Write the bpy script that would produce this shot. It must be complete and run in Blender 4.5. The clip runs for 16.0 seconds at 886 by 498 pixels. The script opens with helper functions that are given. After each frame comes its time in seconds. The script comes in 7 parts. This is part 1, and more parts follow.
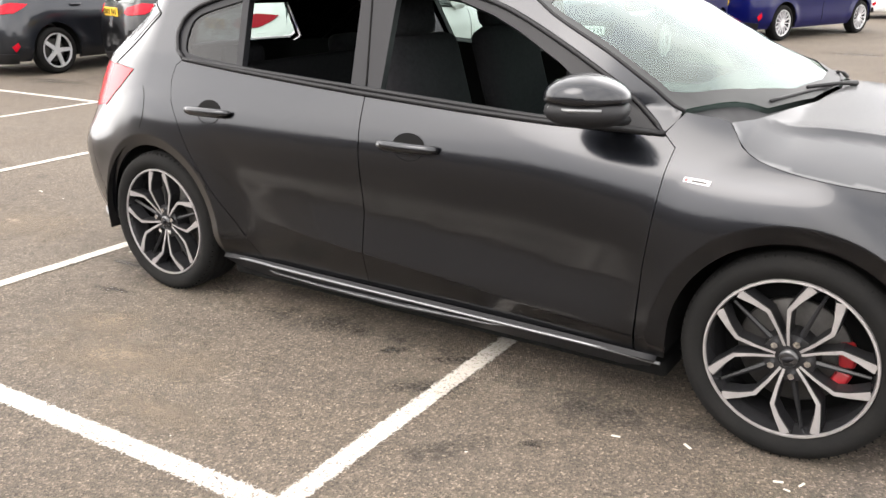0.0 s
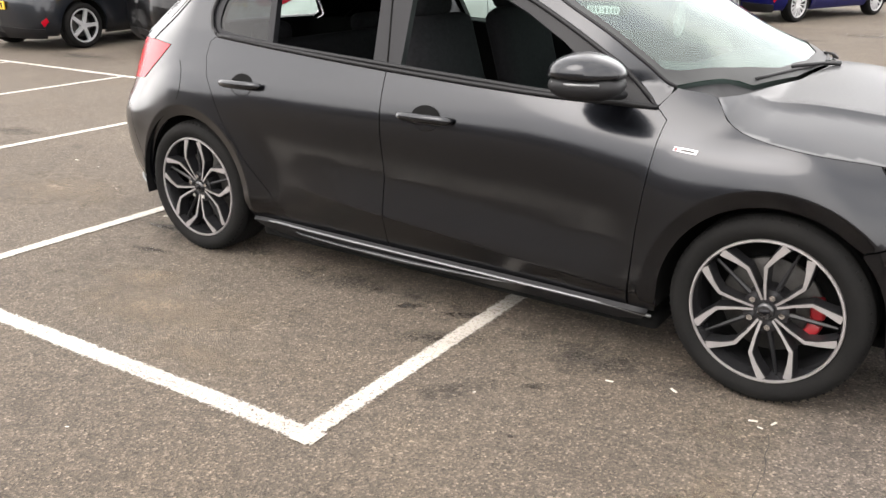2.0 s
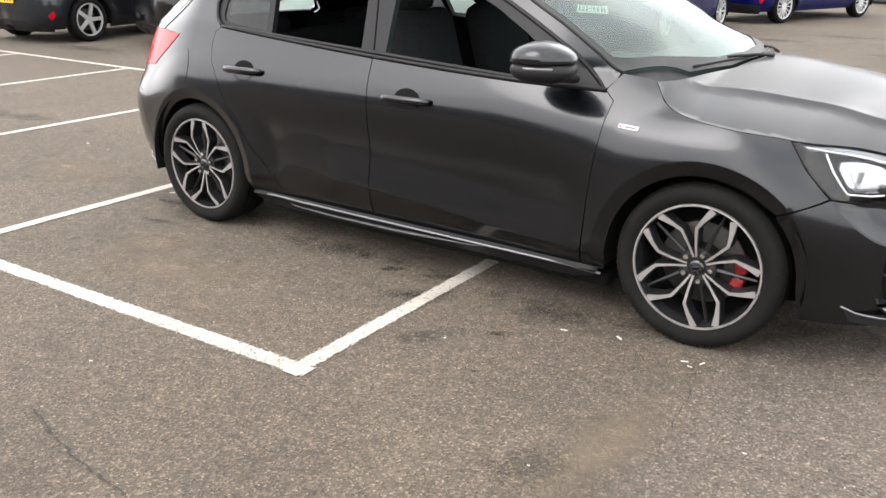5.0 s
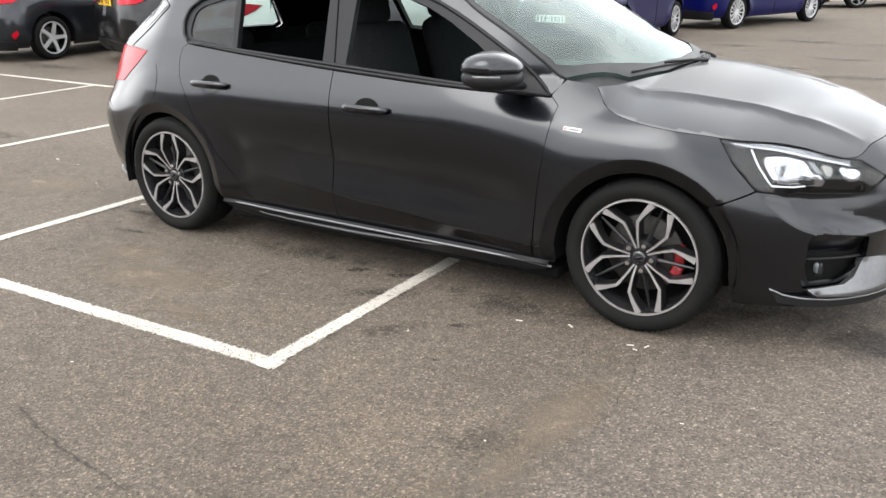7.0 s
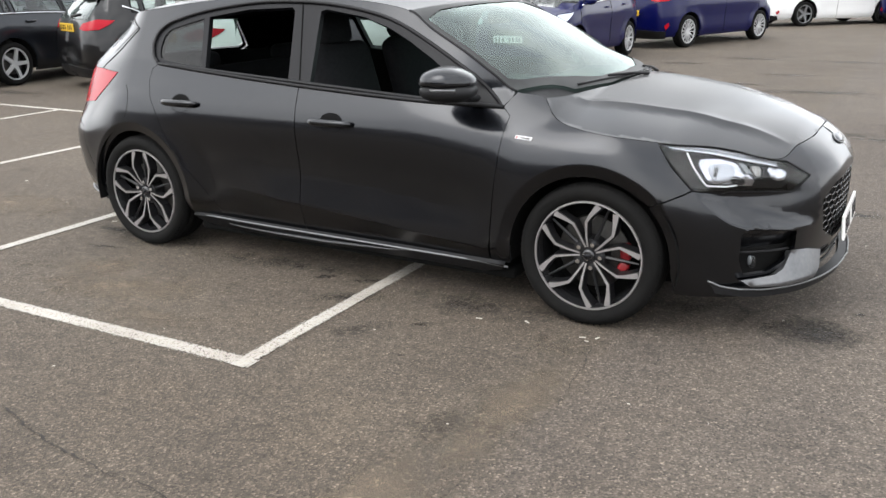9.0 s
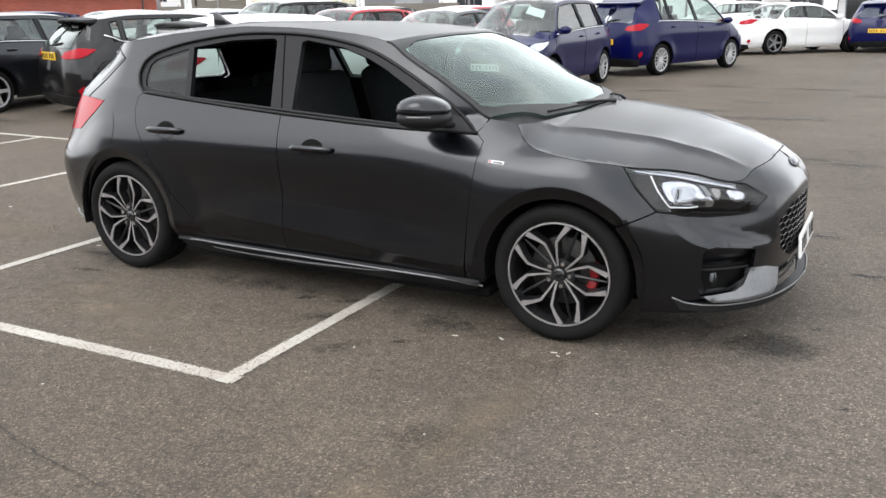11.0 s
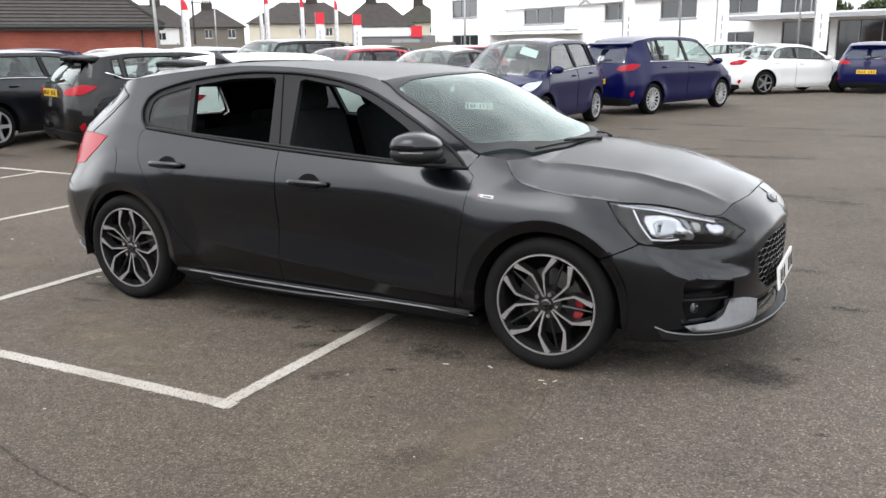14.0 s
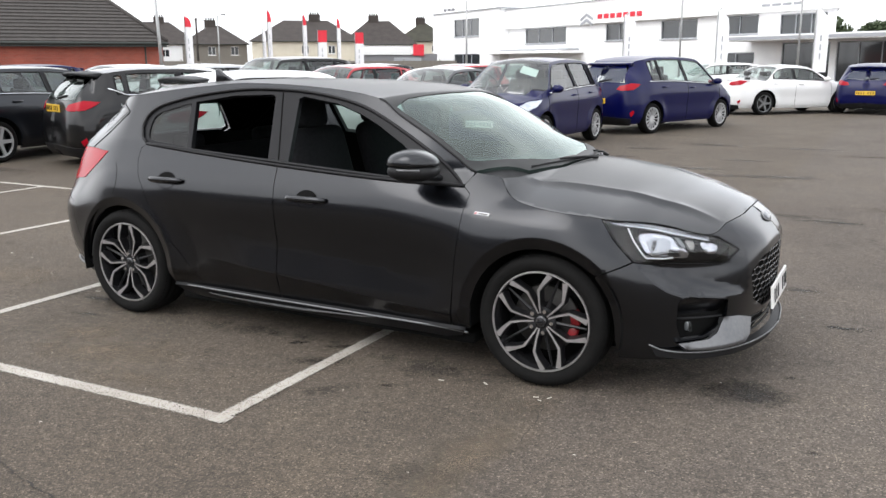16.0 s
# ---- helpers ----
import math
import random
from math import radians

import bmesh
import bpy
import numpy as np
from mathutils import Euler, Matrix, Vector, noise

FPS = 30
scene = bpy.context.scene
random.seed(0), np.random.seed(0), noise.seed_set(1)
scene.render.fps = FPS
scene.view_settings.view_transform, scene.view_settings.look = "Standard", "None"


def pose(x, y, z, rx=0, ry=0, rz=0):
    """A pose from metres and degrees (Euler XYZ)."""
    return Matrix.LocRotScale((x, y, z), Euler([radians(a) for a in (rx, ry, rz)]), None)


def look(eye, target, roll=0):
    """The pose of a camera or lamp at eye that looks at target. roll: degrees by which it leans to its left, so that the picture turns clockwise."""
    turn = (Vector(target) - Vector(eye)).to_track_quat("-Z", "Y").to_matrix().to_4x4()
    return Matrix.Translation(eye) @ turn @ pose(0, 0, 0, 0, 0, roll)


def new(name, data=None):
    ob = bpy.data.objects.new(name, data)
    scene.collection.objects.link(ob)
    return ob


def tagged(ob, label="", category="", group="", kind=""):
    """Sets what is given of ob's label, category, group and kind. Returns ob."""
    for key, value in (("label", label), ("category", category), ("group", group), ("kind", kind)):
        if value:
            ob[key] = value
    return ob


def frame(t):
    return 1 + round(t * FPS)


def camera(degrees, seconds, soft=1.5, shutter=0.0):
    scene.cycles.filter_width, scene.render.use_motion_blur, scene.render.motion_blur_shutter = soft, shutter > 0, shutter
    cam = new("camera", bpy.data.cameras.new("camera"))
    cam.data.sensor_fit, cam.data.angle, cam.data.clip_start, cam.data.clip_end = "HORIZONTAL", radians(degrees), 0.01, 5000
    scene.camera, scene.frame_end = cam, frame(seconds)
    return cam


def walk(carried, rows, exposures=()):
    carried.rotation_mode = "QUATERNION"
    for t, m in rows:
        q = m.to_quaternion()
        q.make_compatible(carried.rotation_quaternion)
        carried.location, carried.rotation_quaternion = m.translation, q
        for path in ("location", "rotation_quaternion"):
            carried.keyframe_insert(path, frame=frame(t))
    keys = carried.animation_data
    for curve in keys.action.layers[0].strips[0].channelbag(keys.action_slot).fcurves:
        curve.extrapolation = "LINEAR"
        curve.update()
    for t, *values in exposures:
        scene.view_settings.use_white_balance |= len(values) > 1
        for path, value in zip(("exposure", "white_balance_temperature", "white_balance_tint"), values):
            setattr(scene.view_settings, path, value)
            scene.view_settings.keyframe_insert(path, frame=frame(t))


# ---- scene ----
cam = camera(54.4, 16.0)
PATH = [
    (0, (3.108, -3.319, 1.419), (2.069, -1.729, 0.792), -0.5),
    (0.5, (3.138, -3.376, 1.425), (2.096, -1.792, 0.787), -0.5),
    (1, (3.175, -3.422, 1.44), (2.127, -1.85, 0.784), -0.5),
    (1.5, (3.231, -3.509, 1.452), (2.18, -1.944, 0.786), -0.3),
    (2, (3.277, -3.564, 1.45), (2.218, -2.006, 0.778), -0.1),
    (2.5, (3.326, -3.622, 1.452), (2.261, -2.071, 0.775), 0.3),
    (3, (3.376, -3.664, 1.45), (2.306, -2.118, 0.77), 0.4),
    (3.5, (3.435, -3.731, 1.451), (2.367, -2.183, 0.771), 0.5),
    (6, (3.684, -3.951, 1.477), (2.65, -2.374, 0.81), -0.0),
    (6.5, (3.718, -3.987, 1.486), (2.7, -2.398, 0.823), -0.3),
    (7, (3.763, -4.056, 1.49), (2.762, -2.452, 0.839), -0.4),
    (7.5, (3.796, -4.104, 1.49), (2.811, -2.486, 0.848), -0.6),
    (8, (3.829, -4.153, 1.487), (2.861, -2.521, 0.856), -0.8),
    (8.5, (3.875, -4.223, 1.486), (2.922, -2.576, 0.87), -0.9),
    (9, (3.903, -4.258, 1.486), (2.963, -2.6, 0.882), -0.9),
    (11.5, (4.013, -4.421, 1.509), (3.109, -2.718, 0.978), -0.8),
    (12, (4.028, -4.449, 1.512), (3.125, -2.741, 0.995), -0.8),
    (12.5, (4.045, -4.487, 1.519), (3.142, -2.775, 1.016), -0.7),
    (13, (4.056, -4.49, 1.512), (3.15, -2.775, 1.024), -0.6),
    (13.5, (4.064, -4.492, 1.516), (3.157, -2.775, 1.039), -0.6),
    (14, (4.082, -4.512, 1.517), (3.174, -2.791, 1.053), -0.5),
    (14.5, (4.098, -4.527, 1.516), (3.188, -2.804, 1.065), -0.4),
    (15, (4.106, -4.543, 1.523), (3.196, -2.818, 1.082), -0.3),
    (15.5, (4.11, -4.544, 1.526), (3.199, -2.817, 1.093), -0.3),
    (16, (4.115, -4.529, 1.519), (3.202, -2.801, 1.095), -0.1),
]
walk(cam, [(t, look(eye, target, roll)) for t, eye, target, roll in PATH], exposures=[(0, 1.80, 6850, 13), (1.5, 1.62, 6850, 13), (3.5, 1.55, 6780, 12), (6, 1.42, 6580, 11), (7, 1.40, 6500, 10), (9, 1.01, 6430, 10), (12.5, .88, 6400, 10), (16, .70, 6400, 11)])

# ---------- world and light ----------
world = bpy.data.worlds.new("overcast_sky")
scene.world = world
world.use_nodes = True
wn, wl = world.node_tree.nodes, world.node_tree.links
sky = wn.new("ShaderNodeTexSky")
sky.sky_type, sky.sun_disc = "NISHITA", False
sky.sun_elevation, sky.sun_rotation = radians(46), radians(200)
sky.dust_density = 4.0
grey = wn.new("ShaderNodeHueSaturation")
grey.inputs["Saturation"].default_value = 0.12
cloud = wn.new("ShaderNodeMix")
cloud.data_type, cloud.blend_type = "RGBA", "MIX"
cloud.inputs["Factor"].default_value = 0.68
cloud.inputs["B"].default_value = (12.0, 12.1, 12.2, 1)
wl.new(sky.outputs[0], grey.inputs["Color"])
wl.new(grey.outputs[0], cloud.inputs["A"])
# broken cloud cover
place_dir = wn.new("ShaderNodeTexCoord")
puffs = wn.new("ShaderNodeTexNoise")
puffs.inputs["Scale"].default_value, puffs.inputs["Detail"].default_value = 2.6, 6
wl.new(place_dir.outputs["Generated"], puffs.inputs["Vector"])
shade = wn.new("ShaderNodeValToRGB")
shade.color_ramp.elements[0].position, shade.color_ramp.elements[0].color = 0.36, (0.74, 0.76, 0.79, 1)
shade.color_ramp.elements[1].position, shade.color_ramp.elements[1].color = 0.62, (1.15, 1.15, 1.14, 1)
wl.new(puffs.outputs["Fac"], shade.inputs["Fac"])
cover = wn.new("ShaderNodeMix")
cover.data_type, cover.blend_type = "RGBA", "MULTIPLY"
cover.inputs["Factor"].default_value = 1.0
wl.new(cloud.outputs["Result"], cover.inputs["A"])
wl.new(shade.outputs["Color"], cover.inputs["B"])
wl.new(cover.outputs["Result"], wn["Background"].inputs["Color"])
wn["Background"].inputs["Strength"].default_value = 0.135

sun = new("sun", bpy.data.lights.new("sun", "SUN"))
sun.data.energy, sun.data.angle, sun.data.color = 0.6, radians(40), (1, 0.97, 0.93)
sun.matrix_world = look((-1.9, -5.3, 6.2), (0, 0, 0))


# ---------- materials ----------
def material(name, colour=(0.5, 0.5, 0.5), rough=0.5, metal=0.0, coat=0.0, spec=0.5):
    m = bpy.data.materials.new(name)
    m.use_nodes = True
    b = m.node_tree.nodes["Principled BSDF"]
    b.inputs["Base Color"].default_value = (*colour, 1)
    b.inputs["Roughness"].default_value = rough
    b.inputs["Metallic"].default_value = metal
    b.inputs["Coat Weight"].default_value = coat
    b.inputs["Coat Roughness"].default_value = 0.04
    b.inputs["Specular IOR Level"].default_value = spec
    return m


def node(m, kind, **inputs):
    n = m.node_tree.nodes.new(kind)
    for key, value in inputs.items():
        n.inputs[key.replace("_", " ")].default_value = value
    return n


def noise_tex(m, scale, detail=4, rough=0.6, coords="Object"):
    c = m.node_tree.nodes.new("ShaderNodeTexCoord")
    n = node(m, "ShaderNodeTexNoise", Scale=scale, Detail=detail, Roughness=rough)
    m.node_tree.links.new(c.outputs[coords], n.inputs["Vector"])
    return n


def ramp(m, source, stops):
    r = m.node_tree.nodes.new("ShaderNodeValToRGB")
    e = r.color_ramp.elements
    while len(e) < len(stops):
        e.new(0.5)
    for k, (at, colour) in zip(e, stops):
        k.position, k.color = at, (*colour, 1) if len(colour) == 3 else colour
    m.node_tree.links.new(source, r.inputs["Fac"])
    return r


def mixed(m, fac, a, b, mode="MIX"):
    n = m.node_tree.nodes.new("ShaderNodeMix")
    n.data_type, n.blend_type = "RGBA", mode
    for socket, value in (("Factor", fac), ("A", a), ("B", b)):
        if isinstance(value, (int, float, tuple)):
            n.inputs[socket].default_value = (*value, 1) if isinstance(value, tuple) else value
        else:
            m.node_tree.links.new(value, n.inputs[socket])
    return n.outputs["Result"]


def bump(m, height, strength=0.3, distance=0.01):
    n = node(m, "ShaderNodeBump", Strength=strength, Distance=distance)
    m.node_tree.links.new(height, n.inputs["Height"])
    m.node_tree.links.new(n.outputs[0], m.node_tree.nodes["Principled BSDF"].inputs["Normal"])


def feed(m, socket, source):
    m.node_tree.links.new(source, m.node_tree.nodes["Principled BSDF"].inputs[socket])


def grained(name, a, b, scale, rough=0.6, metal=0.0, relief=0.0, detail=5, coat=0.0):
    """Two tones mixed by noise at two scales, with fine relief."""
    m = material(name, a, rough, metal, coat)
    big, fine = noise_tex(m, scale, detail), noise_tex(m, scale * 11, 3)
    f = mixed(m, 0.4, big.outputs["Fac"], fine.outputs["Fac"])
    r = ramp(m, f, [(0.35, a), (0.65, b)])
    feed(m, "Base Color", r.outputs[0])
    if relief:
        bump(m, f, relief)
    return m


def paint(name, colour, metal=0.5, rough=0.35, dust=0.006, coat=0.9, ior=1.45, level_tone=0.0):
    """Car paint: metallic base under a clear coat, with a thin film of road dust."""
    m = material(name, colour, rough, metal, coat)
    m.node_tree.nodes["Principled BSDF"].inputs["Specular Tint"].default_value = (0.85, 0.85, 0.86, 1)
    m.node_tree.nodes["Principled BSDF"].inputs["Coat IOR"].default_value = ior
    flake = noise_tex(m, 900, 1)
    dirt = noise_tex(m, 2.2, 6)
    soft = ramp(m, dirt.outputs["Fac"], [(0.35, (0, 0, 0)), (0.8, (dust, dust, dust))])
    tone = mixed(m, flake.outputs["Fac"], tuple(c * 0.82 for c in colour), tuple(min(1, c * 1.2) for c in colour))
    feed(m, "Base Color", mixed(m, soft.outputs[0], tone, (0.22, 0.2, 0.18)))
    streak = noise_tex(m, 5, 5)
    cr = ramp(m, streak.outputs["Fac"], [(0.3, (0.09,) * 3), (0.75, (0.18,) * 3)] if level_tone else [(0.3, (0.03,) * 3), (0.75, (0.07,) * 3)])
    feed(m, "Coat Roughness", cr.outputs[0])
    if level_tone:
        # level panels are greyed and dulled by normal to paint out sky glare
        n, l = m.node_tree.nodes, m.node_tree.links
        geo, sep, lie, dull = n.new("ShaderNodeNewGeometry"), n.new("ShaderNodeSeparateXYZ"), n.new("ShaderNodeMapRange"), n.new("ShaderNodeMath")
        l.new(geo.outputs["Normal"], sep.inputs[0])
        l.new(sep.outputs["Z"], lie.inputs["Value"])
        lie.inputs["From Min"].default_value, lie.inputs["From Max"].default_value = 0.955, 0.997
        lie.inputs["To Max"].default_value = level_tone
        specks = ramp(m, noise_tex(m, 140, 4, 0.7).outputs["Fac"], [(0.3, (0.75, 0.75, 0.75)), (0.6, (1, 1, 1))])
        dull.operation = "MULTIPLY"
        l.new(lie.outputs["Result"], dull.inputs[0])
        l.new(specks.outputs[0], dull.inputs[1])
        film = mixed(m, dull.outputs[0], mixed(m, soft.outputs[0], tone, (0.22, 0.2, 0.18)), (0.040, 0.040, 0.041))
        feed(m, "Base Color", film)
        for socket, clean, toned in (("Coat Weight", coat, 0.06), ("Metallic", metal, 0.0), ("Roughness", rough, 0.65), ("Specular IOR Level", 0.2, 0.12)):
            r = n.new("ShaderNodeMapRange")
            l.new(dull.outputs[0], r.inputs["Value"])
            r.inputs["To Min"].default_value, r.inputs["To Max"].default_value = clean, toned
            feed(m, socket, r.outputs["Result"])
    return m


def glass(name, tint=(0.8, 0.88, 0.84), base=0.07, rough=0.0, shine_tint=(1, 1, 1)):
    """A pane: clear and tinted, with gloss that grows towards grazing."""
    m = bpy.data.materials.new(name)
    m.use_nodes = True
    n, l = m.node_tree.nodes, m.node_tree.links
    n.remove(n["Principled BSDF"])
    clear = n.new("ShaderNodeBsdfTransparent")
    clear.inputs[0].default_value = (*tint, 1)
    shine = n.new("ShaderNodeBsdfGlossy")
    shine.inputs["Roughness"].default_value = rough
    shine.inputs["Color"].default_value = (*shine_tint, 1)
    lw = n.new("ShaderNodeLayerWeight")
    power, scale = n.new("ShaderNodeMath"), n.new("ShaderNodeMath")
    power.operation, scale.operation = "POWER", "MULTIPLY_ADD"
    l.new(lw.outputs["Facing"], power.inputs[0])
    power.inputs[1].default_value = 5.0
    l.new(power.outputs[0], scale.inputs[0])
    scale.inputs[1].default_value, scale.inputs[2].default_value = 1 - base, base
    mix = n.new("ShaderNodeMixShader")
    l.new(scale.outputs[0], mix.inputs[0])
    l.new(clear.outputs[0], mix.inputs[1])
    l.new(shine.outputs[0], mix.inputs[2])
    l.new(mix.outputs[0], n["Material Output"].inputs[0])
    return m


def lamp_bowl():
    m = material("fluted_lamp_reflector", (0.50, 0.50, 0.53), 0.16, 1.0)
    w = node(m, "ShaderNodeTexVoronoi", Scale=26.0)
    c = m.node_tree.nodes.new("ShaderNodeTexCoord")
    m.node_tree.links.new(c.outputs["Object"], w.inputs["Vector"])
    bump(m, w.outputs["Distance"], 0.35, 0.02)
    return m


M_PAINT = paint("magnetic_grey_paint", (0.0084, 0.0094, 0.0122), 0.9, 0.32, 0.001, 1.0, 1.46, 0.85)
M_BLACK = material("black_trim_plastic", (0.010, 0.010, 0.011), 0.5, spec=0.22)
M_SATIN = material("satin_black_pillar", (0.008, 0.008, 0.0095), 0.34, spec=0.16)
M_DARK = material("dark_cavity", (0.006, 0.006, 0.006), 0.9, spec=0.1)
M_RUBBER = grained("tyre_rubber", (0.004, 0.004, 0.004), (0.008, 0.0076, 0.0072), 9, 0.85, relief=0.15)
M_RUBBER.node_tree.nodes["Principled BSDF"].inputs["Specular IOR Level"].default_value = 0.15
M_ALLOY = grained("machined_alloy", (0.228, 0.216, 0.216), (0.292, 0.276, 0.272), 30, 0.38, 0.4)
M_SPOKE = material("satin_black_spoke", (0.010, 0.010, 0.011), 0.4, spec=0.3)
# sky light caught by the skirt's lower lip is put into this grey
M_LEDGE = grained("sky_lit_skirt_ledge", (0.055, 0.056, 0.06), (0.08, 0.081, 0.085), 20, 0.4, 0.3)
M_POCKET = material("gloss_black_alloy", (0.012, 0.012, 0.013), 0.22, coat=0.5)
M_CHROME = material("bright_chrome", (0.6375, 0.646, 0.663), 0.12, 1.0)
M_SILVER = material("satin_silver_trim", (0.165, 0.1688, 0.1725), 0.4, 0.6)
M_STEEL = grained("brake_steel", (0.045, 0.043, 0.041), (0.07, 0.067, 0.064), 40, 0.55, 0.7)
M_CALIPER = material("red_caliper_paint", (0.25, 0.010, 0.014), 0.4, coat=0.4)
M_TAIL = material("red_lamp_lens", (0.29, 0.004, 0.013), 0.16, coat=0.1, spec=0.15)
M_LENS = glass("clear_lamp_lens", (0.90, 0.92, 0.94), 0.04)
M_WSCREEN = glass("windscreen_glass", (0.52, 0.70, 0.63), 0.085, 0.0, (0.86, 0.97, 0.94))
M_REARGLASS = glass("tinted_rear_glass", (0.34, 0.42, 0.39), 0.06)
M_PRIVACY = glass("quarter_glass", (0.07, 0.075, 0.08), 0.032)
M_SEAT = grained("dark_seat_cloth", (0.010, 0.010, 0.0112), (0.019, 0.019, 0.021), 60, 0.9, relief=0.2)
M_CABIN = grained("dark_cabin_plastic", (0.011, 0.011, 0.0118), (0.019, 0.019, 0.020), 25, 0.7)
for cloth in (M_SEAT, M_CABIN):
    cloth.node_tree.nodes["Principled BSDF"].inputs["Specular IOR Level"].default_value = 0.08
M_BOWL = lamp_bowl()
M_BADGE = material("silver_badge", (0.42, 0.42, 0.43), 0.35, 0.5)
M_WHITE = material("white_print", (0.78, 0.78, 0.78), 0.5)
M_PLATE = material("white_plate", (0.8, 0.8, 0.78), 0.35, coat=0.4)
M_YELLOW = material("yellow_plate", (0.624, 0.39, 0.0312), 0.35, coat=0.4)


# ---------- building kit ----------
import mathutils.geometry


def mesh_of(name, bm, mat):
    me = bpy.data.meshes.new(name)
    bm.to_mesh(me)
    bm.free()
    if "panel_normal" in me.attributes:
        n = np.zeros(len(me.vertices) * 3)
        me.attributes["panel_normal"].data.foreach_get("vector", n)
        on = np.zeros(len(me.polygons), int)
        me.attributes["panel_face"].data.foreach_get("value", on)
        at = np.zeros(len(me.loops), int)
        me.loops.foreach_get("vertex_index", at)
        count = np.zeros(len(me.polygons), int)
        me.polygons.foreach_get("loop_total", count)
        loops = n.reshape(-1, 3)[at] * np.repeat(on, count)[:, None]
        me.polygons.foreach_set("use_smooth", np.ones(len(me.polygons), bool))
        me.normals_split_custom_set(loops.tolist())
        me.attributes.remove(me.attributes["panel_normal"])
        me.attributes.remove(me.attributes["panel_face"])
    for m in mat if isinstance(mat, (list, tuple)) else [mat]:
        me.materials.append(m)
    return me


def part(name, bm, mat, parent=None, label="", smooth_faces=True):
    """Links a bmesh as one mesh object under a thing or under a part."""
    if smooth_faces:
        for f in bm.faces:
            f.smooth = True
    ob = new(name, mesh_of(name, bm, mat))
    ob.parent = parent
    return tagged(ob, label)


def empty(name, m=None, **tags):
    ob = new(name)
    ob.empty_display_size = 0.2
    if m is not None:
        ob.matrix_world = m
    return tagged(ob, **tags)


def box(bm, centre, size, bevel=0.0, turn=None, seg=2):
    r = bmesh.ops.create_cube(bm, size=1)["verts"]
    m = Matrix.Translation(centre) @ (turn or Matrix()) @ Matrix.Diagonal((*size, 1))
    bmesh.ops.transform(bm, matrix=m, verts=r)
    if bevel:
        e = list({e for v in r for e in v.link_edges})
        bmesh.ops.bevel(bm, geom=e, offset=bevel, segments=seg, affect="EDGES", profile=0.5)
    return bm


def cyl(bm, a, b, r0, r1=None, n=16, caps=True):
    a, b = Vector(a), Vector(b)
    d = b - a
    m = Matrix.Translation((a + b) / 2) @ d.to_track_quat("Z", "Y").to_matrix().to_4x4()
    return bmesh.ops.create_cone(bm, cap_ends=caps, segments=n, radius1=r0, radius2=r0 if r1 is None else r1, depth=d.length, matrix=m)["verts"]


def tube(bm, pts, r, n=8, flat=1.0):
    """A round bar along a line of points; flat squeezes it in height."""
    pts = [Vector(p) for p in pts]
    rings = []
    for i, p in enumerate(pts):
        d = (pts[min(i + 1, len(pts) - 1)] - pts[max(i - 1, 0)]).normalized()
        side = d.cross(Vector((0, 0, 1)))
        side = side.normalized() if side.length > 1e-4 else Vector((1, 0, 0))
        up = side.cross(d).normalized()
        k = r[i] if isinstance(r, (list, tuple)) else r
        rings.append([bm.verts.new(p + side * (k * math.cos(a)) + up * (k * flat * math.sin(a))) for a in [2 * math.pi * j / n for j in range(n)]])
    for u, v in zip(rings, rings[1:]):
        for j in range(n):
            bm.faces.new((u[j], u[(j + 1) % n], v[(j + 1) % n], v[j]))
    bm.faces.new(rings[0])
    bm.faces.new(rings[-1][::-1])
    bmesh.ops.recalc_face_normals(bm, faces=bm.faces)
    return bm


def lathe(bm, profile, n=48, axis_y=True):
    """Turns a closed or open (radius, offset) profile round the y axis."""
    rings = []
    for k in range(n):
        a = 2 * math.pi * k / n
        rings.append([bm.verts.new((r * math.cos(a), o, r * math.sin(a))) for r, o in profile])
    for k in range(n):
        u, v = rings[k], rings[(k + 1) % n]
        for i in range(len(profile) - 1):
            bm.faces.new((u[i], v[i], v[i + 1], u[i + 1]))
    bmesh.ops.recalc_face_normals(bm, faces=bm.faces)
    return bm


def slab(bm, poly, y0, y1, bevel=0.0):
    """A polygon in x, z drawn out from y0 to y1."""
    vs = [bm.verts.new((x, y0, z)) for x, z in poly]
    f = bm.faces.new(vs)
    r = bmesh.ops.extrude_face_region(bm, geom=[f])
    bmesh.ops.translate(bm, vec=(0, y1 - y0, 0), verts=[v for v in r["geom"] if isinstance(v, bmesh.types.BMVert)])
    bmesh.ops.recalc_face_normals(bm, faces=bm.faces)
    if bevel:
        bmesh.ops.bevel(bm, geom=[e for e in bm.edges if e.calc_face_angle(0) > 0.5], offset=bevel, segments=2, affect="EDGES", profile=0.5)
    return bm


def rounded(poly, times=2, keep=()):
    """Cuts the corners of a closed outline."""
    p = [np.array(q, float) for q in poly]
    for _ in range(times):
        p = [v for a, b in zip(p, p[1:] + p[:1]) for v in (a * 0.78 + b * 0.22, a * 0.22 + b * 0.78)]
    return [tuple(q) for q in p]


def area2(p):
    p = np.array(p)
    x, y = p.T
    return 0.5 * np.sum(x * np.roll(y, -1) - np.roll(x, -1) * y)


def shrink(poly, d):
    """Moves a closed outline inwards by d."""
    p = np.array(poly, float)
    if area2(p) < 0:
        p = p[::-1]
    a, b = p - np.roll(p, 1, 0), np.roll(p, -1, 0) - p
    na = np.stack([-a[:, 1], a[:, 0]], 1) / (np.hypot(*a.T)[:, None] + 1e-9)
    nb = np.stack([-b[:, 1], b[:, 0]], 1) / (np.hypot(*b.T)[:, None] + 1e-9)
    n = na + nb
    n /= np.maximum((n * na).sum(1), 0.5)[:, None]
    return [tuple(q) for q in p + n * d]


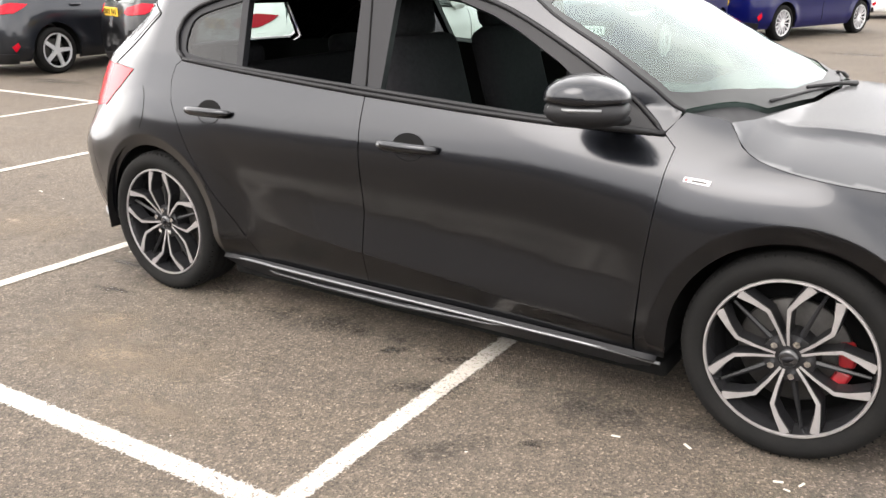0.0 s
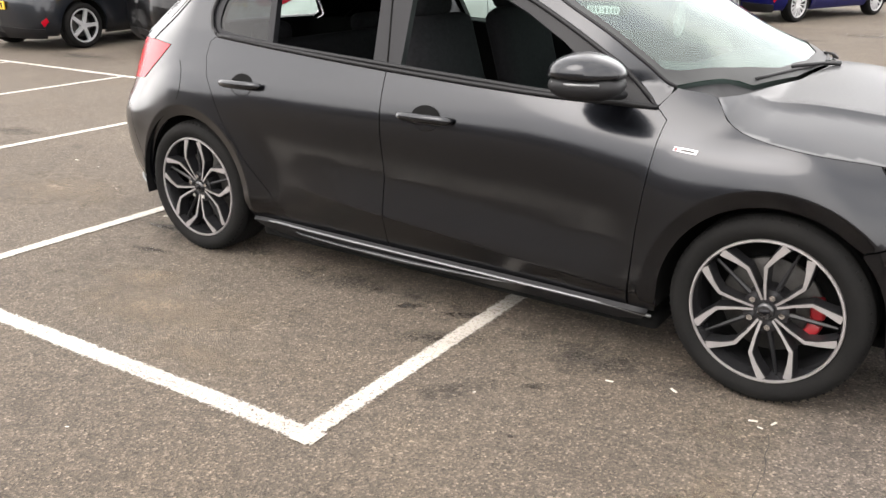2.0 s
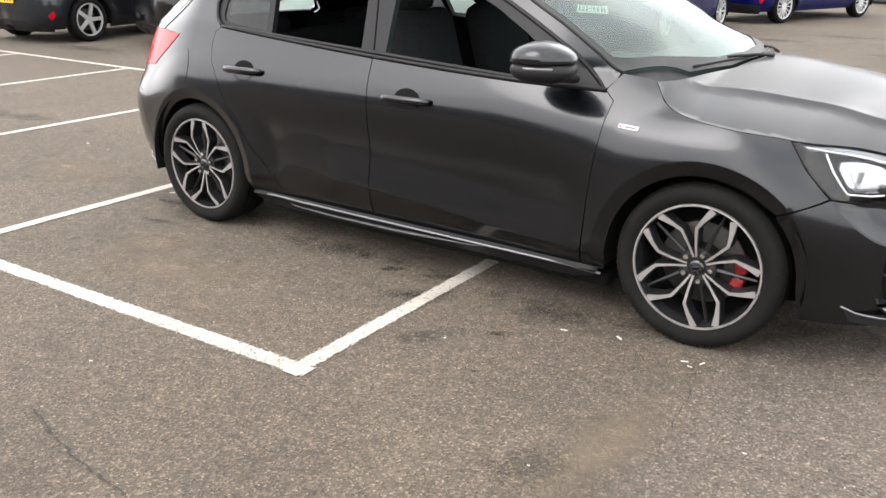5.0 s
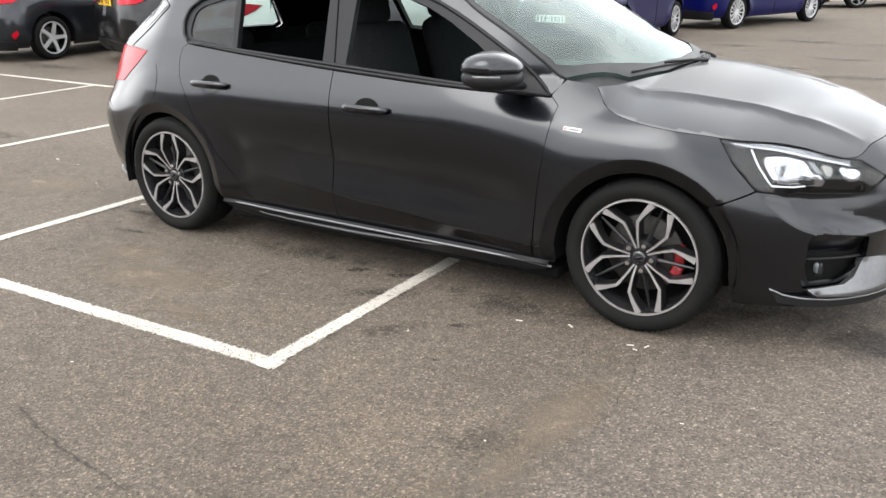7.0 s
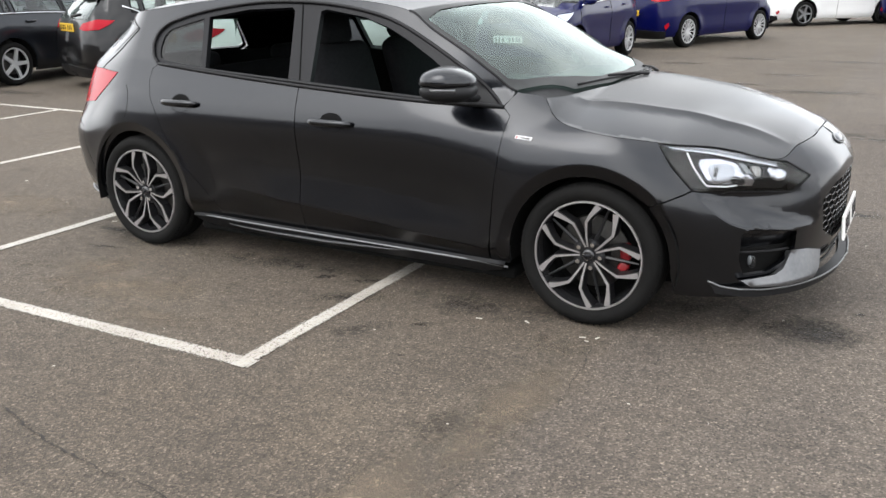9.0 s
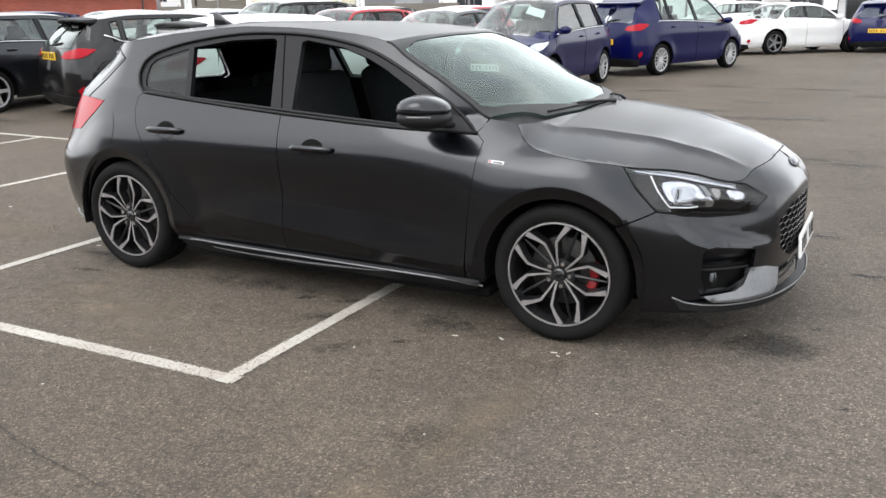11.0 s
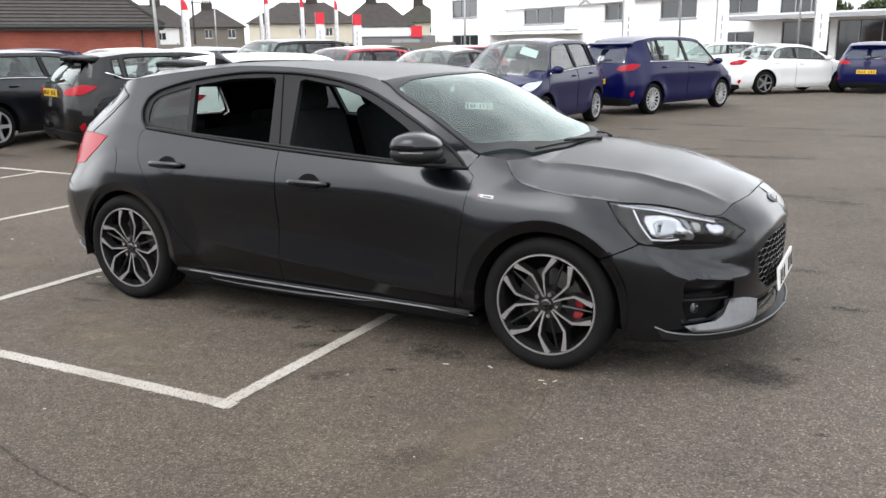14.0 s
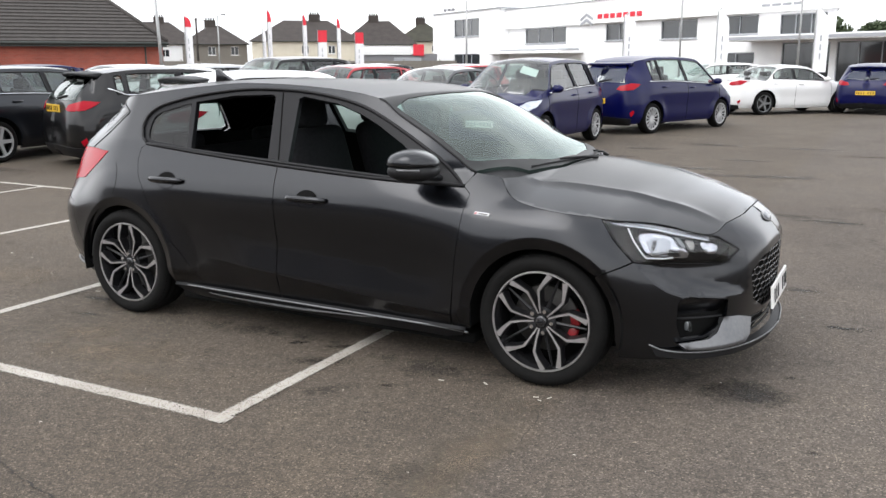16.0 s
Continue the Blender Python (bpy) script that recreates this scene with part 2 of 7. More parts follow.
def dense(poly, h):
    out = []
    for a, b in zip(poly, poly[1:] + poly[:1]):
        a, b = np.array(a, float), np.array(b, float)
        k = max(1, int(math.ceil(np.hypot(*(b - a)) / h)))
        out += [tuple(a + (b - a) * i / k) for i in range(k)]
    return out


def within(pts, poly):
    pts, p = np.asarray(pts, float), np.array(poly, float)
    inside = np.zeros(len(pts), bool)
    for (x0, y0), (x1, y1) in zip(p, np.roll(p, -1, 0)):
        c = (y0 > pts[:, 1]) != (y1 > pts[:, 1])
        inside ^= c & (pts[:, 0] < (x1 - x0) * (pts[:, 1] - y0) / (y1 - y0 + 1e-12) + x0)
    return inside


def far_from(pts, poly, d):
    p = np.array(dense(poly, d), float)
    return np.array([np.min((p[:, 0] - q[0]) ** 2 + (p[:, 1] - q[1]) ** 2) > d * d for q in pts]) if len(pts) else np.zeros(0, bool)


def skin(bm, at, outline, holes=(), h=0.04, depth=0.02, push=0.0, gap=0.0, mirror=False, only_mirror=False, rails=()):
    """A panel: an outline in a surface's own coordinates, filled with a fine net laid on the surface, with turned-in edges; rails are creases that the net follows."""
    if gap:
        outline = shrink(outline, gap)
    loops = [dense(outline, h)] + [dense(list(q), h) for q in holes]
    pts, edges = [], []
    for lp in loops:
        k = len(pts)
        pts += lp
        edges += [(k + i, k + (i + 1) % len(lp)) for i in range(len(lp))]
    lo, hi = np.min(loops[0], 0), np.max(loops[0], 0)
    rows = np.arange(lo[1], hi[1], h * 0.87)
    grid = np.array([(x + (j % 2) * h / 2, y) for j, y in enumerate(rows) for x in np.arange(lo[0], hi[0], h)])
    if len(grid):
        grid = grid[within(grid, loops[0])]
        for lp in loops[1:]:
            grid = grid[~within(grid, lp)] if len(grid) else grid
        for lp in loops:
            grid = grid[far_from(grid, lp, h * 0.55)] if len(grid) else grid
    for rail in rails:
        q = np.array(dense(list(rail), h * 0.8)[:-1 if len(rail) < 3 else None], float)
        q = q[: 1 + int(np.argmin(np.hypot(*(q - np.array(rail[-1])).T)))]
        ok = within(q, loops[0])
        for lp in loops[1:]:
            ok &= ~within(q, lp)
        for lp in loops:
            ok &= far_from(q, lp, h * 0.4)
        if len(grid):
            grid = grid[np.array([np.min((q[:, 0] - g0[0]) ** 2 + (q[:, 1] - g0[1]) ** 2) > (h * 0.5) ** 2 for g0 in grid])]
        at_row = {}
        for i in np.nonzero(ok)[0]:
            at_row[i] = len(pts)
            pts.append(tuple(q[i]))
        edges += [(at_row[i], at_row[i + 1]) for i in at_row if i + 1 in at_row]
    allp = [Vector(p) for p in pts] + [Vector(p) for p in grid]
    vs, _, fs, *_ = mathutils.geometry.delaunay_2d_cdt(allp, edges, [], 1, 1e-6)
    uv = np.array([tuple(v) for v in vs])
    cen = np.array([uv[list(f)].mean(0) for f in fs])
    ok = within(cen, loops[0])
    for lp in loops[1:]:
        ok &= ~within(cen, lp)
    fs = [f for f, k in zip(fs, ok) if k]
    xyz, out = at(uv[:, 0], uv[:, 1], push), at(uv[:, 0], uv[:, 1], push + 0.01)
    f0 = fs[len(fs) // 2]
    n0 = np.cross(xyz[f0[1]] - xyz[f0[0]], xyz[f0[2]] - xyz[f0[0]])
    flip = np.dot(n0, (out - xyz)[f0[0]]) < 0
    e = max(0.003, (h - 0.03) * 0.5)
    nrm = np.cross(at(uv[:, 0] + e, uv[:, 1], push) - at(uv[:, 0] - e, uv[:, 1], push), at(uv[:, 0], uv[:, 1] + e, push) - at(uv[:, 0], uv[:, 1] - e, push))
    size = np.linalg.norm(nrm, axis=1)
    nrm = nrm / np.maximum(size, 1e-12)[:, None] * np.where(size > 1e-9, 1.0, 0.0)[:, None]
    nrm = np.where(((nrm * (out - xyz)).sum(1) < 0)[:, None], -nrm, nrm)
    vn = bm.verts.layers.float_vector.get("panel_normal") or bm.verts.layers.float_vector.new("panel_normal")
    fl = bm.faces.layers.int.get("panel_face") or bm.faces.layers.int.new("panel_face")
    sides = ([1] if not only_mirror else []) + ([-1] if mirror or only_mirror else [])
    for sg in sides:
        bv = [bm.verts.new((p[0], p[1] * sg, p[2])) for p in xyz]
        for v, q in zip(bv, nrm):
            v[vn] = (q[0], q[1] * sg, q[2])
        new_faces = []
        for f in fs:
            f = list(f)
            if flip != (sg < 0):
                f = f[::-1]
            try:
                new_faces.append(bm.faces.new([bv[i] for i in f]))
                new_faces[-1][fl] = 1
            except ValueError:
                pass
        for v in bv:
            if not v.link_faces:
                bm.verts.remove(v)
        if depth:
            for f in new_faces:
                f.normal_update()
            rim = [e for f in new_faces for e in f.edges if len(e.link_faces) == 1 and not all(abs(v.co.y) < 0.004 for v in e.verts)]
            inner = {}
            for e in rim:
                for v in e.verts:
                    if v not in inner:
                        n = sum((f.normal for f in v.link_faces), Vector()).normalized()
                        inner[v] = (v, n)
            inner = {v: bm.verts.new(v.co - n * depth) for v, (_, n) in inner.items()}
            for e in rim:
                lp = e.link_loops[0]
                a, b = lp.vert, lp.link_loop_next.vert
                bm.faces.new((b, a, inner[a], inner[b]))
                e.smooth = False
    if len(sides) == 2:
        bmesh.ops.remove_doubles(bm, verts=[v for v in bm.verts if abs(v.co.y) < 0.004], dist=0.004)
    return bm
# ---------- end of kit ----------


# ---------- body surfaces: a side ring S(s, z) and a top deck D(x, y) ----------
def curve(pts, soft=0.0):
    """A smooth monotone curve through (x, y) points, as a function of an array."""
    xs, ys = np.array(pts, float).T
    if soft:
        q = np.linspace(xs[0], xs[-1], 241)
        step = q[1] - q[0]
        w = np.exp(-0.5 * (np.arange(-60, 61) * step / soft) ** 2)
        pad = np.interp(np.arange(-60, 301) * step + xs[0], xs, ys)
        left, right = np.arange(-60, 0) * step * (ys[1] - ys[0]) / (xs[1] - xs[0]), np.arange(1, 61) * step * (ys[-1] - ys[-2]) / (xs[-1] - xs[-2])
        pad[:60], pad[-60:] = ys[0] + left, ys[-1] + right
        xs, ys = q, np.convolve(pad, w / w.sum(), "valid")
    h, d = np.diff(xs), np.diff(ys) / np.diff(xs)
    m = np.zeros(len(xs))
    m[0], m[-1] = d[0], d[-1]
    for i in range(1, len(xs) - 1):
        if d[i - 1] * d[i] > 0:
            w1, w2 = 2 * h[i] + h[i - 1], h[i] + 2 * h[i - 1]
            m[i] = (w1 + w2) / (w1 / d[i - 1] + w2 / d[i])

    def at(x):
        x = np.clip(np.asarray(x, float), xs[0], xs[-1])
        i = np.clip(np.searchsorted(xs, x) - 1, 0, len(xs) - 2)
        t = (x - xs[i]) / h[i]
        return ((1 + 2 * t) * (1 - t) ** 2 * ys[i] + t * (1 - t) ** 2 * h[i] * m[i]
                + t * t * (3 - 2 * t) * ys[i + 1] + t * t * (t - 1) * h[i] * m[i + 1])
    return at


def smooth(a, b, v):
    t = np.clip((v - a) / (b - a), 0, 1)
    return t * t * (3 - 2 * t)


SWEEP = [(3.02, .02), (3.10, .03), (3.20, .07), (3.30, .105), (3.45, .085), (3.60, .055), (3.8, .04)]


class Shell:
    """The outer surface of a car, x forward from the rear axle, its own right side at -y."""

    def __init__(self, plan, stations, belt, top, ridge, wheels, radius, lean=0.5, edge=2.2):
        p = np.array(plan, float)
        side = next(i for i, q in enumerate(p) if q[0] > -0.45)
        arc = np.r_[0, np.cumsum(np.hypot(*np.diff(p, axis=0).T))]
        s = arc - arc[side] + p[side, 0]
        self.s0, self.s1 = s[0], s[-1]
        self.crease = self.fold = self.shelf = None
        self.flare = 0.0
        self.px, self.py = self.spline(s, p[:, 0]), self.spline(s, p[:, 1])
        self.stations = [(st, curve(tab, 0.02), up) for st, tab, up in stations]
        self.belt, self.top, self.ridge = curve(belt), curve(top), curve(ridge)
        self.wheels, self.radius, self.lean, self.edge = wheels, radius, lean, edge
        t = np.linspace(self.s0, self.s1, 700)
        e = self.S(t, self.top(t))
        keep = np.r_[True, np.diff(np.maximum.accumulate(e[:, 0])) > 1e-5]
        self.ex, self.ew, self.ez = e[keep, 0], -e[keep, 1], e[keep, 2]

    @staticmethod
    def spline(s, v):
        n = len(s)
        m = np.array([(v[min(i + 1, n - 1)] - v[max(i - 1, 0)]) / (s[min(i + 1, n - 1)] - s[max(i - 1, 0)]) for i in range(n)])

        def at(q):
            q = np.clip(np.asarray(q, float), s[0], s[-1])
            i = np.clip(np.searchsorted(s, q) - 1, 0, n - 2)
            h = s[i + 1] - s[i]
            t = (q - s[i]) / h
            return ((1 + 2 * t) * (1 - t) ** 2 * v[i] + t * (1 - t) ** 2 * h * m[i]
                    + t * t * (3 - 2 * t) * v[i + 1] + t * t * (t - 1) * h * m[i + 1])
        return at

    def inset(self, s, z):
        """How far the skin lies inside the widest outline."""
        s, z = np.broadcast_arrays(np.asarray(s, float), np.asarray(z, float))
        over = np.maximum(z - self.belt(s), 0)
        vals = []
        for st, tab, up in self.stations:
            zz = np.minimum(z, self.belt(s)) if up else z
            vals.append(tab(zz) + (over * self.lean if up else 0))
        at = np.array([st[0] for st in self.stations])
        i = np.clip(np.searchsorted(at, s) - 1, 0, len(at) - 2)
        w = smooth(at[i], at[i + 1], s)
        vals = np.array(vals).reshape(len(at), -1)
        k = np.arange(vals.shape[1])
        o = (vals[i.ravel(), k] * (1 - w.ravel()) + vals[i.ravel() + 1, k] * w.ravel()).reshape(s.shape)
        if self.fold:
            line, rise, s0, s1 = self.fold
            d = z - np.interp(s, *np.array(line).T)
            q = np.sqrt(d * d + .004 ** 2)
            o = o - rise * np.where(d > 0, np.clip(1 - q / .165, 0, 1), np.exp(-q / .085)) * smooth(s0 - 0.12, s0 + 0.40, s) * (1 - smooth(s1 - 0.17, s1 + 0.17, s))
        if self.shelf:
            line, deep = self.shelf
            u = np.clip((z - curve(line)(s)) / curve(SWEEP)(s), 0, 1)
            o = o + curve(deep)(s) * (1 - (1 - u) ** 2) * (1 - 0.8 * smooth(.60, .70, z))
        for wx in self.wheels:
            r = np.hypot(s - wx, z - self.radius)
            if self.flare:
                # the flared lip: a crease ring, and a band that leans in below it
                ring = self.radius + .088
                g = np.clip(1 - (r - ring) / .20, 0, 1) ** 1.7 * smooth(self.radius - .14, self.radius + .04, z)
                if wx > 1:
                    g = g * (1 - smooth(.12, .26, s - wx) * (1 - smooth(self.radius + .02, self.radius + .27, z)))
                o = o * (1 - g) + (-self.flare + .018 * np.clip((ring - r) / .06, 0, 1)) * g
                continue
            g = np.exp(-(np.maximum(r - self.radius - 0.06, 0) / 0.10) ** 2) * smooth(self.radius - 0.08, self.radius + 0.08, z)
            o = o * (1 - g) - 0.002 * g
        return o

    def S(self, s, z, push=0.0):
        s, z = np.broadcast_arrays(np.asarray(s, float), np.asarray(z, float))
        d = 0.004
        tx, ty = self.px(s + d) - self.px(s - d), self.py(s + d) - self.py(s - d)
        ln = np.hypot(tx, ty) + 1e-9
        o = self.inset(s, z) - push
        y = self.py(s) + tx / ln * o
        return np.stack([self.px(s) - ty / ln * o, np.minimum(y, 0), z], -1)

    def D(self, x, y, push=0.0):
        x, y = np.broadcast_arrays(np.asarray(x, float), np.asarray(y, float))
        w, ze, zc = np.interp(x, self.ex, self.ew), np.interp(x, self.ex, self.ez), self.ridge(x)
        t = np.minimum(np.abs(y) / np.maximum(w, 0.02), 1.0)
        z = zc - (zc - ze) * t ** self.edge + push
        if self.crease:
            x0, x1, y0, y1, rise = self.crease
            q = np.clip((x - x0) / (x1 - x0), 0, 1)
            d = np.abs(y) - y0 - (y1 - y0) * q
            z = z + rise * smooth(0, .22, q) * (1 - smooth(.70, 1, q)) * ((1 - smooth(0, .06, d)) * .5 + .8 * np.exp(-np.abs(d) / .024))
        return np.stack([x, y, z], -1)


SIDE = [(0.10, .16), (.14, .13), (.18, .09), (.24, .046), (.30, .028), (.36, .022), (.44, .022), (.54, .019), (.66, .006), (.74, 0), (.80, .004), (.86, .018), (.92, .042), (.98, .07), (1.1, .12)]
WING = [(0.10, .10), (.14, .06), (.18, .03), (.24, .016), (.36, .008), (.44, .004), (.50, .001), (.55, .002), (.60, .007), (.65, .017), (.70, .029), (.74, .040), (.79, .056), (.84, .078), (.89, .113), (.94, .153), (1.0, .21)]
FENDER = [(0.10, .14), (.14, .11), (.18, .07), (.24, .030), (.30, .017), (.36, .017), (.44, .014), (.54, .002), (.60, -.004), (.66, -.002), (.70, .003), (.74, .010), (.79, .024), (.84, .046), (.89, .083), (.94, .125), (1.0, .18)]
NOSE = [(0.10, .07), (.14, .035), (.18, .018), (.24, .010), (.36, .004), (.44, 0), (.50, 0), (.55, .003), (.60, .012), (.65, .030), (.71, .063), (.77, .11), (.83, .17), (1.0, .34)]
CENTRE = [(0.10, .10), (.16, .05), (.2, .03), (.26, .02), (.36, .01), (.5, 0), (.62, 0), (.69, .012), (.74, .055), (.80, .13), (.86, .24), (1.0, .4)]
TAIL = [(0.10, .20), (.16, .12), (.24, .05), (.36, .01), (.52, 0), (.60, .004), (.68, .012), (.76, .026), (.84, .052), (.92, .083), (1.0, .13), (1.08, .205), (1.15, .285), (1.27, .42), (1.4, .54)]
STERN = [(0.10, .20), (.16, .12), (.24, .050), (.36, .006), (.46, -.010), (.56, -.020), (.63, -.016), (.68, .002), (.72, .028), (.76, .046), (.84, .074), (.92, .103), (1.0, .140)] + TAIL[10:]
FOCUS = Shell(
    plan=[(-.82, 0), (-.81, -.30), (-.76, -.56), (-.66, -.73), (-.44, -.835), (0, -.89), (.6, -.905), (1.2, -.91), (2, -.91), (2.7, -.90), (3.02, -.87),
          (3.26, -.79), (3.43, -.66), (3.545, -.48), (3.615, -.26), (3.64, 0)],
    stations=[(-1.7, STERN, False), (-.60, STERN, False), (-.05, SIDE, True), (1.75, SIDE, True), (2.55, FENDER, False), (2.72, FENDER, False), (3.00, WING, False), (3.25, NOSE, False), (3.55, NOSE, False), (3.95, CENTRE, False), (4.6, CENTRE, False)],
    belt=[(-.6, 1.075), (.2, 1.053), (.53, 1.025), (1.18, .981), (1.58, .959), (1.93, .945), (2.28, .934), (3, .88)],
    top=[(-1.8, 1.255), (-.62, 1.255), (-.12, 1.318), (.45, 1.38), (.81, 1.405), (1.07, 1.40), (1.3, 1.387), (1.52, 1.367), (1.73, 1.327), (1.83, 1.268), (2.06, 1.152), (2.2, 1.065), (2.31, .994), (2.44, .978),
         (2.51, .906), (2.57, .88), (2.69, .857), (2.98, .827), (3.15, .81), (3.35, .785), (3.5, .752), (3.57, .748), (3.73, .788), (4.3, .815)],
    ridge=[(-.82, .8), (-.60, 1.19), (-.5, 1.285), (-.2, 1.36), (.06, 1.393), (.3, 1.408), (.6, 1.418), (1.0, 1.416), (1.4, 1.398), (1.62, 1.376), (1.8, 1.357), (1.9, 1.332), (2.13, 1.222), (2.3, 1.14), (2.47, 1.055), (2.55, 1.016), (2.60, .999), (2.645, .997), (2.7, .993), (2.9, .965), (3.1, .932), (3.25, .897), (3.4, .852), (3.51, .80), (3.7, .7)],
    wheels=(0.0, 2.7), radius=0.32)
FOLD = [(.66, .431), (1.11, .394), (1.52, .364), (1.89, .328), (2.23, .305)]
FOCUS.fold = (FOLD, .027, .66, 2.28)
FOLDS = [[(a, b + c) for a, b in FOLD] for c in (-.020, -.006, .006, .020)]
FOCUS.crease = (2.45, 3.50, .62, .40, .012)
FOCUS.flare = .016
SHELF = [(3.02, .64), (3.135, .618), (3.201, .571), (3.30, .510), (3.36, .493), (3.45, .487), (3.60, .478), (3.8, .47)]
FOCUS.shelf = (SHELF, [(3.06, 0), (3.13, .012), (3.20, .036), (3.30, .066), (3.45, .062), (3.60, .030), (3.74, 0)])
# ---------- end of body surfaces ----------


# ---------- the grey hatchback ----------
def arc(cx, cz, r, a0, a1, n=22):
    return [(cx + r * math.cos(radians(a)), cz + r * math.sin(radians(a))) for a in np.linspace(a0, a1, n)]


def fair(pts, k):
    """Extra points on a smooth line through pts."""
    s = np.r_[0, np.cumsum(np.hypot(*np.diff(np.array(pts, float), axis=0).T))]
    q = np.r_[np.concatenate([np.linspace(a, b, k, endpoint=False) for a, b in zip(s, s[1:])]), s[-1]]
    fx, fz = Shell.spline(s, np.array(pts, float)[:, 0]), Shell.spline(s, np.array(pts, float)[:, 1])
    return [(float(a), float(b)) for a, b in zip(fx(q), fz(q))]


def along(f, a, b, n=14):
    return [(s, float(f(s))) for s in np.linspace(a, b, n)]


def make_wheel(name, parent, m, radius=0.322, rim=0.246, width=0.22, style="split", caliper=True, spokes=5, n=64, face=None, lean=0.0, deep=0.082):
    """A wheel in its own x, z plane, its outer face towards -y, with the hub at the origin."""
    bm = bmesh.new()
    w = width
    lathe(bm, [(rim - 0.012, 0.0), (rim - 0.022, 0.03), (rim - 0.035, 0.10), (rim - 0.03, w - 0.02), (rim - 0.008, w - 0.005)], n)
    wheel = part(name, bm, M_POCKET, parent)
    wheel.matrix_local = m
    bm = bmesh.new()
    q = radius
    prof = [(rim - 0.004, 0.012), (rim + 0.006, -0.004), (rim + 0.03, -0.014), (q - 0.028, -0.012), (q - 0.012, 0.0), (q - 0.003, 0.022)]
    for k in range(4):
        y = 0.03 + k * (w - 0.075) / 3
        prof += [(q, y), (q, y + 0.026), (q - 0.007, y + 0.028), (q - 0.007, y + 0.033)] if k < 3 else [(q, y), (q - 0.004, w - 0.02)]
    prof += [(q - 0.02, w), (rim + 0.02, w + 0.01), (rim - 0.004, w - 0.012)]
    lathe(bm, prof, n)
    tyre = part("tyre", bm, M_RUBBER, wheel)
    if style == "split":
        bm = bmesh.new()
        for k in range(72):
            a = 2 * math.pi * (k + .5) / 72
            box(bm, ((q - .0125) * math.cos(a), .012, (q - .0125) * math.sin(a)), (.010, .020, .0032), 0, Matrix.Rotation(-a, 4, "Y") @ Matrix.Rotation(.5, 4, "Z"))
        tagged(part("tread_groove", bm, M_DARK, tyre, "", False), kind="stuff")
    if style == "split":
        bm = bmesh.new()
        lathe(bm, [(rim, 0.006), (rim - 0.002, -0.003), (rim - 0.008, -0.004), (rim - 0.012, 0.006)], n)
        R = rim - 0.008
        for k in range(5):
            for sg in (-1, 1):
                def pt(r, deg):
                    a = radians(90 + 72 * k + sg * deg)
                    return Vector((R * r * math.cos(a), 0, R * r * math.sin(a)))
                line = [(0.16, 7.5, 0.0040, 0.018), (0.40, 8.9, 0.0045, 0.009), (0.64, 10.8, 0.0062, 0.002), (0.79, 18.6, 0.0082, -.001), (0.985, 26.0, 0.0135, -.001)]
                rows = []
                for i, (r, d, hw, y) in enumerate(line):
                    p = pt(r, d)
                    nx = pt(*line[min(i + 1, 4)][:2]) - pt(*line[max(i - 1, 0)][:2])
                    sd = Vector((nx.z, 0, -nx.x)).normalized()
                    rows.append([bm.verts.new(p + sd * hw + Vector((0, y, 0))), bm.verts.new(p - sd * hw + Vector((0, y, 0)))])
                for a, b in zip(rows, rows[1:]):
                    bm.faces.new((a[0], a[1], b[1], b[0]))
            # the two bars of a pair meet at the hub
        bmesh.ops.recalc_face_normals(bm, faces=bm.faces)
        part("spoke_face", bm, M_ALLOY, wheel, "machined silver spoke faces", False)
        bm = bmesh.new()
        for k in range(5):
            for sg in (-1, 1):
                def pt2(r, deg):
                    a = radians(90 + 72 * k + sg * deg)
                    return Vector((R * r * math.cos(a), 0, R * r * math.sin(a)))
                line = [(0.12, 7, 0.0055, 0.022), (0.40, 8.9, 0.006, 0.012), (0.64, 10.8, 0.008, 0.005), (0.79, 18.6, 0.010, 0.002), (0.985, 26.0, 0.017, 0.003)]
                rows = []
                for i, (r, d, hw, y) in enumerate(line):
                    p = pt2(r, d)
                    nx = pt2(*line[min(i + 1, 4)][:2]) - pt2(*line[max(i - 1, 0)][:2])
                    sd = Vector((nx.z, 0, -nx.x)).normalized()
                    rows.append([bm.verts.new(p + sd * u + Vector((0, v, 0))) for u, v in ((hw, y + 0.001), (-hw, y + 0.001), (-hw * 1.3, y + 0.05), (hw * 1.3, y + 0.05))])
                for a, b in zip(rows, rows[1:]):
                    for i in range(4):
                        bm.faces.new((a[i], a[(i + 1) % 4], b[(i + 1) % 4], b[i]))
            # the thin rib in the middle of each petal
            a = radians(90 + 36 + 72 * k)
            u = Vector((math.cos(a), 0, math.sin(a)))
            tube(bm, [u * R * 0.3 + Vector((0, 0.035, 0)), u * R * 0.93 + Vector((0, 0.03, 0))], [0.010, 0.005], 6)
        cyl(bm, (0, 0.022, 0), (0, 0.09, 0), R * 0.31, R * 0.34, 32)
        bmesh.ops.recalc_face_normals(bm, faces=bm.faces)
        part("spoke", bm, M_SPOKE, wheel, "satin black spokes behind the machined faces", False)
        for k in range(5):
            a = radians(90 + 36 + 72 * k)
            bm = bmesh.new()
            c = Vector((0.054 * math.cos(a), 0.02, 0.054 * math.sin(a)))
            cyl(bm, c + Vector((0, 0.01, 0)), c - Vector((0, 0.014, 0)), 0.0125, 0.0105, 6)
            part("wheel_nut", bm, M_CHROME, wheel, "", False)
        bm = bmesh.new()
        lathe(bm, [(0.0001, 0.006), (0.02, 0.007), (0.028, 0.011), (0.030, 0.022)], 24)
        cap = part("centre_cap", bm, M_POCKET, wheel)
        bm = bmesh.new()
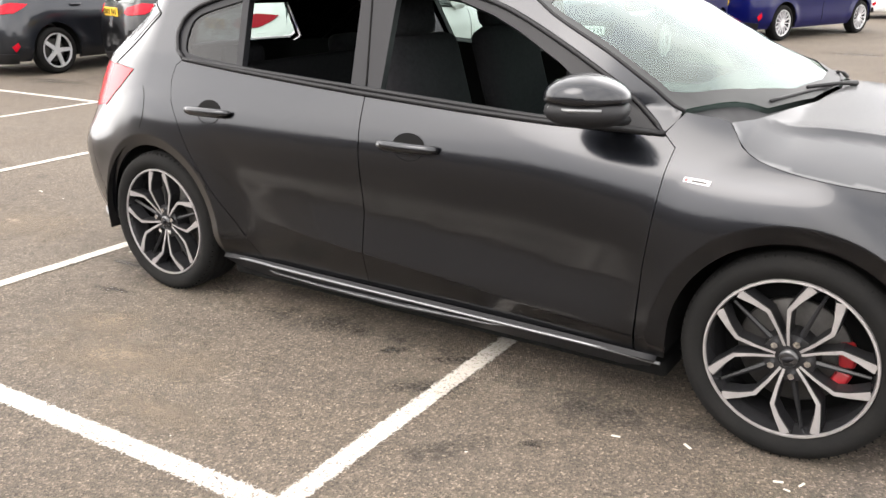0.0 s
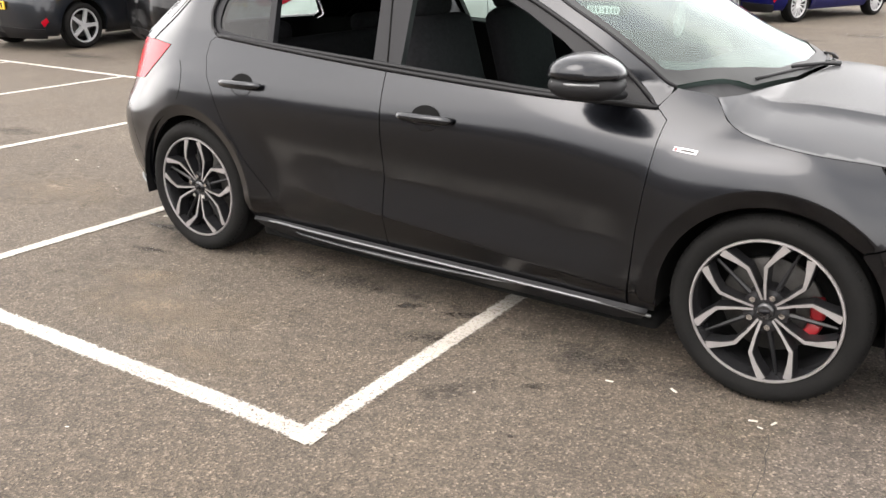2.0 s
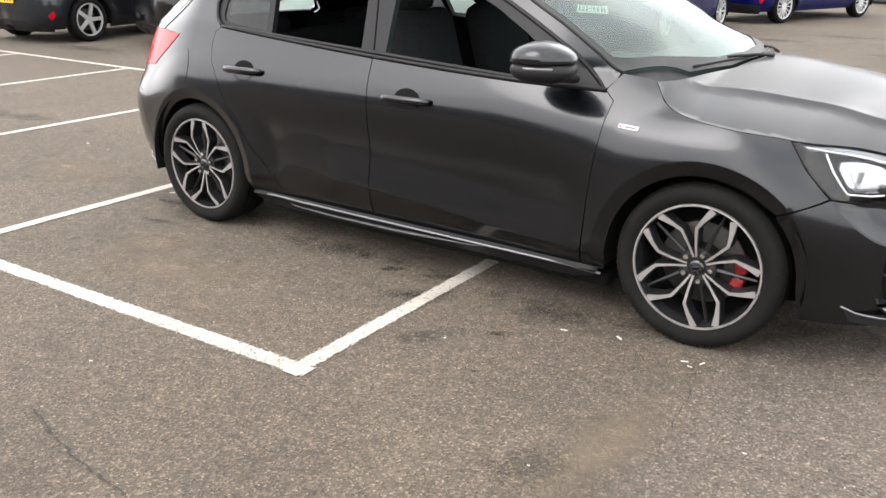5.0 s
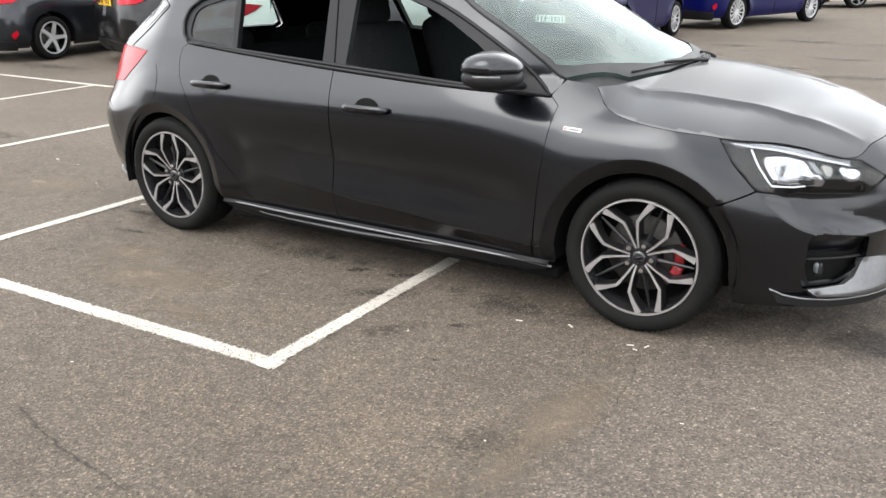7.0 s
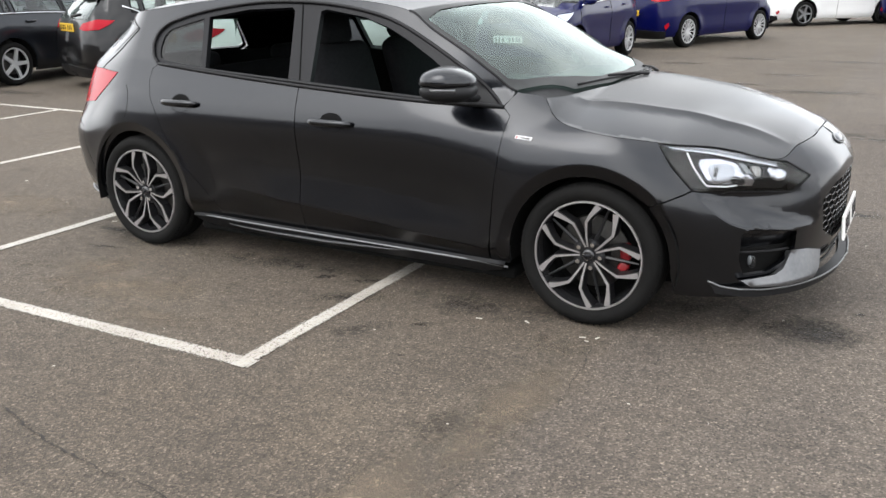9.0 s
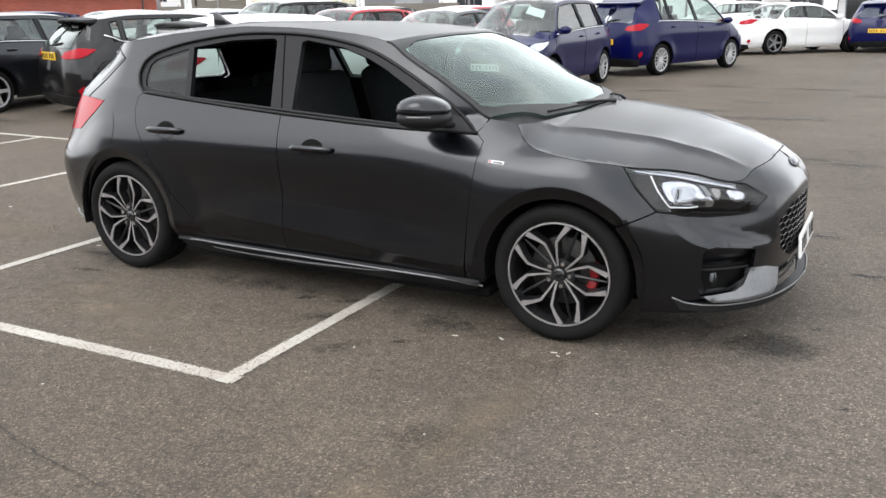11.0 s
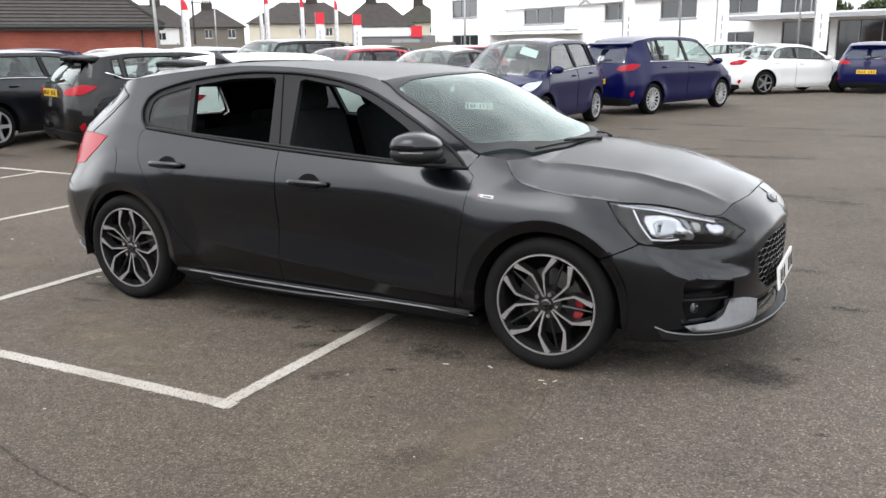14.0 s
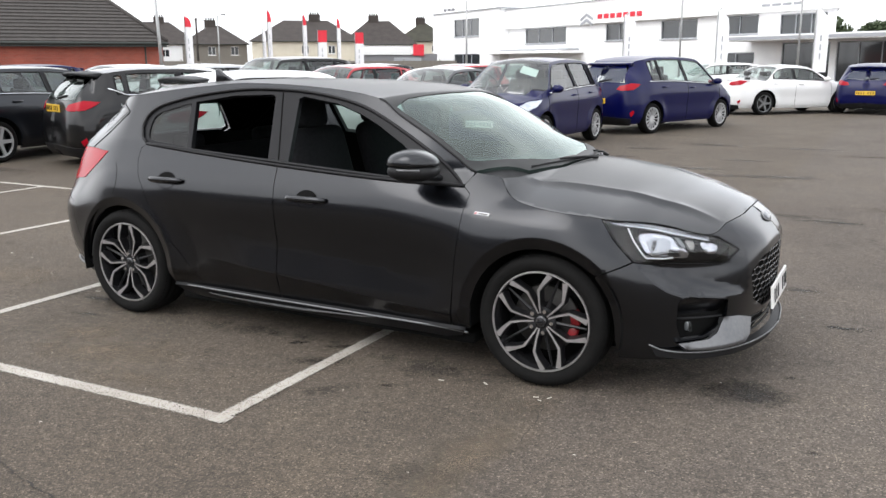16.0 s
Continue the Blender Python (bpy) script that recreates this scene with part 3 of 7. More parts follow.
        lathe(bm, [(0.0001, 0.0035), (0.017, 0.004), (0.018, 0.008)], 20)
        bmesh.ops.scale(bm, vec=(1, 1, 0.45), verts=bm.verts)
        part("cap_emblem", bm, M_SATIN, cap)
    else:
        bm = bmesh.new()
        lathe(bm, [(rim, 0.01), (rim - 0.004, -0.004), (rim - 0.02, -0.002), (rim - 0.024, 0.02)], n)
        cyl(bm, (0, 0.01, 0), (0, 0.06, 0), 0.055, 0.06, 20)
        for k in range(spokes):
            a = radians(90 + 360 * k / spokes)
            u, v = Vector((math.cos(a), 0, math.sin(a))), Vector((-math.sin(a), 0, math.cos(a)))
            hw0, hw1 = (0.030, 0.020) if spokes <= 6 else (0.011, 0.009)
            rows = [[bm.verts.new(u * r + v * s + Vector((0, y, 0))) for s, y in ((hw, y0), (-hw, y0), (-hw, y0 + 0.03), (hw, y0 + 0.03))]
                    for r, hw, y0 in ((0.03, hw0, 0.012), (rim * 0.6, (hw0 + hw1) / 2, 0.004), (rim - 0.01, hw1 * 1.3, 0.004))]
            for p, q2 in zip(rows, rows[1:]):
                for i in range(4):
                    bm.faces.new((p[i], p[(i + 1) % 4], q2[(i + 1) % 4], q2[i]))
        bmesh.ops.recalc_face_normals(bm, faces=bm.faces)
        part("rim", bm, face or M_ALLOY, wheel, "", False)
    bm = bmesh.new()
    lathe(bm, [(0.05, 0.085), (rim * 0.64, 0.085), (rim * 0.66, 0.09), (rim * 0.66, 0.108), (0.05, 0.11)], 40 if style == "split" else 16)
    part("brake_disc", bm, M_STEEL, wheel)
    if caliper:
        bm = bmesh.new()
        for da in (-16, 16):
            a = radians(-8 + lean + da)
            box(bm, (rim * 0.60 * math.cos(a), deep, rim * 0.60 * math.sin(a)), (0.045, 0.04, 0.075), 0.01, Matrix.Rotation(-a, 4, "Y"))
        part("brake_caliper", bm, M_CALIPER, wheel, "red painted brake caliper")
    bm = bmesh.new()
    cyl(bm, (0, w * 0.6, 0), (0, w * 0.62, 0), rim - 0.03, n=24)
    part("inner_shield", bm, M_DARK, wheel)
    return wheel


M_FROST = grained("frosted_lamp_bowl", (0.306, 0.3102, 0.3315), (0.425, 0.425, 0.442), 14, 0.22, 0.9, relief=0.5)
# the blade's sky reflection is put into this brighter silver
M_BLADE = grained("brightened_bumper_blade", (0.128, 0.1304, 0.136), (0.176, 0.1784, 0.184), 6, 0.28, 0.85)
M_AMBER = material("pale_amber_cover", (0.20, 0.19, 0.175), 0.3, coat=0.5)
M_BORDER = material("ceramic_screen_border", (0.012, 0.013, 0.013), 0.45, spec=0.25)


def build_focus():
    F = FOCUS
    S, D, T = F.S, F.D, F.top
    car = empty("car", label="dark grey metallic five-door hatchback parked across bay lines", category="car")
    g = 0.0014
    door_front = [(2.27, .932), (2.312, .897), (2.30, .833), (2.262, .526), (2.245, .24)]
    rear_shut = [(.16, 1.048), (.115, 1.02), (.11, .96), (.14, .88), (.19, .808), (.255, .69), (.33, .584), (.41, .49), (.50, .395), (.62, .24)]
    dlo_low = [(.16, 1.048), (.50, 1.021), (.83, .998), (1.162, .977), (1.57, .956), (1.91, .942), (2.27, .932)]
    dlo_top = [(.11, 1.08), (.08, 1.143), (.09, 1.199), (.125, 1.235), (.19, 1.268), (.43, 1.326), (.78, 1.369), (1.08, 1.371), (1.3, 1.355), (1.53, 1.317), (1.69, 1.269), (1.92, 1.164), (2.11, 1.059)]
    dlo_top = fair(dlo_top, 4)
    arch_r = arc(.004, .322, .354, 0, 180)
    arch_f = arc(2.704, .322, .354, 0, 180)
    tail = [(-.19, .988), (-.28, .909), (-.43, .81), (-.62, .79), (-.98, .81), (-.98, .97), (-.62, .995), (-.38, .996)]
    head = [(2.975, .825), (3.15, .806), (3.36, .780), (3.52, .748), (3.60, .736), (3.70, .676), (3.60, .622), (3.45, .628), (3.30, .634), (3.255, .624), (3.13, .646), (3.04, .737)]

    def sym(name, outline, mat, holes=(), label="", **kw):
        for left in (False, True):
            bm = skin(bmesh.new(), S, outline, holes, only_mirror=left, **kw)
            part(name, bm, mat, car, label)

    def whole(name, outline, mat, holes=(), label="", parent=None, **kw):
        return part(name, skin(bmesh.new(), S, outline, holes, mirror=True, **kw), mat, parent or car, label)

    fine = dict(h=0.024, gap=g)
    ring_r, ring_f = [[arc(x, .32, .408 + c, -8, 188, 40) for c in (-.006, .006, .022)] for x in (0, 2.7)]
    # side panels
    quarter = ([(-.66, .70), (-.66, .985), (-.555, 1.035), (-.555, 1.258)] + along(T, -.545, 2.305, 60) + [(2.30, .97), (2.27, .935)] + dlo_top[::-1] + rear_shut + [(.386, .24)] + arch_r
               + [(-.36, .34), (-.47, .50), (-.52, .66)])
    sym("body_side", quarter, M_PAINT, [dense(tail, .1)], "grey quarter panel, pillar and roof rail", rails=ring_r, **fine)
    sym("rear_door", rear_shut[::-1] + dlo_low[1:4] + [(1.1765, .6), (1.1775, .24)], M_PAINT, h=.024, gap=g, rails=ring_r + FOLDS)
    sym("front_door", [(1.1785, .24), (1.1785, .6), (1.1635, .9765)] + dlo_low[4:] + door_front[1:], M_PAINT, h=.024, gap=g, rails=FOLDS)
    fender = ([(2.298, .972)] + along(T, 2.315, 2.975, 26) + [(3.037, .737), (3.126, .645), (2.962, .576)] + [p for p in arch_f if p[1] > .325 and p[0] < 2.95] + [(2.345, .24), (2.25, .24)]
              + door_front[::-1][1:])
    sym("front_wing", fender, M_PAINT, rails=ring_f, **fine)
    # bumpers
    fog = [(3.335, .458), (3.345, .478), (3.37, .488), (3.46, .483), (3.60, .462), (3.60, .386), (3.54, .335), (3.46, .30), (3.36, .293), (3.335, .36)]
    grille = [(3.765, .562), (3.87, .62), (4.0, .642), (F.s1, .65), (F.s1, .37), (3.93, .37), (3.80, .43)]
    lower = [(3.79, .345), (F.s1, .35), (F.s1, .235), (3.72, .235)]
    bumper_poly = ([(3.085, .195), (3.066, .27)] + [p for p in arch_f[1:] if p[0] > 2.955] + [(2.964, .5735), (3.13, .6425), (3.255, .6205), (3.30, .6305), (3.45, .6245), (3.60, .6185), (3.704, .676), (3.604, .7385), (3.523, .7490)]
                   + along(T, 3.53, F.s1, 16) + [(F.s1, .65), (4.0, .642), (3.87, .62), (3.765, .562), (3.80, .43), (3.93, .37), (F.s1, .37), (F.s1, .35), (3.79, .345), (3.72, .195)])
    fb = whole("front_bumper", bumper_poly, M_PAINT, [dense(fog, .1)], h=0.022, gap=g, rails=ring_f + [[(a, b + c) for a, b in along(curve(SHELF), 3.03, 3.68, 26)] for c in (-.005, .005, .025)])
    part("grille_backing", skin(bmesh.new(), S, grille, mirror=True, h=0.05, depth=0, push=-.05), M_DARK, fb)
    part("lower_grille_backing", skin(bmesh.new(), S, lower, mirror=True, h=0.05, depth=0, push=-.05), M_DARK, fb)
    # grille mesh: slanted hexagon bars laid on the nose
    bm = bmesh.new()
    rows = 9
    for j in range(rows):
        z = .385 + j * .0285
        cells = [s for s in np.arange(3.78, F.s1 + .02, .062)]
        for s in cells:
            s2 = s + (j % 2) * .031
            hexa = [(s2 + .034 * math.cos(radians(60 * k + 30)), z + .019 * math.sin(radians(60 * k + 30))) for k in range(6)]
            if not within([(s2, z)], grille)[0]:
                continue
            for sg in (1, -1):
                q = S([min(a, F.s1) for a, _ in hexa], [b for _, b in hexa], -.012)
                for a, b in zip(q, np.roll(q, -1, 0)):
                    pa, pb = Vector((a[0], a[1] * sg, a[2])), Vector((b[0], b[1] * sg, b[2]))
                    if (pa - pb).length > .004:
                        cyl(bm, pa, pb, .0045, n=4, caps=False)
    part("grille_mesh", bm, M_POCKET, fb, "gloss black honeycomb grille")
    bm = bmesh.new()
    for z in (.255, .29, .325):
        for sg in (1, -1):
            tube(bm, [Vector((p[0], p[1] * sg, p[2])) for p in S(np.linspace(3.80, F.s1, 12), z, -.02)], .006, 5)
    part("lower_grille_bar", bm, M_BLACK, fb)
    for left in (False, True):
        sg = -1 if left else 1
        fp = part("fog_pocket", skin(bmesh.new(), S, fog, only_mirror=left, h=0.03, depth=0, push=-.06), M_POCKET, fb)
        brow = [(3.338, .458), (3.348, .476), (3.372, .486), (3.46, .481), (3.598, .460), (3.585, .392), (3.345, .390)]
        part("fog_brow", skin(bmesh.new(), lambda s, z, p: S(s, z, p - .05 * np.clip((.486 - z) / .094, 0, 1)), brow, only_mirror=left, h=.02, depth=0), M_PAINT, fp)
        bm = bmesh.new()
        tube(bm, [Vector((p[0], p[1] * sg, p[2])) for p in S(np.linspace(3.338, 3.585, 10), np.linspace(.388, .384, 10), -.020)], .008, 6, .6)
        part("fog_slat", bm, M_BLACK, fp)
        c = S(3.41, .342, -.035)
        bm = bmesh.new()
        bmesh.ops.create_uvsphere(bm, u_segments=16, v_segments=10, radius=.034, matrix=Matrix.Translation((c[0], c[1] * sg, c[2])) @ Matrix.Diagonal((.6, .6, 1, 1)))
        part("fog_lamp", bm, M_LENS, fp, "round clear fog lamp")
        bm = bmesh.new()
        bmesh.ops.create_uvsphere(bm, u_segments=12, v_segments=8, radius=.024, matrix=Matrix.Translation((c[0] - .012, c[1] * sg * .985, c[2])) @ Matrix.Diagonal((.5, .5, 1, 1)))
        part("fog_reflector", bm, M_SILVER, fp)
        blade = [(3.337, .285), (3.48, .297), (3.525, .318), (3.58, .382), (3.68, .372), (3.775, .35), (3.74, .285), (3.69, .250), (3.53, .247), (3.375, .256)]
        part("bumper_blade", skin(bmesh.new(), lambda s, z, p: S(s, z, p + .004 + .046 * np.clip((.38 - z) / .12, 0, 1)), blade, only_mirror=left, h=0.025, depth=.03), M_BLADE, fb, "blade below the fog lamp, its sky reflection painted in silver")
    sp = [(3.225, .262), (3.28, .243), (3.34, .238), (3.7, .232), (F.s1, .222), (F.s1, .196), (3.34, .208), (3.25, .214)]
    spl = part("front_splitter", skin(bmesh.new(), lambda s, z, p: S(s, z, p + .003 + .038 * smooth(3.22, 3.42, s)), sp, mirror=True, h=0.04, depth=.04), M_BLACK, car)
    bm = bmesh.new()
    for sg in (1, -1):
        ss = np.r_[np.linspace(3.215, 3.34, 6), np.linspace(3.42, F.s1, 18)]
        zz = np.interp(ss, [3.215, 3.27, 3.34, 3.7, F.s1], [.270, .248, .242, .236, .226])
        tube(bm, [Vector((p[0], p[1] * sg, p[2])) for p in S(ss, zz, .006 + .038 * smooth(3.22, 3.42, ss))], .004, 6)
    part("splitter_edge", bm, M_SILVER, spl, "bright edge of the splitter")
    tail_poly = [(-.355, .335), (-.47, .50), (-.52, .66), (-.66, .695), (F.s0, .695), (F.s0, .20), (-.325, .20), (-.347, .26)]
    rb = whole("rear_bumper", tail_poly, M_PAINT, h=0.045, gap=g)
    dif = [(-.36, .245), (F.s0, .30), (F.s0, .14), (-.40, .15)]
    part("bumper_valance", skin(bmesh.new(), S, dif, mirror=True, h=0.06, push=.008), M_BLACK, rb)
    for sg in (1, -1):
        bm = tube(bmesh.new(), [Vector((p[0], p[1] * sg, p[2])) for p in S(np.linspace(-.37, -.75, 8), np.linspace(.245, .265, 8), .012)], .005, 5)
        part("valance_trim", bm, M_SILVER, rb)
    tg = whole("tailgate", [(-.67, .70), (-.67, .80), (-.99, .82), (-.99, .985), (-.67, .992), (-.565, 1.035), (-.565, 1.262), (F.s0, 1.27), (F.s0, 1.24), (-.595, 1.235), (-.595, 1.055), (-.66, 1.025), (F.s0, 1.02), (F.s0, .70)], M_PAINT, h=0.05, gap=g)
    part("rear_window", skin(bmesh.new(), S, [(-.66, 1.025), (-.595, 1.055), (-.595, 1.235), (F.s0, 1.24), (F.s0, 1.02)], mirror=True, h=0.06, depth=0, push=-.006), M_REARGLASS, tg)
    for sg in (1, -1):
        q = fair([(-.22, 1.272), (-.13, 1.243), (-.09, 1.222), (-.13, 1.19), (-.26, 1.098), (-.42, .998)], 4)
        q = S([p[0] for p in q], [p[1] for p in q], .0)
        part("tailgate_gap", tube(bmesh.new(), [Vector((p[0], p[1] * sg, p[2])) for p in q], .0035, 5), M_DARK, tg)
    for left in (False, True):
        sg = -1 if left else 1
        part("spoiler_fin", skin(bmesh.new(), S, [(-.285, 1.262), (-.10, 1.232), (-.20, 1.172), (-.345, 1.085)], only_mirror=left, h=.03, depth=0, push=.003), M_POCKET, tg, "gloss black fin beside the rear window")
    q = fair([(-.078, .925), (-.050, .89), (-.035, .841), (-.038, .79), (-.056, .75)], 4)
    q = S([p[0] for p in q], [p[1] for p in q], .0)
    part("fuel_flap_gap", tube(bmesh.new(), [Vector(p) for p in q], .0016, 5), M_DARK, car)
    # sills
    skirt = [(.40, .235), (2.325, .235), (2.30, .20), (2.2, .172), (.56, .162), (.43, .19)]
    sym("side_skirt", skirt, M_BLACK, label="black side skirt below the doors", h=0.05, push=.026)
    for sg in (1, -1):
        bm = bmesh.new()
        q = S(np.linspace(.40, 2.335, 30), np.interp(np.linspace(.40, 2.335, 30), [.4, .5, 2.2, 2.335], [.226, .238, .232, .222]), np.interp(np.linspace(.40, 2.335, 30), [.4, .7, 1.8, 2.3], [.014, .030, .030, .020]))
        tube(bm, [Vector((p[0], p[1] * sg, p[2])) for p in q], .0055, 6)
        part("sill_trim", bm, M_SILVER, car, "thin silver strip along the sill")
        bm = bmesh.new()
        q = S(np.linspace(.62, 1.80, 24), np.interp(np.linspace(.62, 1.80, 24), [.62, .9, 1.3, 1.8], [.206, .196, .198, .222]), np.r_[.020, [.036] * 21, .030, .020])
        tube(bm, [Vector((p[0], p[1] * sg, p[2])) for p in q], list(np.r_[.003, np.linspace(.005, .011, 10), [.011] * 4, np.linspace(.011, .004, 8), .003]), 8, .75)
        part("skirt_blade", bm, M_LEDGE, car, "ledge under the side skirt, its caught light painted grey")
    # glazing frame of the doors
    qglass = fair([(.475, 1.042), (.17, 1.072), (.145, 1.10), (.138, 1.14), (.145, 1.19), (.165, 1.212), (.20, 1.231), (.415, 1.285)], 3)
    rap = [(.51, 1.037), (.45, 1.293), (.72, 1.333), (1.0, 1.344), (1.025, 1.33), (1.085, .994)]
    fap = [(1.225, .977), (1.19, 1.325), (1.22, 1.336), (1.46, 1.302), (1.61, 1.256), (1.73, 1.205), (1.89, 1.121), (2.01, 1.04), (2.06, .95)]
    frame_out = [dlo_low[0]] + dlo_low[1:] + dlo_top[::-1]
    for left in (False, True):
        sg = -1 if left else 1
        holes = [dense(qglass, .1), dense(rap, .1), dense(fap, .1)]
        fr = part("window_frame", skin(bmesh.new(), S, frame_out, holes, only_mirror=left, h=0.04, depth=.03, push=-.004, gap=.001), M_SATIN, car, "satin black window surround and pillar")
        part("quarter_window", skin(bmesh.new(), S, shrink(qglass, -.006), only_mirror=left, h=0.06, depth=0, push=-.010), M_PRIVACY, fr, "dark fixed quarter glass")
        bm = bmesh.new()
        for pts, r in ((dlo_low, .010), ([dlo_low[0]] + dlo_top + [dlo_low[-1]], .009)):
            q = S([p[0] for p in dense(pts + [pts[-1]], .05)], [p[1] for p in dense(pts + [pts[-1]], .05)], .003)
            seen = []
            for p in q:
                if not seen or np.linalg.norm(p - seen[-1]) > .01:
                    seen.append(p)
            stop = next((i for i in range(2, len(seen)) if np.linalg.norm(seen[i] - seen[-1]) < .02), len(seen) - 1)
            tube(bm, [Vector((p[0], p[1] * sg, p[2])) for p in seen[:stop + 1]], r, 6)
        part("window_seal", bm, M_BLACK, fr)
        if left:
            part("side_window", skin(bmesh.new(), S, shrink(rap, -.006), only_mirror=True, h=0.08, depth=0, push=-.012), M_REARGLASS, fr, "green tinted side glass")
            part("side_window", skin(bmesh.new(), S, shrink(fap, -.006), only_mirror=True, h=0.08, depth=0, push=-.012), M_REARGLASS, fr, "green tinted side glass")
        bm = bmesh.new()
        for a, b in (((1.162, .98), (1.065, 1.37)),):
            tube(bm, [Vector((p[0], p[1] * sg, p[2])) for p in S(np.linspace(a[0], b[0], 8), np.linspace(a[1], b[1], 8), -.003)], .004, 4)
        part("door_gap", bm, M_DARK, fr)
    # top deck
    e = lambda a, b, n: [tuple(p[:2]) for p in S(np.linspace(a, b, n), T(np.linspace(a, b, n)))]
    both = lambda half: half + [(x, -y) for x, y in half[::-1] if abs(y) > 1e-4]
    bonnet = e(2.45, F.s1, 50)
    bm = skin(bmesh.new(), D, bonnet + [(x, -y) for x, y in bonnet[::-1][1:]] + [(2.52, .55), (2.60, .3), (2.63, 0), (2.60, -.3), (2.52, -.55)], h=0.024, depth=.02, gap=g, rails=[[(x, sd * (.62 + c - .22 * (x - 2.45) / 1.05)) for x in np.linspace(2.58, 3.40, 12)] for sd in (1, -1) for c in (-.008, .008, .03)])
    ring = np.array([S(q, T(q)) for q in np.linspace(2.45, F.s1, 400)])
    lift = ring[:, 2] - D(ring[:, 0], ring[:, 1])[:, 2]
    for v in bm.verts:
        d2 = (ring[:, 0] - v.co.x) ** 2 + (ring[:, 1] + abs(v.co.y)) ** 2
        i = int(np.argmin(d2))
        v.co.z += lift[i] * max(0.0, 1 - math.sqrt(d2[i]) / .14) ** 2
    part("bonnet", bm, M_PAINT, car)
    head_l = e(1.71, 2.31, 20)
    header = [(1.74, -.40), (1.78, -.2), (1.80, 0), (1.78, .2), (1.74, .40)]
    base = [(2.50, .55), (2.585, .3), (2.615, 0), (2.585, -.3), (2.50, -.55)]
    ws = head_l + base[::-1] + [(x, -y) for x, y in head_l[::-1]] + header[::-1]
    inner = [(1.78, -.50)] + [(x, y + .035) for x, y in head_l[3:-2]] + [(2.43, -.5), (2.52, -.28), (2.55, 0), (2.52, .28), (2.43, .5)] + [(x, -y - .035) for x, y in head_l[3:-2][::-1]] + [(1.78, .50), (1.83, .2), (1.85, 0), (1.83, -.2)]
    wsc = part("windscreen", skin(bmesh.new(), D, ws, h=0.05, depth=0, gap=.003), M_WSCREEN, car, "sloping green-tinted windscreen")
    part("black_border", skin(bmesh.new(), D, shrink(ws, .004), [dense(inner, .1)], h=0.06, depth=0, push=.003), M_BORDER, wsc)
    bm = bmesh.new()
    part("screen_seal", tube(bm, [Vector(D(x, y, .0)) for x, y in head_l], .007, 5), M_BLACK, wsc)
    part("screen_seal", tube(bmesh.new(), [Vector(D(x, -y, .0)) for x, y in head_l], .007, 5), M_BLACK, wsc)
    cow = e(2.31, 2.45, 5) + [(2.52, -.55), (2.60, -.3), (2.63, 0), (2.60, .3), (2.52, .55)] + [(x, -y) for x, y in e(2.31, 2.45, 5)[::-1]] + base
    part("scuttle_panel", skin(bmesh.new(), D, cow, h=0.05, depth=.03, push=-.012), M_BLACK, car, "black plastic scuttle")
    roof_l = e(-.60, 1.71, 50)
    roof = roof_l + header + [(x, -y) for x, y in roof_l[::-1]]
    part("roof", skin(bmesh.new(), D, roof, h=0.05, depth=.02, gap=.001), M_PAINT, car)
    bm = bmesh.new()
    rows = []
    for y in np.linspace(-.40, .40, 17):
        z = float(D(-.30, y)[2])
        k = .45 * (1 - (abs(y) / .40) ** 4 * .6)
        rows.append([bm.verts.new(p) for p in ((-.26, y, z + .004), (-.38, y, z - .006), (-.38 - .14 * k, y, z - .035), (-.38 - .13 * k, y, z - .055), (-.34, y, z - .05))])
    for a, b in zip(rows, rows[1:]):
        for i in range(5):
            bm.faces.new((a[i], a[(i + 1) % 5], b[(i + 1) % 5], b[i]))
    bm.faces.new(rows[0])
    bm.faces.new(rows[-1][::-1])
    bmesh.ops.recalc_face_normals(bm, faces=bm.faces)
    part("roof_spoiler", bm, M_PAINT, car)
    fin = slab(bmesh.new(), [(.0, 1.372), (.17, 1.39), (.08, 1.437), (.025, 1.477), (.0, 1.472)], -.014, .014, .006)
    part("roof_aerial", fin, M_PAINT, car, "shark fin aerial on the roof")
    # lamps
    for left in (False, True):
        sg = -1 if left else 1
        hl = part("headlamp", skin(bmesh.new(), S, head, only_mirror=left, h=0.03, depth=.012, push=.0, gap=g), M_LENS, car, "clear swept-back headlamp")
        part("lamp_housing", skin(bmesh.new(), S, head, only_mirror=left, h=0.03, depth=0, push=-.055), M_DARK, hl)
        refl = rounded([(3.14, .755), (3.23, .757), (3.34, .742), (3.44, .648), (3.31, .652), (3.20, .664)], 1)
        part("reflector", skin(bmesh.new(), S, refl, only_mirror=left, h=0.03, depth=.03, push=-.022), M_BOWL, hl, "chrome main reflector bowl")
        bowl = rounded([(3.19, .741), (3.335, .737), (3.295, .660), (3.215, .676)], 2)
        part("bulb_bowl", skin(bmesh.new(), S, bowl, only_mirror=left, h=0.02, depth=.015, push=-.014), M_FROST, hl, "bright frosted bowl round the bulb")
        part("bowl_rib", skin(bmesh.new(), S, [(3.225, .728), (3.245, .728), (3.232, .690), (3.215, .694)], only_mirror=left, h=0.02, depth=.006, push=-.010), M_POCKET, hl)
        part("bowl_rib", skin(bmesh.new(), S, [(3.345, .742), (3.372, .738), (3.40, .700), (3.375, .702)], only_mirror=left, h=0.02, depth=.006, push=-.012), M_SILVER, hl)
        part("bulb_cover", skin(bmesh.new(), S, rounded([(3.405, .728), (3.455, .722), (3.45, .690), (3.42, .688)], 1), only_mirror=left, h=0.02, depth=.012, push=-.020), M_AMBER, hl, "pale amber bulb cover")
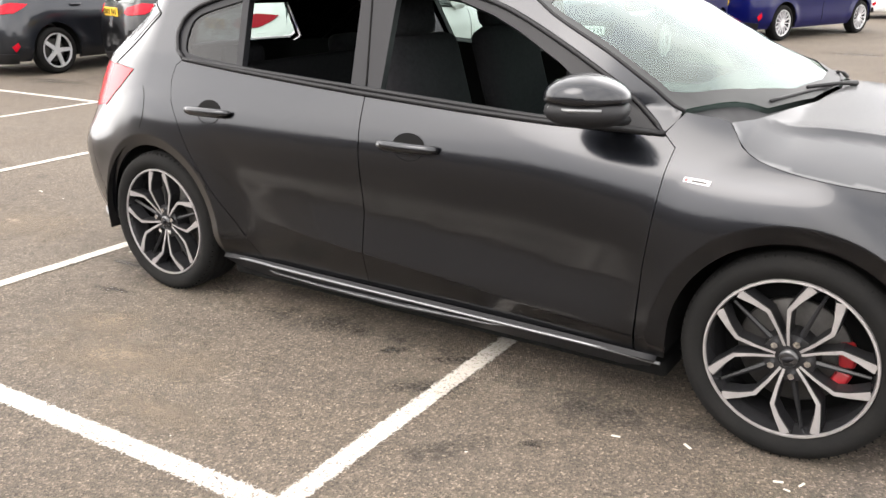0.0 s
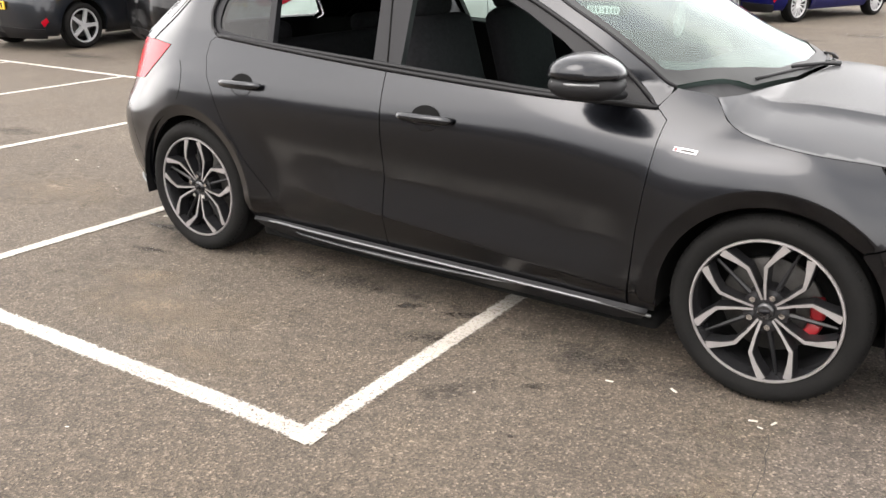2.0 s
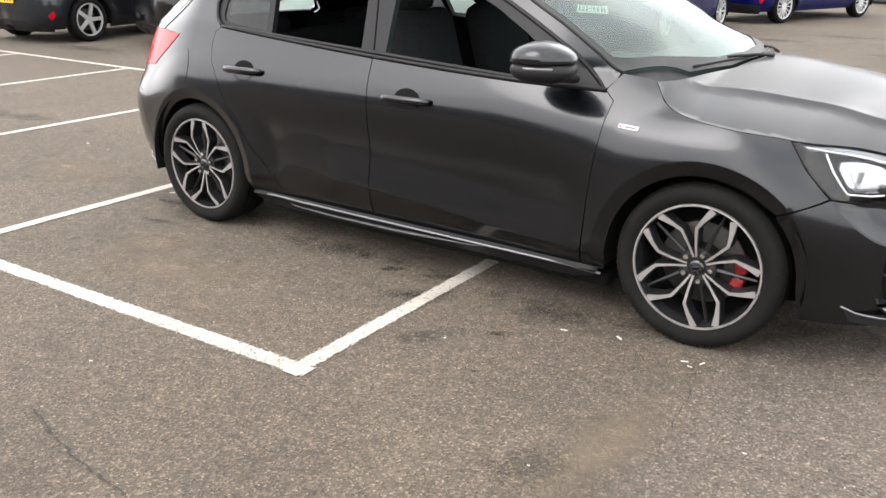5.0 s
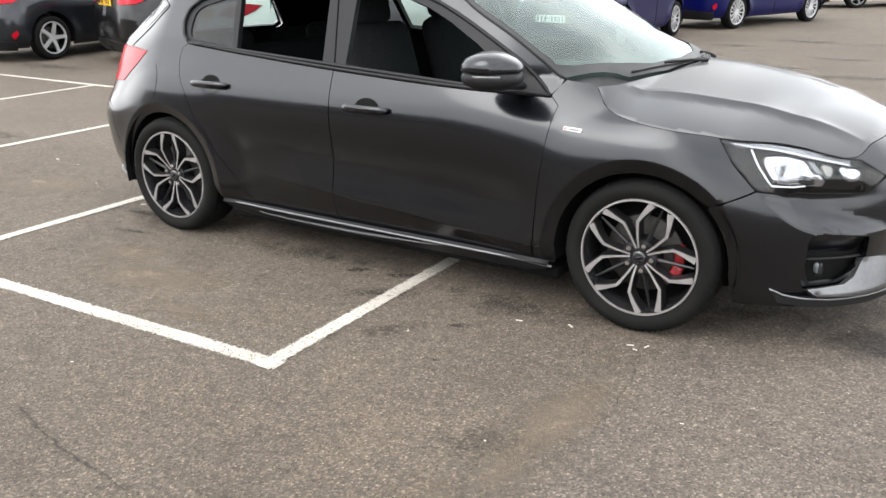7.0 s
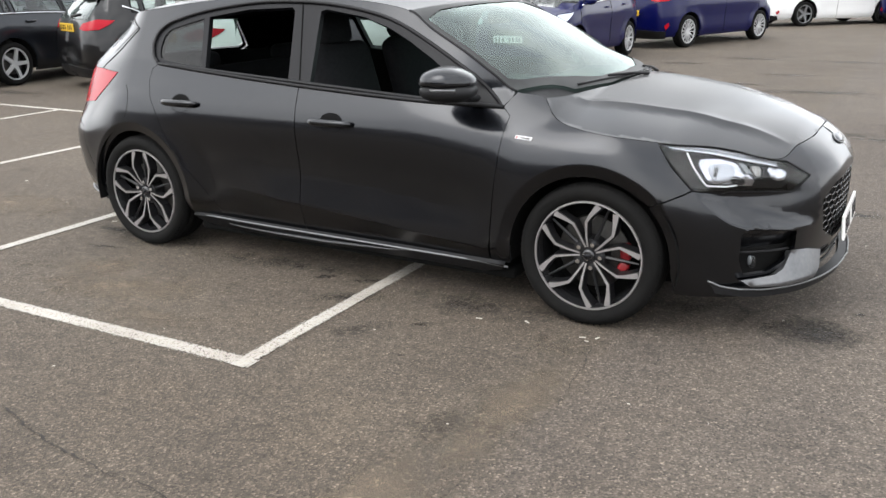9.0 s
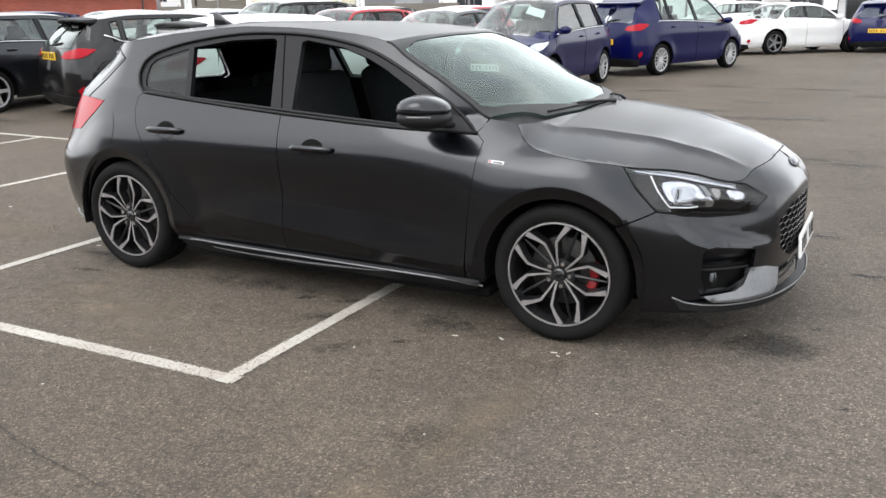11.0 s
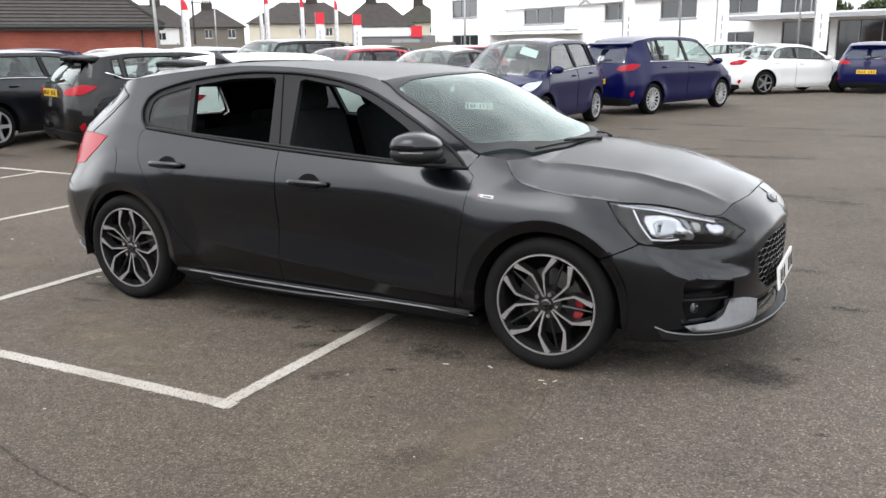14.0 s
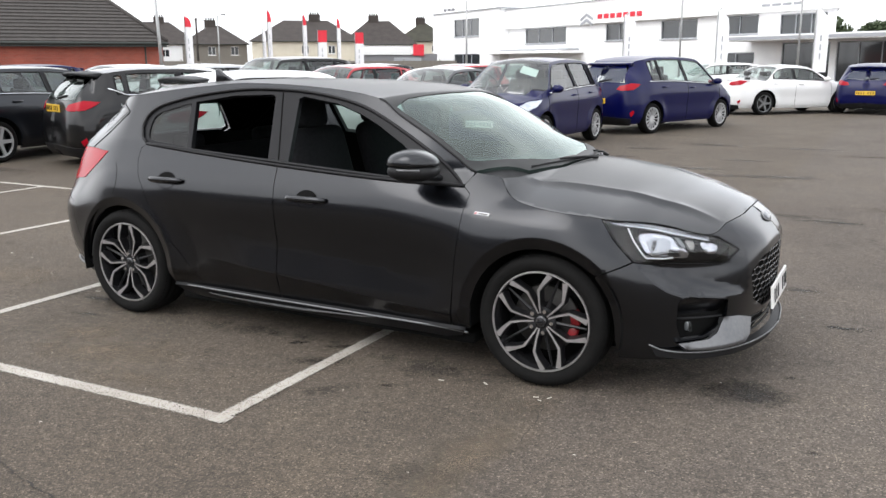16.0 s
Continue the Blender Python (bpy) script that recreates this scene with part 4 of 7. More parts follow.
        refl2 = rounded([(3.48, .720), (3.60, .702), (3.585, .662), (3.52, .664)], 1)
        # glare along the lens top, added as a chrome bar and silver strip
        q = S(np.linspace(3.02, 3.56, 16), np.interp(np.linspace(3.02, 3.56, 16), [3.0, 3.12, 3.27, 3.51, 3.6], [.812, .790, .768, .728, .708]), -.010)
        part("lens_glare_bar", tube(bmesh.new(), [Vector((p[0], p[1] * sg, p[2])) for p in q], [.002] + [.0045] * 14 + [.002], 6), M_CHROME, hl, "bright bar laid in as glare along the top of the lamp")
        glare_poly = [(3.01, .815), (3.15, .800), (3.36, .773), (3.56, .735), (3.55, .720), (3.36, .757), (3.15, .783), (3.04, .795)]
        part("lens_glare_strip", skin(bmesh.new(), S, glare_poly, only_mirror=left, h=0.03, depth=.004, push=-.016), M_FROST, hl, "silver strip laid in as glare inside the lens top")
        part("reflector", skin(bmesh.new(), S, refl2, only_mirror=left, h=0.03, depth=.02, push=-.022), M_BOWL, hl, "small inner reflector")
        proj = rounded([(3.30, .699), (3.36, .685), (3.37, .656), (3.30, .659)], 1)
        part("projector", skin(bmesh.new(), S, proj, only_mirror=left, h=0.02, depth=.02, push=-.012), M_POCKET, hl)
        bm = bmesh.new()
        q = S([3.10, 3.13, 3.17, 3.19, 3.28, 3.33], [.785, .73, .678, .657, .650, .655], -.012)
        tube(bm, [Vector((p[0], p[1] * sg, p[2])) for p in q], .0034, 6)
        part("light_guide", bm, M_WHITE, hl, "white daytime light strip")
        q = S([p[0] for p in dense(head, .05)] + [head[0][0]], [p[1] for p in dense(head, .05)] + [head[0][1]], .0)
        part("lamp_seal", tube(bmesh.new(), [Vector((p[0], p[1] * sg, p[2])) for p in q], .0026, 5), M_DARK, hl)
        tl = part("tail_lamp", skin(bmesh.new(), S, tail, only_mirror=left, h=0.035, depth=.02, push=.003, gap=g), M_TAIL, car, "red wraparound tail lamp")
    # door handles
    for left in (False, True):
        sg = -1 if left else 1
        for s0, s1, z0, z1 in ((.25, .51, .855, .859), (1.262, 1.52, .818, .818)):
            mid = (s0 + s1) / 2
            # shade in the upper half of the handle recess, laid on as dark skin
            cup = [(mid + .068 * math.cos(a), z0 + .046 * math.sin(a)) for a in np.linspace(0, math.pi, 14)]
            bm = bmesh.new()
            q = S([s0, s0 + .015, s0 + .05, mid, s1 - .05, s1 - .015, s1], np.linspace(z0, z1, 7), [.008, .020, .030, .033, .030, .020, .008])
            tube(bm, [Vector((p[0], p[1] * sg, p[2])) for p in q], [.006, .0105, .0125, .0125, .0125, .0105, .006], 10, 1.45)
            hd = part("door_handle", bm, M_PAINT, car, "body-colour pull handle over a cup with painted shade")
            part("cup_shade", skin(bmesh.new(), S, cup, only_mirror=left, h=0.02, depth=0, push=.0025), M_DARK, hd)
            q = S([mid + .068 * math.cos(a) for a in np.linspace(math.pi, 2 * math.pi, 14)], [z0 + .050 * math.sin(a) for a in np.linspace(math.pi, 2 * math.pi, 14)], .0005)
            part("cup_edge", tube(bmesh.new(), [Vector((p[0], p[1] * sg, p[2])) for p in q], .0014, 5), M_DARK, hd)
            if s0 > 1:
                c = Vector(S(s0 + .022, z0 + .001, .034))
                part("key_lock", tube(bmesh.new(), [(c.x, c.y * sg, c.z), (c.x, (c.y - .006) * sg, c.z)], .0055, 10), M_SILVER, hd, "small round key lock")
    # mirrors
    for sg in (1,):
        bm = bmesh.new()
        bmesh.ops.create_uvsphere(bm, u_segments=28, v_segments=18, radius=1)
        for v in bm.verts:
            x, y, z = v.co
            k = 1 - .35 * max(0, x) - (.15 * max(0, -x))
            v.co = (np.sign(x) * abs(x) ** .75 * .125, np.sign(y) * abs(y) ** .7 * .115 * k, np.sign(z) * abs(z) ** .8 * .068 * k)
            if v.co.z < -.004:
                v.co.z = -.004 + (v.co.z + .004) * .1
        bmesh.ops.transform(bm, matrix=Matrix.Translation((2.10, -sg * 1.012, 1.052)) @ Matrix.Rotation(sg * .22, 4, "Z"), verts=bm.verts)
        mir = part("door_mirror", bm, M_PAINT, car, "body-colour mirror shell with black lower half")
        bm = bmesh.new()
        bmesh.ops.create_uvsphere(bm, u_segments=24, v_segments=14, radius=1)
        for v in bm.verts:
            x, y, z = v.co
            k = 1 - .25 * max(0, -z)
            v.co = (np.sign(x) * abs(x) ** .75 * .122 * k, np.sign(y) * abs(y) ** .7 * .110 * k, np.sign(z) * abs(z) ** .7 * .046)
        bmesh.ops.transform(bm, matrix=Matrix.Translation((2.10, -sg * 1.010, 1.014)) @ Matrix.Rotation(sg * .22, 4, "Z"), verts=bm.verts)
        part("mirror_base", bm, M_BLACK, mir)
        bm = bmesh.new()
        tube(bm, [(2.08, -sg * .985, .997), (2.12, -sg * .93, .98), (2.14, -sg * .85, .97)], [.05, .035, .04], 10, .5)
        part("mirror_arm", bm, M_BLACK, mir)
        bm = bmesh.new()
        tube(bm, [(2.02, -sg * 1.100, 1.030), (2.09, -sg * 1.122, 1.030), (2.18, -sg * 1.096, 1.031)], .006, 6)
        part("indicator_strip", bm, M_SILVER, mir)
        sail = [(2.04, .952), (2.01, 1.04), (2.09, 1.045), (2.25, .94)]
        part("mirror_sail", skin(bmesh.new(), S, sail, only_mirror=sg < 0, h=0.05, depth=.01, push=.006), M_BLACK, mir)
    # badge with unreadable lettering, emblem and plate
    for left in (False, True):
        bd = part("wing_badge", skin(bmesh.new(), S, [(2.362, .824), (2.440, .820), (2.436, .807), (2.358, .811)], only_mirror=left, h=0.03, depth=.003, push=.004), M_BADGE, car, "small silver wing badge")
        part("badge_bar", skin(bmesh.new(), S, [(2.364, .8225), (2.374, .822), (2.371, .812), (2.361, .8125)], only_mirror=left, h=0.03, depth=.002, push=.0055), M_CALIPER, bd)
        part("badge_bar", skin(bmesh.new(), S, [(2.384, .819), (2.430, .8165), (2.428, .811), (2.383, .8135)], only_mirror=left, h=0.03, depth=.002, push=.0055), M_STEEL, bd)
    a, b = Vector(S(F.s1, .745)), Vector(S(F.s1, .775))
    tip = math.atan2(a.x - b.x, b.z - a.z)
    for nm, size, off, mat in (("front_emblem", (.008, .074, .030, 1), .001, M_SILVER), ("emblem_field", (.010, .066, .024, 1), .004, material("emblem_blue", (.02, .024, .035), .25, .3, .6))):
        bm = bmesh.new()
        c = (a + b) / 2 + Vector((math.cos(tip), 0, math.sin(tip))) * off
        bmesh.ops.create_uvsphere(bm, u_segments=24, v_segments=12, radius=1, matrix=Matrix.Translation(c) @ Matrix.Rotation(-tip, 4, "Y") @ Matrix.Diagonal(size))
        em = part(nm, bm, mat, car if nm == "front_emblem" else em, "oval emblem on the nose" if nm == "front_emblem" else "")
    bm = box(bmesh.new(), (3.645, 0, .408), (.012, .52, .112), .004, Matrix.Rotation(radians(-5), 4, "Y"))
    pl = part("number_plate", bm, M_PLATE, car, "white front number plate", False)
    for k, y in enumerate((-.20, -.135, -.07, .0, .09, .155, .215)):
        if k != 3:
            part("plate_bar", box(bmesh.new(), (3.6525, y, .4085), (.003, .022, .066), 0, Matrix.Rotation(radians(-5), 4, "Y")), M_BLACK, pl, "", False)
    bm = box(bmesh.new(), (-.745, 0, .88), (.012, .52, .112), .004)
    part("number_plate", bm, M_YELLOW, car, "yellow rear number plate", False)
    # wipers
    for y0, x0, y1, x1 in ((-.50, 2.492, .02, 2.604), (.06, 2.604, .58, 2.490)):
        bm = bmesh.new()
        n = 10
        tube(bm, [Vector(D(x0 + (x1 - x0) * t + .012 * math.sin(math.pi * t), y0 + (y1 - y0) * t, .006)) for t in np.linspace(0, 1, n)], .006, 6)
        wp = part("wiper_blade", bm, M_BLACK, car)
        bm = bmesh.new()
        tube(bm, [Vector(D(x0 + (x1 - x0) * .5, y0 + (y1 - y0) * .5, .012)), Vector(D(x0 + (x1 - x0) * .8 + .03, y0 + (y1 - y0) * .85, .016)), Vector(D(x1 + .05, y1 + .03, .008))], [.006, .007, .011], 6)
        part("wiper_arm", bm, M_BLACK, wp)
    # inner shell, floor, arches
    shell_poly = [(F.s0, .25), (F.s0, 1.0)] + [(-.66, 1.0)] + [(.15, 1.03), (2.35, .93), (2.5, .85), (3.1, .62), (F.s1, .60), (F.s1, .25), (3.12, .25)] + arc(2.708, .322, .385, 0, 180)[1:-1] + [(2.30, .25), (.42, .25)] + arc(.008, .322, .385, 0, 180)[1:-1] + [(-.40, .25)]
    part("inner_shell", skin(bmesh.new(), S, shell_poly, mirror=True, h=0.09, depth=0, push=-.045), M_DARK, car)
    bm = box(bmesh.new(), (1.35, 0, .160), (1.96, 1.62, .06), .02)
    box(bm, (1.45, 0, .21), (4.0, 1.0, .08), .03)
    box(bm, (3.10, 0, .180), (.42, 1.16, .05), .02)
    box(bm, (2.70, 0, .170), (.60, 1.10, .06), .02)
    box(bm, (.0, 0, .180), (.60, 1.10, .06), .02)
    box(bm, (-.42, 0, .215), (.36, 1.36, .06), .02)
    part("underbody", bm, M_DARK, car)
    for wx in (.008, 2.708):
        for sg in (1, -1):
            bm = bmesh.new()
            ring = arc(0, 0, .384, -12, 192, 26)
            a = [bm.verts.new((wx + x, -sg * .885, .322 + z)) for x, z in ring]
            b = [bm.verts.new((wx + x, -sg * .50, .322 + z)) for x, z in ring]
            for i in range(len(ring) - 1):
                bm.faces.new((a[i], a[i + 1], b[i + 1], b[i]))
            bm.faces.new(b)
            part("arch_liner", bm, M_DARK, car)
    # cabin
    bm = bmesh.new()
    box(bm, (1.05, 0, .36), (2.3, 1.5, .06), .01)
    part("cabin_floor", bm, M_CABIN, car)
    bm = bmesh.new()
    box(bm, (2.25, 0, .80), (.42, 1.44, .36), .10, None, 3)
    box(bm, (2.12, -.36, .97), (.22, .36, .07), .03)
    part("dashboard", bm, M_CABIN, car)
    bm = bmesh.new()
    for k in range(28):
        a, b = 2 * math.pi * k / 28, 2 * math.pi * (k + 1) / 28
        t = Matrix.Translation((1.86, -.36, .93)) @ Matrix.Rotation(radians(-24), 4, "Y")
        cyl(bm, t @ Vector((0, .185 * math.cos(a), .185 * math.sin(a))), t @ Vector((0, .185 * math.cos(b), .185 * math.sin(b))), .017, n=8)
    box(bm, (1.88, -.36, .925), (.06, .18, .12), .03, Matrix.Rotation(radians(-24), 4, "Y"))
    box(bm, (1.88, -.36, .93), (.02, .37, .03), .008, Matrix.Rotation(radians(-24), 4, "Y"))
    part("steering_wheel", bm, M_CABIN, car)
    for y in (-.36, .36):
        seat = part("front_seat", box(bmesh.new(), (1.42, y, .56), (.54, .50, .16), .06, Matrix.Rotation(radians(-6), 4, "Y"), 3), M_SEAT, car)
        part("backrest", box(bmesh.new(), (1.13, y, .86), (.14, .48, .60), .065, Matrix.Rotation(radians(-16), 4, "Y"), 3), M_SEAT, seat)
        part("headrest", box(bmesh.new(), (1.02, y, 1.235), (.11, .27, .20), .05, Matrix.Rotation(radians(-10), 4, "Y"), 3), M_SEAT, seat)
    bench = part("rear_bench", box(bmesh.new(), (.45, 0, .56), (.52, 1.24, .18), .06, None, 3), M_SEAT, car)
    part("backrest", box(bmesh.new(), (.18, 0, .77), (.14, 1.24, .46), .06, Matrix.Rotation(radians(-18), 4, "Y"), 3), M_SEAT, bench)
    for y in (-.38, .38):
        part("headrest", box(bmesh.new(), (.08, y, 1.02), (.10, .24, .11), .045, None, 3), M_SEAT, bench)
    bm = bmesh.new()
    part("headliner", skin(bm, D, [(x * .98, y * .96) for x, y in roof_l[4:]] + [(1.70, 0)] + [(x * .98, -y * .96) for x, y in roof_l[4:][::-1]], h=.12, depth=0, push=-.045), M_CABIN, car)
    bm = box(bmesh.new(), (1.86, 0, 1.275), (.05, .24, .065), .02)
    part("interior_mirror", bm, M_CABIN, car)
    # wheels
    for wx in (0.0, 2.7):
        for sg in (1, -1):
            m = pose(wx, -sg * .878, .322, 0, (-15 if wx else -36), 0 if sg > 0 else 180)
            make_wheel("wheel", car, m, lean=-15 if wx else -30, deep=.082 if wx else .128)
    return car


# ---------- ground and markings ----------
def flat(bm, pts, z):
    return bm.faces.new([bm.verts.new((x, y, z)) for x, y in pts])


LANE_SLOPE, LANE_AT = 0.0, 2.84


def asphalt():
    m = material("worn_asphalt", (0.1, 0.09, 0.08), 0.88, spec=0.35)
    big, mid, fine, chip = noise_tex(m, 0.35, 5, 0.6), noise_tex(m, 1.7, 6, 0.65), noise_tex(m, 60, 5, 0.75), noise_tex(m, 150, 2, 0.5)
    tone = ramp(m, big.outputs["Fac"], [(0.3, (0.0657, 0.05256, 0.04052)), (0.7, (0.0949, 0.07811, 0.06132))]).outputs[0]
    patch = ramp(m, mid.outputs["Fac"], [(0.28, (0.76, 0.75, 0.74)), (0.44, (0.97, 0.97, 0.97)), (0.58, (1.03, 1.02, 1.0)), (0.74, (1.20, 1.18, 1.13))]).outputs[0]
    c = mixed(m, 1.0, tone, patch, "MULTIPLY")
    grain = ramp(m, fine.outputs["Fac"], [(0.30, (0.56, 0.56, 0.56)), (0.5, (1, 1, 1)), (0.72, (1.46, 1.44, 1.41))]).outputs[0]
    c = mixed(m, 0.6, c, grain, "MULTIPLY")
    tc = m.node_tree.nodes.new("ShaderNodeTexCoord")
    stones = node(m, "ShaderNodeTexVoronoi", Scale=150.0)
    m.node_tree.links.new(tc.outputs["Object"], stones.inputs["Vector"])
    speck = ramp(m, stones.outputs["Color"], [(0.0, (0.30, 0.30, 0.31)), (0.25, (0.80, 0.80, 0.80)), (0.62, (1.0, 1.0, 1.0)), (0.80, (1.55, 1.55, 1.53)), (1.0, (2.9, 2.85, 2.8))]).outputs[0]
    c = mixed(m, 1.0, c, speck, "MULTIPLY")
    clump = ramp(m, noise_tex(m, 17, 6, 0.8).outputs["Fac"], [(0.34, (0.52, 0.52, 0.53)), (0.5, (1, 1, 1)), (0.66, (1.5, 1.47, 1.43))]).outputs[0]
    c = mixed(m, 0.5, c, clump, "MULTIPLY")
    # the carriageway beside the bays was laid in a greyer, coarser mix
    lane, edge = m.node_tree.nodes.new("ShaderNodeVectorMath"), m.node_tree.nodes.new("ShaderNodeMath")
    lane.operation, lane.inputs[1].default_value = "DOT_PRODUCT", (1.0, LANE_SLOPE, 0)
    m.node_tree.links.new(tc.outputs["Object"], lane.inputs[0])
    edge.operation, edge.inputs[1].default_value = "MULTIPLY_ADD", 0.22
    m.node_tree.links.new(noise_tex(m, 6, 5, 0.7).outputs["Fac"], edge.inputs[0])
    m.node_tree.links.new(lane.outputs["Value"], edge.inputs[2])
    side = node(m, "ShaderNodeMapRange")
    side.inputs["From Min"].default_value, side.inputs["From Max"].default_value = LANE_AT + 0.06, LANE_AT + 0.20
    m.node_tree.links.new(edge.outputs[0], side.inputs["Value"])
    c = mixed(m, side.outputs["Result"], c, mixed(m, 1.0, c, (1.02, 1.04, 1.10), "MULTIPLY"))
    # oil and tyre stains
    oil = noise_tex(m, 0.9, 7, 0.72)
    blot = ramp(m, oil.outputs["Fac"], [(0.60, (1, 1, 1)), (0.70, (0.55, 0.54, 0.54)), (0.8, (0.4, 0.4, 0.4))]).outputs[0]
    c = mixed(m, 0.9, c, blot, "MULTIPLY")
    # hair cracks
    crack = node(m, "ShaderNodeTexVoronoi", Scale=0.55)
    crack.feature = "DISTANCE_TO_EDGE"
    bent = mixed(m, 0.12, tc.outputs["Object"], noise_tex(m, 2.5, 6, 0.7).outputs["Color"])
    m.node_tree.links.new(bent, crack.inputs["Vector"])
    cr = ramp(m, crack.outputs["Distance"], [(0.0, (0.45, 0.45, 0.45)), (0.006, (1, 1, 1))]).outputs[0]
    gate = ramp(m, noise_tex(m, 0.5, 3).outputs["Fac"], [(0.58, (0, 0, 0)), (0.68, (0.7, 0.7, 0.7))]).outputs[0]
    c = mixed(m, gate, c, mixed(m, 1.0, c, cr, "MULTIPLY"))
    feed(m, "Base Color", c)
    h = mixed(m, 0.5, fine.outputs["Fac"], stones.outputs["Distance"])
    bump(m, h, 0.8, 0.008)
    return m


def line_paint():
    m = material("worn_white_paint", (0.7, 0.7, 0.68), 0.65)
    n = m.node_tree.nodes
    wear, grain = noise_tex(m, 95, 5, 0.8), noise_tex(m, 2.5, 3)
    dirt = ramp(m, grain.outputs["Fac"], [(0.3, (0.3397, 0.3057, 0.2679)), (0.65, (0.4379, 0.4077, 0.3624))])
    feed(m, "Base Color", mixed(m, 0.35, dirt.outputs[0], wear.outputs["Color"], "SOFT_LIGHT"))
    geo = n.new("ShaderNodeUVMap")
    geo.uv_map = "edge"
    sep = n.new("ShaderNodeSeparateXYZ")
    m.node_tree.links.new(geo.outputs[0], sep.inputs[0])
    # paint flakes off towards the edges of a stripe
    edge = ramp(m, sep.outputs["Y"], [(0.0, (0.28, 0.28, 0.28)), (0.22, (0.0, 0.0, 0.0)), (0.78, (0.0, 0.0, 0.0)), (1.0, (0.28, 0.28, 0.28))])
    add = n.new("ShaderNodeMath")
    add.operation = "ADD"
    m.node_tree.links.new(edge.outputs[0], add.inputs[0])
    m.node_tree.links.new(wear.outputs["Fac"], add.inputs[1])
    hole = ramp(m, add.outputs[0], [(0.55, (1, 1, 1)), (0.615, (0.0, 0.0, 0.0))])
    feed(m, "Alpha", hole.outputs[0])
    return m


M_ASPHALT, M_LINE = asphalt(), line_paint()
bm = bmesh.new()
flat(bm, [(-600, -600), (600, -600), (600, 600), (-600, 600)], 0)
tagged(part("ground", bm, M_ASPHALT), "worn grey-brown asphalt of a car park", "ground", kind="structure")


def stripe(a, b, w=0.105, z=0.004):
    a, b = Vector((*a, 0)), Vector((*b, 0))
    d = (b - a).normalized()
    n = Vector((-d.y, d.x, 0)) * w / 2
    bm = bmesh.new()
    f = flat(bm, [tuple(p.xy) for p in (a - n, b - n, b + n, a + n)], z)
    uv = bm.loops.layers.uv.new("edge")
    for lp, q in zip(f.loops, ((0, 0), (1, 0), (1, 1), (0, 1))):
        lp[uv].uv = q
    return tagged(part("bay_line", bm, M_LINE), "worn white painted parking bay line", "road marking", "bay lines", "structure")


stripe((-14, -2.16), (1.662, -1.869), 0.110)
for x in (1.61, -.735, -3.02, -5.33, -7.65, -9.97):
    stripe((x, -1.869 - .0187 * (1.66 - x) - .048), (x, 2.60), z=0.005)
stripe((-16, 2.63), (1.66, 2.63))


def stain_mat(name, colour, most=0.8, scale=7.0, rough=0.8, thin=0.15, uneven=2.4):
    """A stain or dark patch that thins out and breaks up towards its edge."""
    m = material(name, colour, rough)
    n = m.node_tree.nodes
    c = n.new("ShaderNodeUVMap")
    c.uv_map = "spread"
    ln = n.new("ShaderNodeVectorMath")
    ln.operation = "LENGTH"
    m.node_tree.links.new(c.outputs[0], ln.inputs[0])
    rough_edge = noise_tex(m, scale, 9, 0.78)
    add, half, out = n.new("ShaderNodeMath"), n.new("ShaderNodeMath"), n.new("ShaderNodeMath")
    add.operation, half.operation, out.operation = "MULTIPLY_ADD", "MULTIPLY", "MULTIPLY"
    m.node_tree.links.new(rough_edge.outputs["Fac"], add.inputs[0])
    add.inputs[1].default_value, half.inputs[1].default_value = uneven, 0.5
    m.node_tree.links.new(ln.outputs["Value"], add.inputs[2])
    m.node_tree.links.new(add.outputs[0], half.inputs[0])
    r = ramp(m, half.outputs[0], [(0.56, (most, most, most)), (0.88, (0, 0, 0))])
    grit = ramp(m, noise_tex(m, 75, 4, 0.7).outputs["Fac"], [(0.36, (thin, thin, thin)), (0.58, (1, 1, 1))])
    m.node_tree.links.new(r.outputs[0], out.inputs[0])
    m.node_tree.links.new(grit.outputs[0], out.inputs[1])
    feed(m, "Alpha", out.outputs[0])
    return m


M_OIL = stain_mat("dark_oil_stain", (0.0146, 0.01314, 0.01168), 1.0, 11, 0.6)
M_DARKPATCH = stain_mat("dark_ground_patch", (0.024, 0.0205, 0.0175), 0.66, 5)
M_CRACK = grained("crack_dirt", (0.0219, 0.01898, 0.01606), (0.0365, 0.03139, 0.02628), 30, 0.9)
M_SILT = stain_mat("pale_brown_silt", (0.1424, 0.111, 0.07884), 0.95, 4, 0.85, 0.5)
M_SPILL = stain_mat("dark_soaked_spill", (0.021, 0.018, 0.0155), 0.9, 9, 0.8, 0.4, 1.75)
M_DUST = stain_mat("dried_puddle_silt", (0.135, 0.108, 0.080), 0.40, 13, 0.85, 0.25, 2.0)


def stain(name, x, y, rx, ry, turn, mat, label, z):
    bm = bmesh.new()
    vs = [bm.verts.new((x + dx * rx * math.cos(radians(turn)) - dy * ry * math.sin(radians(turn)), y + dx * rx * math.sin(radians(turn)) + dy * ry * math.cos(radians(turn)), z)) for dx, dy in ((-1, -1), (1, -1), (1, 1), (-1, 1))]
    f = bm.faces.new(vs)
    uv = bm.loops.layers.uv.new("spread")
    for lp, q in zip(f.loops, ((-1, -1), (1, -1), (1, 1), (-1, 1))):
        lp[uv].uv = q
    tagged(part(name, bm, mat, None, "", False), label, "stain", "ground stains", "structure")


